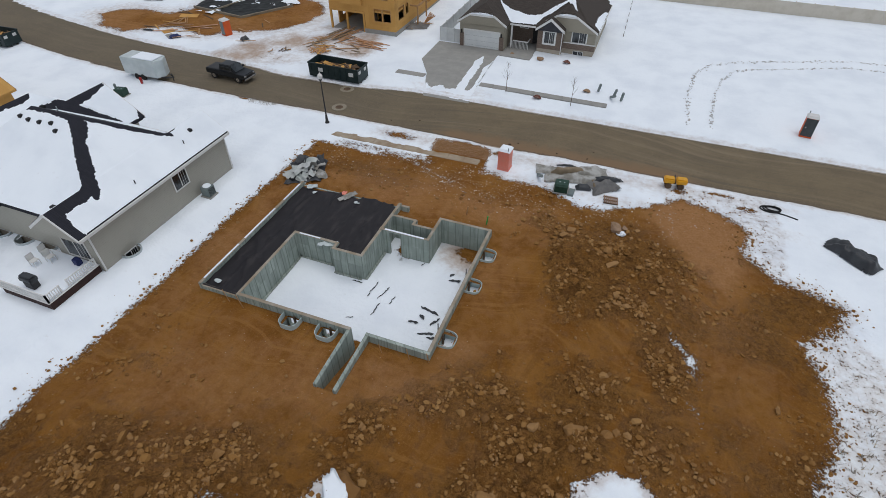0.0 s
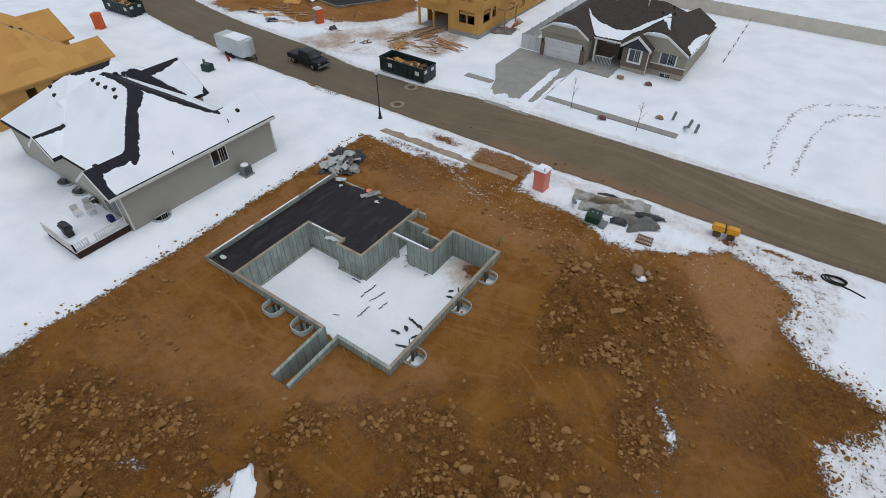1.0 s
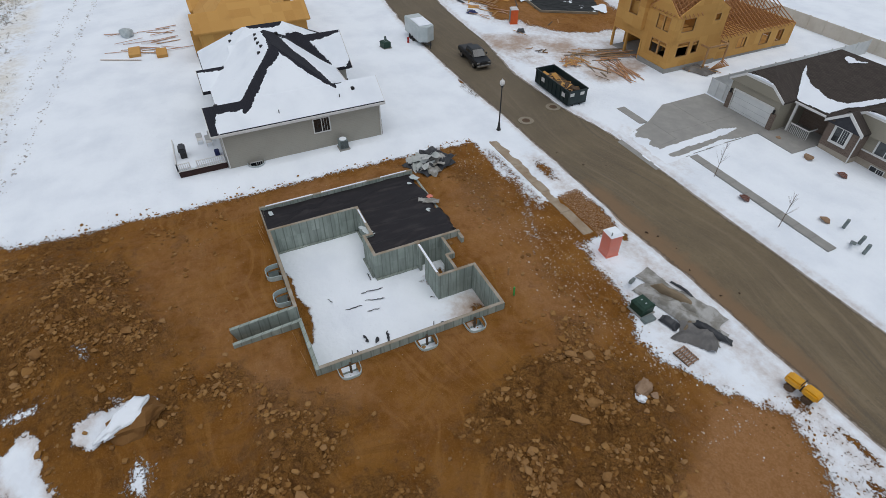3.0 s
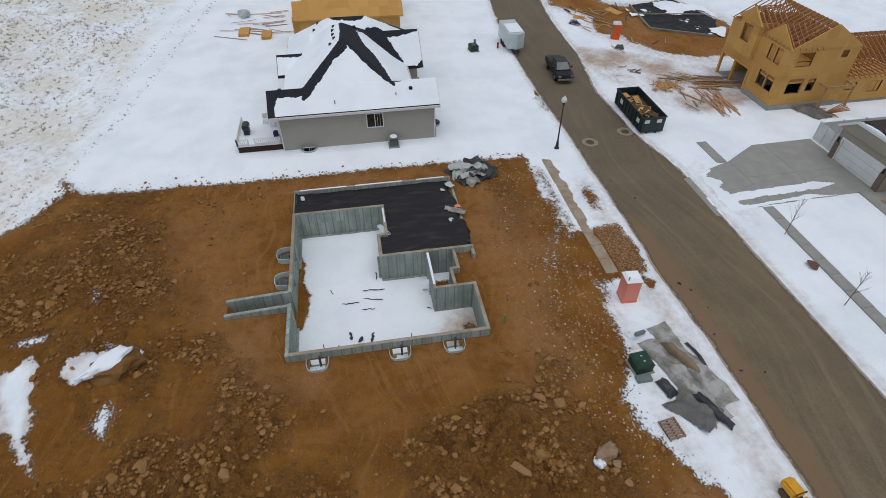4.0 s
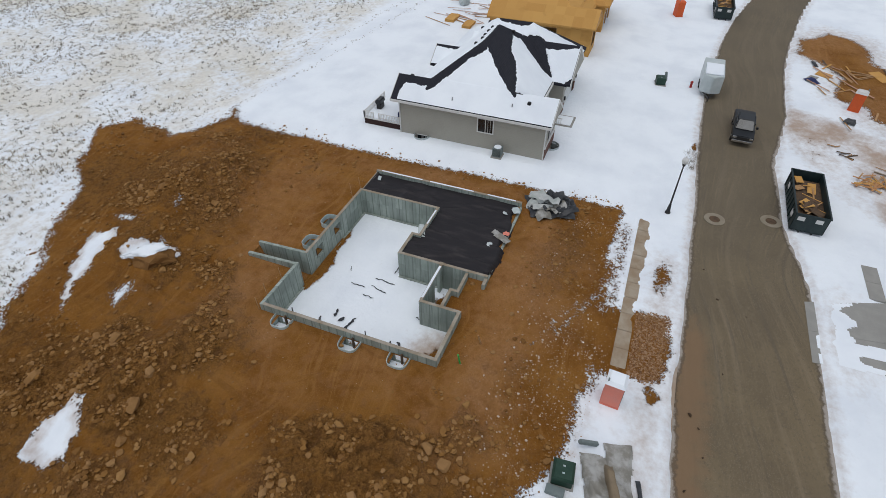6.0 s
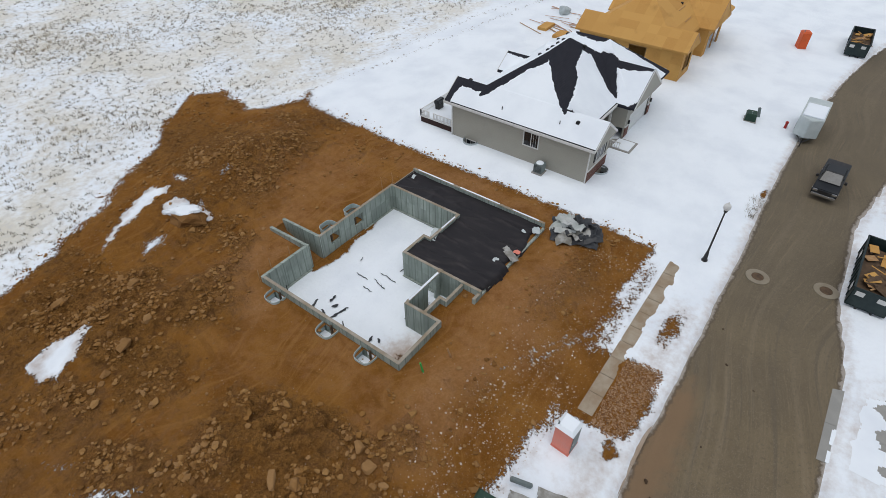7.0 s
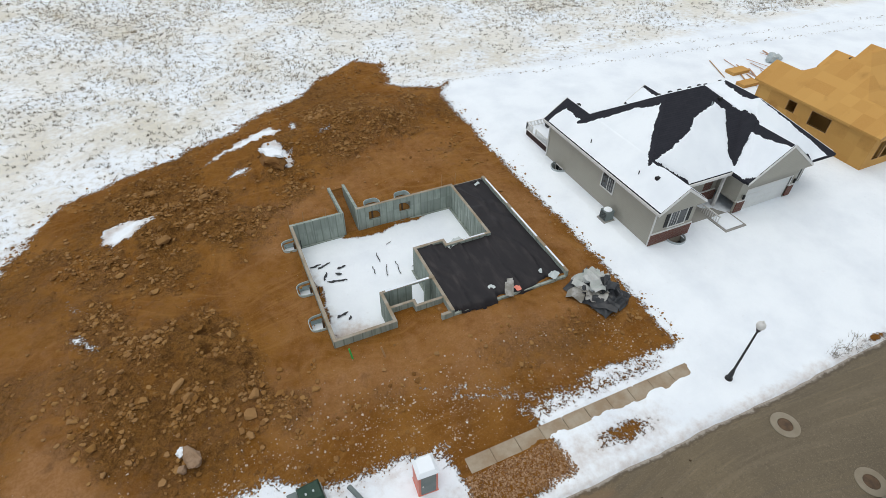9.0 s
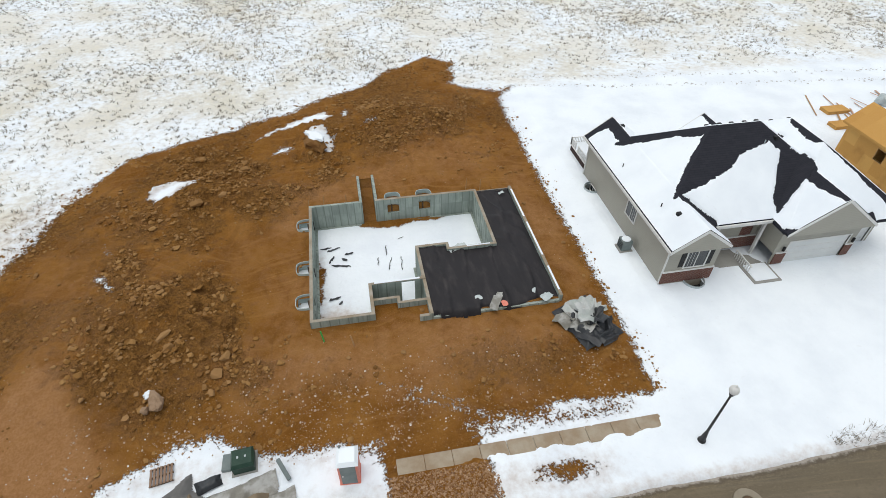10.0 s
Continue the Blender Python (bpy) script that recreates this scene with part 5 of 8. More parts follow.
        part("vent_pipe", bm, vent_black if x > -40 else galvanised, root)
    bare = [[(-38.0, 23.2), (-41.8, 23.3), (-43.7, 25.1), (-43.4, 25.5), (-42.6, 25.1), (-42.2, 24.6), (-41.4, 24.9), (-41.0, 25.0), (-39.5, 25.3), (-38.6, 26.1), (-36.8, 26.7), (-34.2, 27.4), (-33.8, 27.6), (-34.3, 26.8)],
            [(-43.2, 25.2), (-44.5, 25.9), (-44.5, 27.4), (-43.3, 27.9), (-42.2, 28.5), (-41.2, 29.2), (-41.3, 28.2)], [(-44.4, 26.6), (-43.6, 27.5), (-43.75, 29.0), (-44.1, 31.0), (-44.4, 31.0)],
            ]
    bare += [[(-45.95, 22.1), (-45.95, 25.9), (-51.0, 31.0), (-50.1, 31.0), (-47.5, 27.7), (-45.5, 25.5), (-45.5, 22.6)], [(-34.0, 19.3), (-38.1, 23.3), (-37.2, 23.7), (-36.2, 22.3), (-33.6, 20.0), (-33.2, 19.4)],
            [(-34.25, 16.0), (-34.25, 19.5), (-33.5, 19.6), (-33.55, 17.1), (-32.9, 16.8), (-31.7, 16.75), (-31.7, 16.0)], [(-34.0, 27.2), (-36.3, 29.2), (-36.35, 30.6), (-35.4, 29.7), (-34.2, 28.4)],
            [(-38.0, 23.35), (-44.5, 23.35), (-44.5, 23.0), (-41.0, 23.25), (-38.0, 23.2)], [(-42.7, 16.0), (-42.7, 19.0), (-42.4, 19.0), (-42.4, 16.0)], [(-40.7, 30.6), (-40.7, 31.3), (-41.4, 31.3)],
            [(-47.9, 30.5), (-47.0, 30.7), (-47.2, 31.3), (-47.9, 31.3)]]
    snow_cover(root, -50.9, -31.85, 16.1, 31.5, 0.055, zt, bare, 70, 0.28, 0.09, -0.06)
    return root


def raised(ob, by=RISE):
    """Lifts a thing onto the higher ground round the neighbouring houses."""
    ob.location.z += by
    return ob


raised(rambler(0.0, False))
raised(rambler(-24.6, True))


def deck():
    root = thing("deck", (-34.5, 14.8, 0), "raised white-railed back deck with brown skirting under snow", "deck")
    part("skirting", boxed(-36.9, -32.45, 12.9, 16.85, 0.0, 0.93), skirt_brown, root, "dark brown board skirting")
    part("platform", boxed(-37.0, -32.35, 12.8, 16.88, 0.92, 0.98, 0.02), trim_white, root, "white deck edge")
    part("snow_layer", boxed(-36.9, -32.45, 12.9, 16.8, 0.98, 1.08, 0.04), snow, root, "snow on the deck")
    for (xa, ya), (xb, yb) in (((-32.45, 12.9), (-32.45, 13.9)), ((-32.45, 14.5), (-32.45, 16.7)), ((-36.9, 12.9), (-32.45, 12.9))):
        bm = bmesh.new()
        beam(bm, (xa, ya, 1.62), (xb, yb, 1.62), 0.07, 0.045)
        beam(bm, (xa, ya, 1.15), (xb, yb, 1.15), 0.05, 0.04)
        r = part("railing", bm, trim_white, root)
        n = int(math.hypot(xb - xa, yb - ya) / 0.16)
        for i in range(n + 1):
            f = i / n
            x, y = xa + f * (xb - xa), ya + f * (yb - ya)
            w = 0.05 if i in (0, n) else 0.022
            part("post" if i in (0, n) else "baluster", boxed(x - w, x + w, y - w, y + w, 0.98, 1.66 if i in (0, n) else 1.62), trim_white, r)
    return root


raised(deck())
grill = thing("barbecue", (-34.6, 13.6, 1.08), "covered dark barbecue on the snowy deck", "barbecue")
part("cover", boxed(-35.2, -34.0, 13.3, 13.9, 1.6, 2.1, 0.12), tarp_black, grill)
part("cart", boxed(-35.0, -34.2, 13.35, 13.85, 1.08, 1.62, 0.03), black_steel, grill)
raised(grill)
for i, (x, y) in enumerate(((-36.3, 15.2), (-35.6, 15.9), (-36.4, 16.2))):
    c = thing("patio_chair", (x, y, 1.08), "white metal patio chair dusted with snow on the deck", "chair", "chairs on the deck")
    part("seat", boxed(x - 0.25, x + 0.25, y - 0.25, y + 0.25, 1.48, 1.53, 0.02), trim_white, c)
    part("backrest", boxed(x - 0.25, x - 0.21, y - 0.25, y + 0.25, 1.53, 2.0, 0.02), trim_white, c)
    for a in (-0.22, 0.22):
        for b in (-0.22, 0.22):
            part("leg", boxed(x + a - 0.02, x + a + 0.02, y + b - 0.02, y + b + 0.02, 1.08, 1.48), trim_white, c)
    raised(c)
cool = thing("blue_cooler", (-33.6, 16.3, 1.08), "small dark blue covered box on the deck", "box")
part("body", boxed(-33.85, -33.35, 16.1, 16.5, 1.08, 1.6, 0.05), blue_cloth, cool)
raised(cool)

ac = thing("air_conditioner", (-31.4, 27.0, 0.0), "grey air-conditioning unit with snow on top beside the wall", "air conditioner")
part("cabinet", boxed(-31.8, -31.0, 26.6, 27.4, 0.1, 0.95, 0.04), grey_plastic, ac)
part("pad", boxed(-31.9, -30.9, 26.5, 27.5, -0.05, 0.1), slab_concrete, ac)
bm = bmesh.new()
bmesh.ops.create_cone(bm, cap_ends=True, segments=20, radius1=0.34, radius2=0.32, depth=0.05, matrix=Matrix.Translation((-31.4, 27.0, 0.975)))
part("fan_grille", bm, snow, ac, "snowy round fan top")
for i in range(8):
    y = 26.68 + i * 0.09
    part("louvre", boxed(-30.995, -30.98, y, y + 0.03, 0.2, 0.88), vent_black, ac)
raised(ac, 0.6)


def small_well(x, y, nx, ny, label):
    """A steel window well beside a house, open side to the wall at (x, y), bulging along (nx, ny)."""
    root = thing("window_well", (x, y, 0), label, "window well", "window wells of the houses")
    arc = [(math.cos(math.pi * i / 10) * 0.75, math.sin(math.pi * i / 10) * 0.8) for i in range(11)]
    bm = bmesh.new()
    at = lambda k: [(x + nx * w * k - ny * u * k, y + ny * w * k + nx * u * k) for u, w in arc]
    ribbon(bm, at(1.0), at(1.05), -0.9, 0.16)
    part("liner", bm, galvanised, root)
    # black floor plate: the darkness down the hole is put into its colour
    bm = bmesh.new()
    slab(bm, [(x + nx * w * 0.98 - ny * u * 0.98, y + ny * w * 0.98 + nx * u * 0.98) for u, w in arc], -0.9, -0.55)
    part("floor", bm, vent_black, root, "well bottom coloured black for the shade of the hole")
    raised(root, max(0.0, height_at(x, y)) + 0.02)


for (x, y, nx_, ny_), place_ in zip(HOUSE_WELLS, ("beside the siding", "below the front window", "behind the house", "behind the house", "behind the house")):
    small_well(x, y, nx_, ny_, "grey steel basement window well " + place_)
walkway = tagged(solo("front_walk", boxed(-41.15, -38.95, 30.3, 32.25, 0.3, 0.68, 0.02), slab_concrete, "snowy concrete front walk with a swept grey rim", "walkway"), kind="structure")
solo("walk_snow", boxed(-40.95, -39.15, 30.4, 32.05, 0.68, 0.73, 0.04), snow, "snow lying on the front walk", "snow")


# ---- the finished house across the street ----
def clipped_gable(bm, x0, x1, y0, y1, e, s, clip, back=1.5, drop=0.2):
    """A gable along y whose front peak is cut off by a small hip; clip: how far in from the eaves the cut starts."""
    m, c, p, b = (x0 + x1) / 2, e + s * clip, e + s * (x1 - x0) / 2, e - drop
    faces(bm, [(x0, y0, b), (x1, y0, b), (x1, y1, b), (x0, y1, b), (x0, y0, e), (x1, y0, e), (x1, y1, e), (x0, y1, e), (x0 + clip, y0, c), (x1 - clip, y0, c), (m, y0 + back, p), (m, y1, p)],
          [(3, 2, 1, 0), (0, 1, 5, 9, 8, 4), (1, 2, 6, 5), (2, 3, 7, 11, 6), (3, 0, 4, 7), (5, 6, 11, 10, 9), (7, 4, 8, 10, 11), (8, 9, 10)])


def clipped_front(root, x0, x1, y, e, s, clip, mat):
    """The siding and the white boards of a clipped gable's face."""
    c = e + s * clip
    bm = bmesh.new()
    ring = [(x0 + 0.1, e - 0.19), (x1 - 0.1, e - 0.19), (x1 - 0.1, e - 0.05), (x1 - clip - 0.05, c - 0.06), (x0 + clip + 0.05, c - 0.06), (x0 + 0.1, e - 0.05)]
    solid(bm, [(u, y + 0.02, z) for u, z in ring], [(u, y - 0.015, z) for u, z in ring])
    part("gable_wall", bm, mat, root)
    bm = bmesh.new()
    for p, q in (((x0, e), (x0 + clip, c)), ((x1, e), (x1 - clip, c)), ((x0 + clip, c), (x1 - clip, c))):
        solid(bm, [(p[0], y, p[1] - 0.24), (q[0], y, q[1] - 0.24), (q[0], y, q[1] + 0.02), (p[0], y, p[1] + 0.02)], [(p[0], y - 0.08, p[1] - 0.24), (q[0], y - 0.08, q[1] - 0.24), (q[0], y - 0.08, q[1] + 0.02), (p[0], y - 0.08, p[1] + 0.02)])
    part("rake_board", bm, trim_white, root, "white boards along the clipped gable")


def house_b():
    root = thing("house", (-15.5, 73, 0), "taupe house with stone veneer and a brown shingle roof", "house")
    # main roof: a low front slope over the porch, hips at both ends
    bm = bmesh.new()
    top = [(-24.2, 69.4, 2.8), (-22.9, 69.4, 3.73), (-7.95, 69.4, 3.73), (-6.5, 69.4, 2.8), (-6.5, 80.6, 2.8), (-24.2, 80.6, 2.8), (-19.4, 75.0, 6.25), (-11.9, 75.0, 6.25)]
    low = [(-24.2, 69.4, 2.6), (-6.5, 69.4, 2.6), (-6.5, 80.6, 2.6), (-24.2, 80.6, 2.6)]
    faces(bm, top + low, [(1, 2, 7, 6), (3, 4, 7, 2), (4, 5, 6, 7), (5, 0, 1, 6), (8, 9, 3, 2, 1, 0), (9, 10, 4, 3), (10, 11, 5, 4), (11, 8, 0, 5), (11, 10, 9, 8)])
    part("roof", bm, brown_shingle, root)
    bm = bmesh.new()
    solid(bm, [(-20.0, 68.0, 2.92), (-13.2, 68.0, 2.92), (-13.2, 69.4, 2.92), (-20.0, 69.4, 2.92)], [(-20.0, 68.0, 3.1), (-13.2, 68.0, 3.1), (-13.2, 69.4, 3.73), (-20.0, 69.4, 3.73)])
    part("porch_roof", bm, brown_shingle, root)
    bm = bmesh.new()
    clipped_gable(bm, -23.9, -17.4, 66.4, 73.4, 3.2, 0.65, 1.65)
    part("roof", bm, brown_shingle, root)
    bm = bmesh.new()
    clipped_gable(bm, -14.5, -6.55, 69.2, 73.4, 2.76, 0.60, 2.75)
    part("roof", bm, brown_shingle, root)
    bm = bmesh.new()
    gable_body(bm, -14.05, -10.5, 68.05, 71.5, 2.88, 0.74)
    part("roof", bm, brown_shingle, root)
    bm = bmesh.new()
    gable_body(bm, -11.9, -7.0, 78.5, 82.0, 2.8, 0.58)
    part("roof", bm, brown_shingle, root)
    clipped_front(root, -23.9, -17.4, 66.4, 3.2, 0.65, 1.65, siding_b)
    clipped_front(root, -14.5, -6.55, 69.2, 2.76, 0.60, 2.75, siding_b)
    bm = bmesh.new()
    rake_trim(bm, -14.1, -10.45, 68.05, 2.88, 0.74, 0.30, 0.09, -1)
    part("rake_board", bm, trim_white, root, "broad white boards along the gable edge")
    bm = bmesh.new()
    ring = [(-13.95, 2.69), (-10.6, 2.69), (-10.6, 2.83), (-12.28, 4.12), (-13.95, 2.83)]
    solid(bm, [(u, 68.07, z) for u, z in ring], [(u, 68.035, z) for u, z in ring])
    part("gable_wall", bm, dark_shake, root, "dark slate-blue shingled gable")
    part("gutter", boxed(-17.4, -14.1, 67.9, 68.0, 2.92, 3.12, 0.02), trim_white, root)
    part("gutter", boxed(-6.5, -6.4, 69.4, 80.6, 2.6, 2.82, 0.02), trim_white, root)
    t = 0.16
    win_r, win_m = (-9.65, -7.95, 1.2, 2.5), (-12.95, -11.7, 1.15, 2.5)
    rows = [("x", 66.6, t, -23.6, -17.7, -0.3, 3.1, [(-22.95, -18.35, -0.3, 2.1)]), ("y", -17.86, t, 66.76, 70.6, -0.3, 3.1, []), ("x", 70.6, t, -17.7, -13.85, -0.1, 3.1, [(-16.6, -15.6, 1.9, 2.45)]),
            ("y", -13.85, t, 68.56, 70.6, -0.3, 2.9, []), ("x", 68.4, t, -13.85, -10.7, 0.35, 2.9, [win_m]), ("y", -10.86, t, 68.56, 69.6, 0.35, 2.8, []), ("x", 69.6, t, -10.7, -6.8, 0.35, 2.7, [win_r]),
            ("y", -6.96, t, 69.76, 80.2, 0.35, 2.7, []), ("y", -23.6, t, 66.76, 80.2, -0.3, 2.7, []), ("x", 80.04, t, -23.44, -6.96, 0.35, 2.7, [])]
    for i, (axis, at, th, a0, a1, z0, z1, holes) in enumerate(rows):
        bm = bmesh.new()
        wall_boxes(bm, axis, at, th, a0, a1, z0, z1, holes)
        part("wall", bm, stone_veneer if i in (2, 3, 4, 5) else siding_b, root)
    part("stone_wainscot", boxed(-10.7, -6.72, 69.5, 69.62, 0.35, 1.05), stone_veneer, root, "taupe stone lower wall")
    part("water_table", boxed(-10.7, -6.68, 69.46, 69.62, 1.05, 1.15), trim_white, root)
    part("foundation_wall", boxed(-10.8, -6.85, 69.64, 80.1, -0.6, 0.36), foundation_tan, root)
    part("foundation_wall", boxed(-13.8, -10.75, 68.44, 69.7, -0.6, 0.36), foundation_tan, root)
    # dark stone piers with lamps and planters beside the garage door
    for x in (-23.3, -18.02):
        part("stone_pier", boxed(x - 0.26, x + 0.26, 66.46, 66.62, -0.3, 1.75), stone_veneer, root, "dark stone pier beside the garage door")
        part("wall_lamp", boxed(x - 0.09, x + 0.09, 66.32, 66.46, 1.75, 2.2, 0.02), vent_black, root)
    d = part("garage_door", boxed(-22.95, -18.35, 66.64, 66.7, -0.3, 2.1), door_white, root, "pale sectional garage door")
    for k in range(1, 4):
        part("panel_line", boxed(-22.95, -18.35, 66.632, 66.64, k * 0.6 - 0.31, k * 0.6 - 0.298), grey_plastic, d)
    bm = bmesh.new()
    wall_boxes(bm, "x", 66.52, 0.08, -23.1, -18.2, -0.3, 2.3, [(-22.95, -18.35, -0.4, 2.1)])
    part("door_trim", bm, trim_white, d)
    window(root, "x", 69.6, -1, *win_r, bars=1, trim=0.14)
    window(root, "x", 68.36, -1, *win_m, bars=1, trim=0.22)
    window(root, "x", 70.6, -1, -16.6, -15.6, 1.9, 2.45, bars=1)
    window(root, "x", 69.62, -1, -9.3, -8.1, -0.45, 0.1, bars=1, trim=0.05)
    part("front_door", boxed(-14.9, -14.0, 70.54, 70.6, 0.1, 2.2), vent_black, root, "dark front door")
    part("porch_slab", boxed(-17.65, -13.9, 66.8, 70.55, -0.2, 0.06, 0.02), slab_concrete, root)
    rail = part("porch_rail", boxed(-16.9, -14.9, 68.02, 68.1, 0.95, 1.05), trim_white, root, "white porch railing")
    part("porch_rail", boxed(-14.98, -14.9, 68.1, 69.3, 0.95, 1.05), trim_white, root, "white porch railing")
    for i in range(12):
        part("baluster", boxed(-16.9 + i * 0.18, -16.86 + i * 0.18, 68.04, 68.08, 0.06, 0.95), trim_white, rail)
    part("porch_post", boxed(-17.25, -17.05, 68.05, 68.25, 0.0, 2.95), trim_white, root)
    part("downpipe", boxed(-10.78, -10.7, 68.28, 68.36, -0.2, 2.8), trim_white, root)

    def roof_at(px, py):
        def gab(x0, x1, e, s, y0):
            return np.where((px > x0) & (px < x1) & (py > y0) & (py < 73.4), e + s * np.minimum(px - x0, x1 - px), -5)
        main = np.minimum(np.minimum(3.1 + 0.45 * (py - 68.0), 2.8 + 0.616 * (80.6 - py)), np.minimum(2.8 + 0.72 * (px + 24.2), 2.8 + 0.64 * (-6.5 - px)))
        main = np.where((py < 69.4) & ((px < -20) | (px > -13.2)), -5, main)
        return np.maximum(np.maximum(main, gab(-23.9, -17.4, 3.2, 0.65, 68.0)), np.maximum(gab(-14.5, -6.55, 2.76, 0.60, 70.7), np.where(py < 71.5, gab(-14.05, -10.5, 2.88, 0.74, 68.05), -5)))

    for x, y, h in ((-10.9, 75.2, 0.3), (-13.6, 73.9, 0.6), (-11.6, 73.2, 0.35), (-10.4, 74.0, 0.3)):
        z = float(roof_at(np.array([x]), np.array([y]))[0])
        bm = bmesh.new()
        rod(bm, (x, y, z - 0.1), (x, y, z + h), 0.09)
        if h > 0.5:
            rod(bm, (x, y, z + h), (x, y, z + h + 0.12), 0.16, 0.10)
        part("vent_pipe", bm, galvanised if h > 0.5 else vent_black, root)
    # snow left in the valleys and along the eaves
    lay = [[(-20.7, 73.2), (-20.2, 72.0), (-19.2, 70.9), (-17.7, 70.1), (-15.6, 69.6), (-13.9, 69.9), (-12.8, 71.2), (-10.7, 73.3), (-10.4, 73.0), (-12.2, 70.9), (-13.6, 69.2), (-14.1, 68.1), (-17.5, 68.1), (-18.4, 69.1), (-19.9, 71.2)],
           [(-18.3, 74.1), (-17.5, 73.8), (-16.3, 74.3), (-16.2, 74.7), (-17.3, 74.3), (-18.2, 74.5)], [(-7.2, 70.3), (-6.45, 69.5), (-6.45, 77.0), (-6.9, 76.4), (-7.3, 73.2)], [(-11.4, 72.6), (-9.9, 70.2), (-9.4, 70.2), (-10.4, 72.8)]]

    for k, ring in enumerate(lay):
        def kept(px, py):
            return np.where(distance(px, py, ring) + 0.35 * lumps(px, py, 1.2, 88, 4) > 0, roof_at(px, py), -5)
        snow_cover(root, min(p[0] for p in ring) - 0.4, min(-6.45, max(p[0] for p in ring) + 0.4), max(68.0, min(p[1] for p in ring) - 0.4), max(p[1] for p in ring) + 0.4, 0.07, kept, [], 75 + k, 0.2, 0.08)
    for x0, x1, y0, y1, z in ((-22.1, -19.2, 66.3, 66.6, 4.26), (-11.6, -9.5, 69.1, 69.35, 4.41)):
        bm = bmesh.new()
        xs_ = [x0 + (x1 - x0) * k / 14 for k in range(15)]
        hs_ = [0.04 if k in (0, 14) else 0.10 + 0.12 * abs(math.sin(2.3 * k)) for k in range(15)]
        solid(bm, [(x, y0, z - 0.02) for x in xs_] + [(x, y1, z - 0.02) for x in xs_[::-1]], [(x, y0, z + 0.7 * h) for x, h in zip(xs_, hs_)] + [(x, y1, z + h) for x, h in zip(xs_[::-1], hs_[::-1])])
        part("roof_snow", bm, snow, root, "lumpy snow on the clipped gable")
    return root


house_b()


def trusses(root, xa, xb, z, h, ys, axis="y"):
    """A row of roof trusses spanning xa to xb; ys along the row."""
    for y in ys:
        bm = bmesh.new()
        p = (lambda u, w: (u, y, w)) if axis == "y" else (lambda u, w: (y, u, w))
        m = (xa + xb) / 2
        for a, b in (((xa - 0.4, z - 0.05), (m, z + h)), ((m, z + h), (xb + 0.4, z - 0.05)), ((xa, z), (xb, z)), ((m, z), (m, z + h)), (((xa + m) / 2, z), ((xa + m) / 2, z + h / 2)), (((xb + m) / 2, z), ((xb + m) / 2, z + h / 2)), ((m, z), ((xa + m) / 2, z + h / 2)), ((m, z), ((xb + m) / 2, z + h / 2))):
            beam(bm, p(*a), p(*b), 0.045, 0.11)
        part("truss", bm, truss_lumber, root)


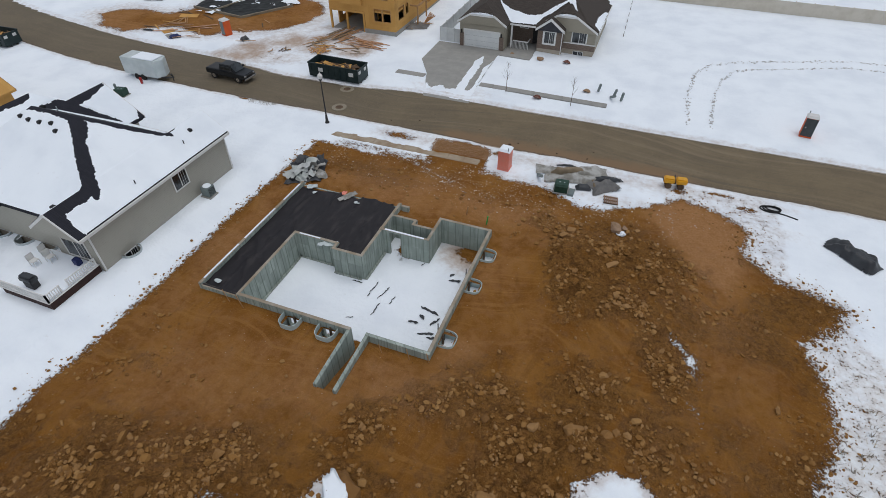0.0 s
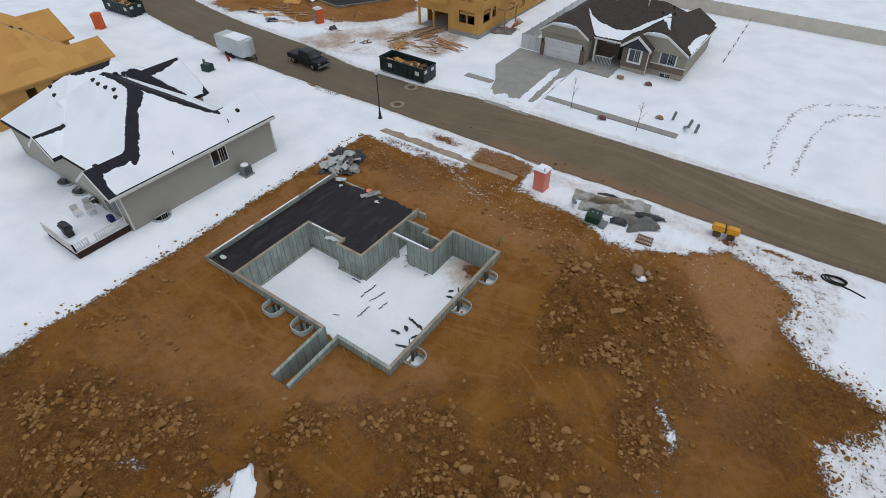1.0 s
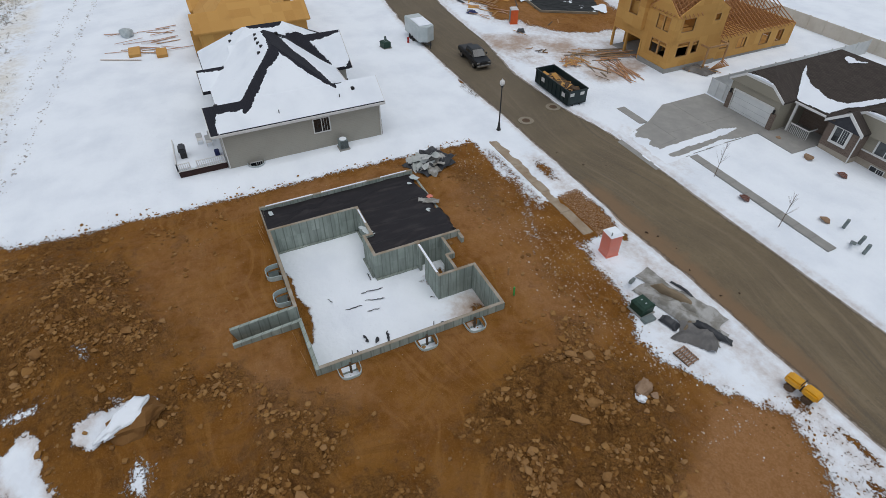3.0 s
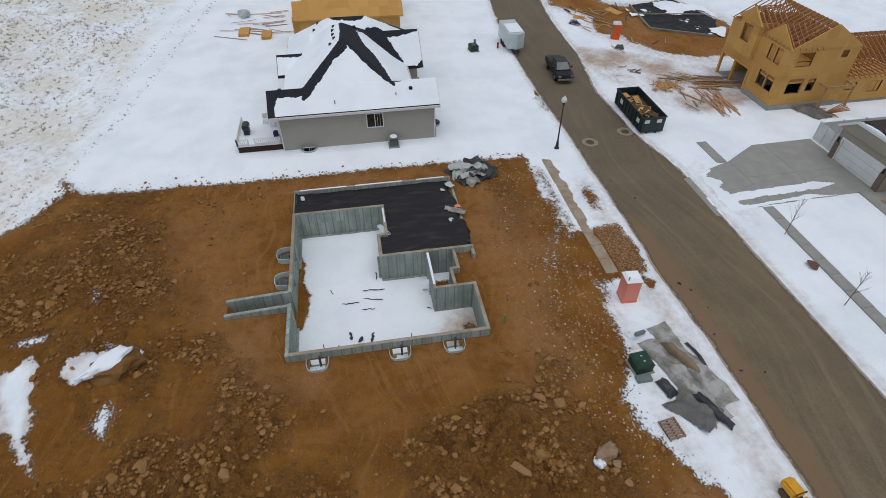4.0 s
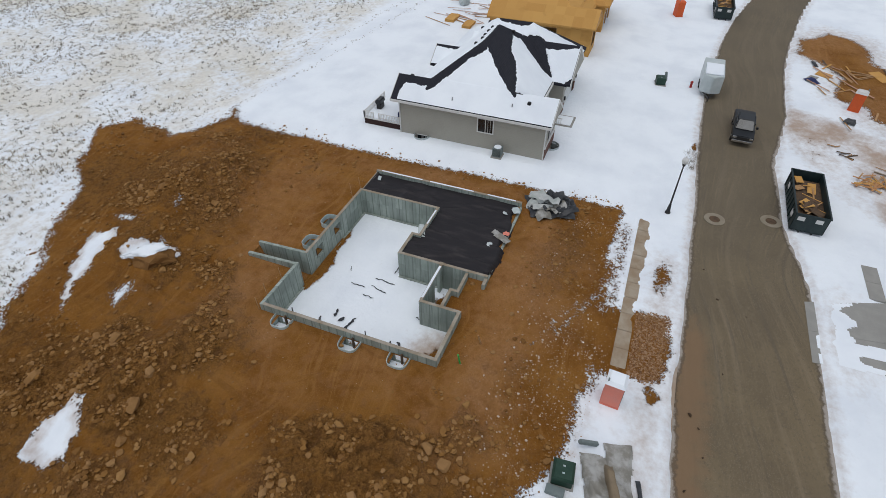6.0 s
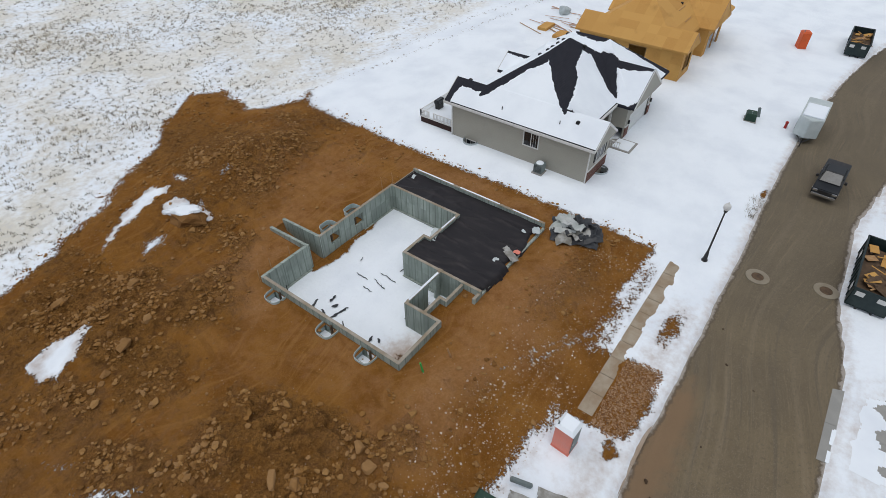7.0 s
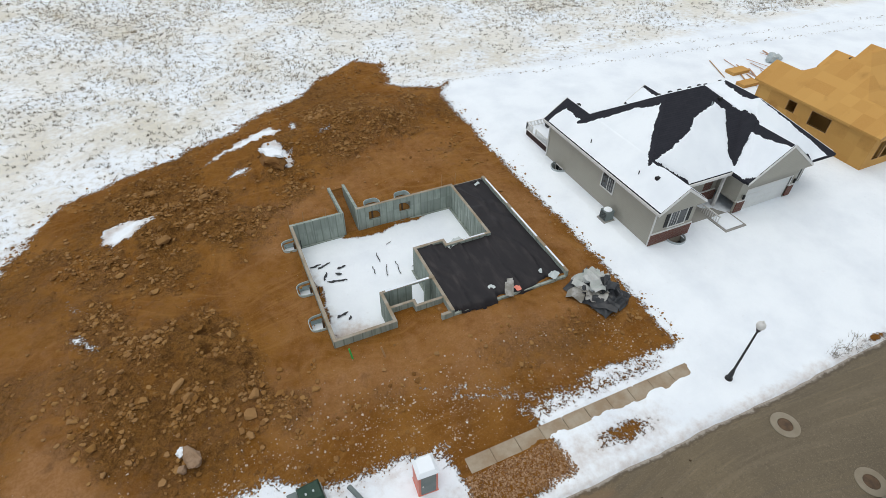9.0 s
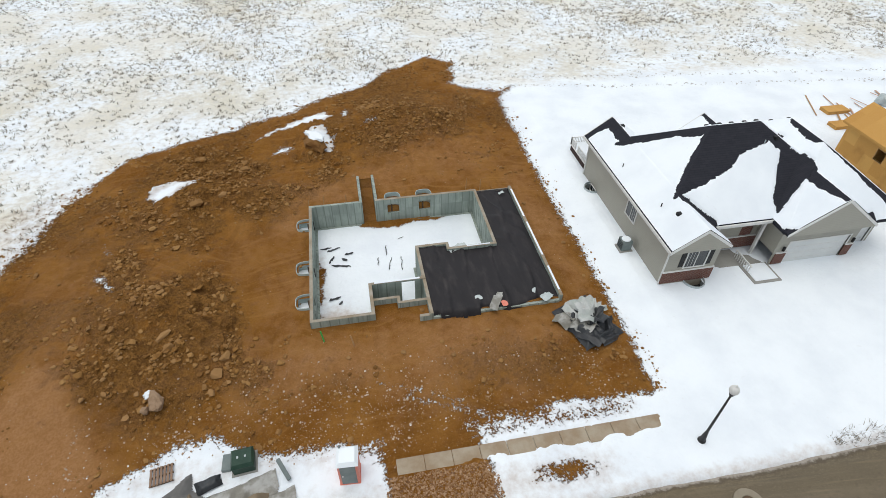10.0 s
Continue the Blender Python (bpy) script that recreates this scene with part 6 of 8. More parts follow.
def house_d():
    root = thing("framed_house", (-37, 74, 0), "two-storey house frame in golden sheathing with open roof trusses", "house")
    t = 0.16
    rows = [("x", 66.4, t, -37.2, -32.7, 0.55, 6.35, [(-35.75, -34.65, 1.7, 3.25), (-34.45, -33.35, 1.7, 3.25), (-35.6, -34.75, 4.5, 6.0), (-34.5, -33.65, 4.5, 6.0)]),
            ("y", -32.86, t, 66.56, 74.0, 0.55, 6.4, [(67.6, 69.3, 1.75, 3.3), (69.9, 70.7, 1.9, 3.2), (67.5, 69.2, 4.6, 6.0), (72.3, 73.0, 5.3, 6.0)]),
            ("x", 66.4, t, -42.6, -37.2, 2.75, 6.3, []), ("y", -42.6, t, 66.56, 74.0, 2.75, 6.3, []), ("y", -42.6, t, 68.5, 74.0, 0.0, 2.75, [(69.5, 71.5, 0.8, 2.3)]),
            ("x", 74.0, t, -42.6, -32.7, 0.0, 6.4, []), ("y", -37.2, t, 66.56, 72.0, 0.0, 2.75, [(68, 70, 0, 2.4)]),
            ("y", -32.86, t, 74.16, 87.0, 0.35, 3.0, [(74.6, 75.9, 1.6, 2.4), (77.5, 78.9, 1.2, 2.4), (81.5, 83.0, 1.0, 2.4), (84.4, 85.4, 1.0, 2.4)]),
            ("x", 87.0, t, -42.6, -32.7, 0.35, 3.0, []), ("y", -42.6, t, 74.2, 87.0, 0.35, 3.0, [])]
    for axis, at, th, a0, a1, z0, z1, holes in rows:
        bm = bmesh.new()
        wall_boxes(bm, axis, at, th, a0, a1, z0, z1, holes)
        part("wall", bm, osb, root)
    for b in rows[0][7]:
        opening(root, "x", 66.4, -1, *b)
    for b in rows[1][7] + rows[7][7]:
        opening(root, "y", -32.7, 1, *b)
    # projecting dormer over the garage
    bm = bmesh.new()
    wall_boxes(bm, "x", 65.9, t, -40.6, -37.4, 3.6, 7.3, [(-39.9, -38.5, 5.0, 6.7)])
    part("dormer_wall", bm, osb, root)
    opening(root, "x", 65.9, -1, -39.9, -38.5, 5.0, 6.7)
    for x in (-40.6, -37.56):
        part("dormer_side", boxed(x, x + t, 66.06, 68.0, 3.6, 7.3), osb, root)
    bm = bmesh.new()
    solid(bm, [(-41.0, 65.7, 7.15), (-39.0, 65.7, 8.6), (-37.0, 65.7, 7.15)], [(-41.0, 65.9, 7.15), (-39.0, 65.9, 8.6), (-37.0, 65.9, 7.15)])
    part("dormer_gable", bm, osb, root)
    for a in ((-37.1, -32.8, 66.5, 73.9, 2.75, 2.95), (-42.5, -37.3, 66.5, 73.9, 2.75, 2.95), (-37.1, -32.8, 66.5, 73.9, 0.35, 0.55), (-42.4, -32.9, 74.2, 86.9, 0.2, 0.35)):
        part("floor_deck", boxed(*a), osb, root)
    for a in ((-37.3, -32.6, 66.3, 74.1, -0.3, 0.55), (-42.6, -32.75, 74.2, 87.0, -0.3, 0.30)):
        part("foundation_wall", boxed(*a), slab_concrete, root, "pale concrete base")
    part("garage_slab", boxed(-42.5, -37.3, 66.5, 73.9, -0.2, 0.04), slab_concrete, root)
    for x in (-42.5, -40.0, -37.4):
        part("post", boxed(x - 0.13, x + 0.13, 66.4, 66.66, 0.0, 2.75), osb, root)
    part("header", boxed(-42.6, -37.2, 66.36, 66.5, 2.45, 2.75), osb, root)
    trusses(root, 66.5, 74.1, 6.4, 2.3, [-42.4 + 0.61 * i for i in range(16)], "x")
    trusses(root, -37.2, -32.7, 6.35, 1.85, [66.6 + 0.61 * i for i in range(6)])
    trusses(root, -41.0, -37.0, 7.15, 1.45, [66.2 + 0.61 * i for i in range(5)])
    trusses(root, -42.6, -32.7, 3.0, 2.6, [74.4 + 0.61 * i for i in range(21)])
    bm = bmesh.new()
    solid(bm, [(-37.4, 66.4, 6.3), (-34.9, 66.4, 8.15), (-32.5, 66.4, 6.3)], [(-37.4, 66.5, 6.3), (-34.9, 66.5, 8.15), (-32.5, 66.5, 6.3)])
    part("gable_wall", bm, osb, root)
    # open porch frame and braces in front of the low wing
    for a, b in (((-31.6, 71.4, 2.62), (-31.6, 74.6, 2.62)), ((-31.6, 71.4, 0.3), (-31.6, 71.4, 2.6)), ((-31.6, 74.5, 0.3), (-31.6, 74.5, 2.6)), ((-31.6, 71.4, 2.62), (-32.7, 71.4, 2.62)), ((-31.6, 74.5, 2.62), (-32.7, 74.5, 2.62))):
        bm = bmesh.new()
        beam(bm, a, b, 0.14, 0.2)
        part("porch_frame", bm, lumber_pale, root, "pale timber porch frame")
    for k in range(6):
        bm = bmesh.new()
        beam(bm, (-30.9, 71.6 + 0.22 * k, 0.1), (-30.3 + 0.1 * k, 72.9 + 0.12 * k, 1.5 - 0.12 * k), 0.05, 0.1)
        part("brace", bm, truss_lumber, root, "loose truss leaning by the porch")
    bm = bmesh.new()
    solid(bm, [(-32.72, 66.3, 6.35), (-32.72, 70.5, 8.65), (-32.72, 74.3, 6.35)], [(-32.62, 66.3, 6.35), (-32.62, 70.5, 8.65), (-32.62, 74.3, 6.35)])
    part("gable_wall", bm, osb, root)
    bm = bmesh.new()
    for i in range(10):
        y = 76.2 + 1.1 * i
        beam(bm, (-32.78, y, 0.4), (-32.78, y, 2.9), 0.05, 0.09)
    part("stud_row", bm, lumber_pale, root)
    return root


house_d()


def fence(x0, x1, y, h=1.8, group="fence panels behind the houses"):
    root = thing("vinyl_fence", ((x0 + x1) / 2, y, 0), "long tan solid panel fence in the snow", "fence")
    n = max(1, round((x1 - x0) / 2.4))
    for i in range(n):
        a, b = x0 + (x1 - x0) * i / n, x0 + (x1 - x0) * (i + 1) / n
        part("panel", boxed(a + 0.06, b - 0.06, y - 0.03, y + 0.03, 0.02, h), fence_vinyl, root)
        part("post", boxed(a - 0.06, a + 0.06, y - 0.07, y + 0.07, -0.1, h + 0.08), fence_vinyl, root)


fence(-48, 30, 94.6)
side = thing("vinyl_fence", (-25.3, 67.4, 0), "pale solid side fence beside the garage", "fence")
for i in range(3):
    part("panel", boxed(-26.55 + 0.98 * i, -25.67 + 0.98 * i, 67.3, 67.36, 0.0, 1.75), pale_vinyl, side)
for i in range(4):
    part("post", boxed(-26.66 + 0.98 * i, -26.56 + 0.98 * i, 67.26, 67.4, 0.0, 1.85), pale_vinyl, side)
for i in range(11):
    part("panel", boxed(-26.64, -26.58, 67.45 + 2.4 * i, 69.7 + 2.4 * i, 0.0, 1.75), pale_vinyl, side)
    part("post", boxed(-26.68, -26.54, 69.72 + 2.4 * i, 69.84 + 2.4 * i, 0.0, 1.85), pale_vinyl, side)

# ---- the slab of the next building plot ----
plot = thing("covered_slab", (-60, 70, 0), "foundation plot covered in black plastic and snow", "foundation")
px, py = np.meshgrid(np.arange(-68.5, -52.0, 0.11), np.arange(64.5, 76.5, 0.11))
pz = 0.18 + 0.14 * lumps(px, py, 0.5, 51, 4) + 0.10 * lumps(px, py, 1.8, 52, 3)
pd = distance(px, py, [(-66.5, 66.5), (-56.8, 65.0), (-52.8, 72.0), (-58.5, 75.8), (-68.0, 74.0)])
keepp = (pd + 1.2 * lumps(px, py, 0.7, 55, 5))[:-1, :-1] > 0
ob = sheet("plastic_cover", px, py, pz, keepp, {}, wet_plastic)
ob.parent, ob.matrix_parent_inverse = plot, plot.matrix_basis.inverted()
tagged(ob, "wet black plastic sheeting")
patchy = lumps(px, py, 0.35, 57, 6) - 0.085 + 0.17 * np.exp(-((px + 65.5) / 2.6) ** 2) - 0.10 * np.exp(-((px + 58.5) / 3.0) ** 2)
keeps = ((patchy > 0.0) & (pd > -1.4))[:-1, :-1]
ob = sheet("snow_patch", px, py, pz + 0.04 + 0.30 * np.clip(patchy * 4, 0, 1), keeps, {}, snow)
ob.parent, ob.matrix_parent_inverse = plot, plot.matrix_basis.inverted()
for (x0, y0), (x1, y1) in (((-66.5, 66.3), (-56.8, 64.9)), ((-56.8, 64.9), (-52.6, 72.0)), ((-62.5, 65.8), (-60.5, 75.0))):
    bm = bmesh.new()
    beam(bm, (x0, y0, 0.15), (x1, y1, 0.15), 0.18, 0.4)
    part("stem_wall", bm, ring_concrete, plot)


# ---- flatwork ----
pave = thing("sidewalk", (-20, 40.7, 0), "muddy concrete sidewalk of separate slabs", "sidewalk", kind="structure")
for i in range(10):
    x = -27.7 + 1.54 * i
    z = RNG.uniform(-0.008, 0.008)
    part("paving_slab", boxed(x + 0.012, x + 1.528, 40.2, 41.2, -0.12, 0.015 + z, 0.012), muddy_concrete, pave)
drive = thing("driveway", (-21, 60, 0), "pale grey concrete driveway with thin snow streaks", "driveway", kind="structure")
for ring in ([(-22.6, 51.7), (-19.9, 51.7), (-20.4, 57.0), (-24.3, 57.0)], [(-19.88, 51.7), (-17.2, 51.7), (-17.7, 57.0), (-20.38, 57.0)], [(-24.32, 57.02), (-21.6, 57.02), (-21.6, 61.8), (-26.5, 61.8), (-26.5, 60.7)], [(-21.58, 57.02), (-17.7, 57.02), (-17.85, 61.8), (-21.58, 61.8)],
             [(-26.5, 61.82), (-21.6, 61.82), (-21.6, 66.9), (-26.6, 66.9)], [(-21.58, 61.82), (-17.85, 61.82), (-18.0, 66.6), (-21.58, 66.6)], [(-17.98, 65.2), (-13.8, 65.0), (-13.8, 66.78), (-17.98, 66.78)]):
    bm = bmesh.new()
    rise = lambda y: -0.13 + 0.205 * min(1.0, (y - 51.7) / 5.3)
    solid(bm, [(x, y, -0.25) for x, y in ring], [(x, y, rise(y)) for x, y in ring])
    part("paving_slab", bm, slab_concrete, drive)
walk_b = thing("sidewalk", (-10, 56.2, 0), "swept grey concrete sidewalk between snow strips", "sidewalk", kind="structure")
for i in range(9):
    x = -17.45 + 1.6 * i
    part("paving_slab", boxed(x + 0.01, x + 1.59, 55.85 - 0.03 * i, 56.75 - 0.03 * i, -0.12, 0.07, 0.01), slab_concrete, walk_b)
for i in range(2):
    x = -27.9 + 1.8 * i
    part("paving_slab", boxed(x + 0.01, x + 1.79, 55.75, 56.75, -0.12, 0.07, 0.01), slab_concrete, walk_b)
# snow streaks on the driveway
streaks = thing("driveway_snow", (-19, 56, 0), "thin snow streaks left on the driveway", "snow", kind="stuff")
sx, sy = np.meshgrid(np.arange(-24, -16.9, 0.09), np.arange(52.1, 66, 0.09))
cen = -18.6 - 0.25 * (sy - 60) * 0.12
band_ = np.maximum(0.55 - np.abs(sx - cen + 0.9), 0.45 - np.abs(sx - cen - 0.75))
band_ = np.where(sy < 54.6, np.maximum(band_, 0.38 - np.abs(sy - 53.6) * 0.4), band_) + 0.9 * lumps(sx * 2.0, sy * 0.5, 0.6, 77, 4) - 0.12 - np.clip((sy - 62) / 4, 0, 1)
dd = distance(sx, sy, DRIVEWAY)
k = ((band_ > 0) & (dd > 0.05))[:-1, :-1]
ob = sheet("streak", sx, sy, -0.122 + 0.205 * np.clip((sy - 51.7) / 5.3, 0, 1) + 0.02 * np.clip(band_, 0, 1), k, {}, snow)
ob.parent, ob.matrix_parent_inverse = streaks, streaks.matrix_basis.inverted()

kerb = thing("kerb", (-20, 43.9, 0), "muddy concrete kerb and gutter, partly bare", "kerb", kind="structure")
x = -44.0
while x < 18:
    bm = bmesh.new()
    box(bm, x + 0.008, x + 2.99, 43.45, 43.62, -0.3, 0.02, 0.03)
    box(bm, x + 0.008, x + 2.99, 43.62, 44.05, -0.3, -0.11, 0.01)
    part("kerb_stone", bm, kerb_concrete, kerb)
    x += 3.0
for cx_, cy_ in ((-29.85, 45.8), (-31.2, 50.0)):
    m = thing("manhole", (cx_, cy_, -0.12), "round concrete manhole collar with a dark iron lid in the asphalt", "manhole", "manholes in the street")
    bm = bmesh.new()
    for i in range(24):
        a, b = 2 * math.pi * i / 24, 2 * math.pi * (i + 1) / 24
        q = [(cx_ + r * math.cos(w), cy_ + r * math.sin(w)) for r, w in ((0.42, a), (0.42, b), (0.80, b), (0.80, a))]
        solid(bm, [(*p, -0.25) for p in q], [(*p, -0.062) for p in q])
    bmesh.ops.remove_doubles(bm, verts=bm.verts, dist=0.001)
    part("collar", bm, ring_concrete, m)
    bm = bmesh.new()
    bmesh.ops.create_cone(bm, cap_ends=True, segments=24, radius1=0.40, radius2=0.40, depth=0.15, matrix=Matrix.Translation((cx_, cy_, -0.14)))
    part("lid", bm, lumber_dark, m, "rusty iron lid")


# ---- street lamp ----
def street_lamp(x, y):
    root = thing("street_lamp", (x, y, 0), "black post-top street lamp with a white globe in the snow", "street lamp")
    bm = bmesh.new()
    for z0, z1, r0, r1 in ((-0.1, 0.12, 0.24, 0.22), (0.12, 0.5, 0.17, 0.13), (0.5, 0.9, 0.14, 0.09)):
        rod(bm, (x, y, z0), (x, y, z1), r0, r1, 16)
    part("base", bm, black_steel, root)
    bm = bmesh.new()
    rod(bm, (x, y, 0.85), (x, y, 4.55), 0.075, 0.05, 12)
    rod(bm, (x, y, 4.5), (x, y, 4.7), 0.10, 0.16, 12)
    part("post", bm, black_steel, root)
    bm = bmesh.new()
    bmesh.ops.create_uvsphere(bm, u_segments=16, v_segments=12, radius=0.25, matrix=Matrix.Translation((x, y, 4.95)) @ Matrix.Diagonal((1, 1, 1.15, 1)))
    g = part("globe", bm, lamp_globe, root, "frosted white acorn globe", True)
    bm = bmesh.new()
    rod(bm, (x, y, 5.2), (x, y, 5.36), 0.10, 0.02, 10)
    part("finial", bm, lamp_globe, g)


street_lamp(-29.2, 42.2)


# ---- portable toilets ----
def toilet(x, y, turn, shell, roof_mat, label, lean=0.0, broad=0.42):
    root = thing("portable_toilet", (0, 0, 0), label, "portable toilet", "portable toilets")
    part("skid", boxed(-0.58, 0.58, -0.58, 0.58, 0.0, 0.12, 0.02), shell, root)
    body = part("cabin", boxed(-0.55, 0.55, -0.55, 0.55, 0.12, 2.08, 0.03), shell, root)
    for sx_, sy_ in ((1, 0), (-1, 0), (0, -1)):
        for k in (-0.3, 0.0, 0.3):
            if sx_:
                part("rib", boxed(sx_ * 0.55 - 0.012, sx_ * 0.55 + 0.012, k - 0.07, k + 0.07, 0.3, 1.85, 0.008), shell, body)
            else:
                part("rib", boxed(k - 0.07, k + 0.07, -0.562, -0.538, 0.3, 1.85, 0.008), shell, body)
    d = part("door", boxed(-broad, broad, 0.55, 0.585, 0.16, 2.04, 0.01), dark_plastic if broad > 0.5 else grey_plastic, root, "dark grey door" if broad > 0.5 else "grey door")
    part("latch", boxed(0.28, 0.36, 0.585, 0.61, 1.0, 1.15, 0.01), pale_roof, d)
    bm = bmesh.new()
    solid(bm, [(-0.6, -0.6, 2.08), (0.6, -0.6, 2.08), (0.6, 0.6, 2.08), (-0.6, 0.6, 2.08)], [(-0.42, -0.42, 2.3), (0.42, -0.42, 2.3), (0.42, 0.42, 2.3), (-0.42, 0.42, 2.3)])
    part("roof", bm, roof_mat, root, "pale moulded roof dusted with snow")
    bm = bmesh.new()
    rod(bm, (0.4, -0.45, 2.1), (0.4, -0.45, 2.5), 0.05)
    part("vent_pipe", bm, grey_plastic, root)
    root.matrix_basis = pose(x, y, max(0.0, height_at(x, y)) - 0.02, lean, 0, turn) @ Matrix.Scale(0.93, 4)
    for c in root.children:
        c.matrix_parent_inverse = Matrix.Identity(4)
    return root


toilet(-9.9, 40.6, -4, coral, snow, "faded coral portable toilet with a snowy roof on the verge")
toilet(-54.6, 58.9, 162, orange, pale_roof, "orange and grey portable toilet beside the soil plot")
toilet(16.0, 56.6, 172, orange, pale_roof, "leaning orange portable toilet with a dark door in open snow", 4, 0.54)
loose = toilet(-77.8, 39.7, 30, orange, orange, "bright orange tipped portable toilet in the snow", 0)


# ---- skips ----
def dumpster(x, y, turn, label):
    root = thing("dumpster", (0, 0, 0), label, "dumpster", "roll-off dumpsters")
    L, W, H = 3.25, 1.17, 1.75
    for n, ring0, ring1 in (("side_wall", (-L, L, -W, -W + 0.06), 0), ("side_wall", (-L, L, W - 0.06, W), 0), ("end_wall", (-L, -L + 0.06, -W, W), 0), ("end_gate", (L - 0.06, L, -W, W), 0)):
        part(n, boxed(*ring0, 0.25, H), dumpster_green, root)
    part("floor", boxed(-L, L, -W, W, 0.2, 0.3), dumpster_green, root)
    part("top_rail", (lambda bm: (box(bm, -L - 0.05, L + 0.05, -W - 0.06, -W + 0.05, H - 0.06, H + 0.06), box(bm, -L - 0.05, L + 0.05, W - 0.05, W + 0.06, H - 0.06, H + 0.06), box(bm, -L - 0.06, -L + 0.05, -W, W, H - 0.06, H + 0.06), bm)[-1])(bmesh.new()), dumpster_green, root)
    for s_ in (-1, 1):
        for i in range(8):
            u = -L + 0.35 + i * 0.76
            part("rib", boxed(u - 0.05, u + 0.05, s_ * W - 0.06, s_ * W + 0.06, 0.3, H - 0.06), dumpster_green, root)
        part("rail", boxed(-L - 0.2, L, s_ * 0.45 - 0.06, s_ * 0.45 + 0.06, 0.0, 0.2), black_steel, root)
        for u in (-2.4, 2.4):
            bm = bmesh.new()
            rod(bm, (u, s_ * 0.75 - 0.1, 0.14), (u, s_ * 0.75 + 0.1, 0.14), 0.14, None, 12)
            part("wheel", bm, black_steel, root)
    for u in (-1.6, 2.4):
        part("placard", boxed(u - 0.3, u + 0.3, -W - 0.075, -W - 0.062, 0.9, 1.35), pale_roof, root, "pale sticker")
    for w in (-0.7, 0.55):
        part("placard", boxed(L + 0.002, L + 0.012, w - 0.25, w + 0.25, 1.15, 1.5), pale_roof, root, "pale sticker")
    r = random.Random(int(x))
    for i in range(26):
        bm = bmesh.new()
        m = pose(r.uniform(-2.3, 2.2), r.uniform(-0.75, 0.75), 1.2 + r.uniform(0, 0.35), r.uniform(-18, 18), r.uniform(-18, 18), r.uniform(-90, 90))
        tilted(bm, r.uniform(0.5, 1.7), r.choice((0.09, 0.14, 0.6)), 0.03, m)
        part("scrap_board", bm, r.choice((lumber_pale, osb, osb, lumber_dark)), root)
    part("scrap_fill", boxed(-2.85, 2.85, -1.1, 1.1, 0.3, 1.12), lumber_dark, root, "heaped timber scraps")
    bm = bmesh.new()
    bmesh.ops.create_icosphere(bm, subdivisions=2, radius=0.5, matrix=pose(1.3, 0.1, 1.35) @ Matrix.Diagonal((1, 1, 0.7, 1)))
    for v in bm.verts:
        v.co += Vector((r.uniform(-1, 1), r.uniform(-1, 1), r.uniform(-1, 1))) * 0.09
    part("scrap_bag", bm, lumber_dark, root, "crumpled brown rubbish bag")
    root.matrix_basis = pose(x, y, 0.02, 0, 0, turn)
    for c in root.children:
        c.matrix_parent_inverse = Matrix.Identity(4)
    return root


dumpster(-33.5, 52.3, -1.0, "open dark green roll-off dumpster full of timber scraps by the street")
dumpster(-81.5, 45.6, 2.0, "open dark green roll-off dumpster with boards, standing in snow")

# ---- cargo trailer ----
tr = thing("cargo_trailer", (-54.7, 44.6, 0), "white enclosed cargo trailer with snow on its roof at the roadside", "trailer")
bx0, bx1, by0, by1 = -57.1, -52.3, 43.5, 45.6
bm = bmesh.new()
solid(bm, [(bx0, by0, 0.5), (bx1, by0, 0.5), (bx1 + 0.5, (by0 + by1) / 2, 0.5), (bx1, by1, 0.5), (bx0, by1, 0.5)], [(bx0, by0, 2.45), (bx1, by0, 2.45), (bx1 + 0.5, (by0 + by1) / 2, 2.35), (bx1, by1, 2.45), (bx0, by1, 2.45)])
bmesh.ops.bevel(bm, geom=list(bm.edges), offset=0.05, segments=2, affect="EDGES")
part("body", bm, trailer_white, tr)
part("roof_snow", boxed(bx0 + 1.6, bx1 - 0.1, by0 + 0.15, by1 - 0.1, 2.45, 2.53, 0.04), snow, tr, "patch of snow on the roof")
part("door_frame", boxed(bx0 - 0.03, bx0, by0 + 0.1, by1 - 0.1, 0.6, 2.35), galvanised, tr)
for w in (by0 - 0.04, by1 - 0.16):
    for u in (-54.4, -55.3):
        bm = bmesh.new()
        rod(bm, (u, w, 0.35), (u, w + 0.2, 0.35), 0.36, None, 18)
        part("wheel", bm, rubber, tr)
bm = bmesh.new()
beam(bm, (bx1, by0 + 0.4, 0.5), (bx1 + 1.5, 44.55, 0.5), 0.08, 0.1)
beam(bm, (bx1, by1 - 0.4, 0.5), (bx1 + 1.5, 44.55, 0.5), 0.08, 0.1)
rod(bm, (bx1 + 1.3, 44.55, 0.0), (bx1 + 1.3, 44.55, 0.9), 0.05)
part("drawbar", bm, black_steel, tr)


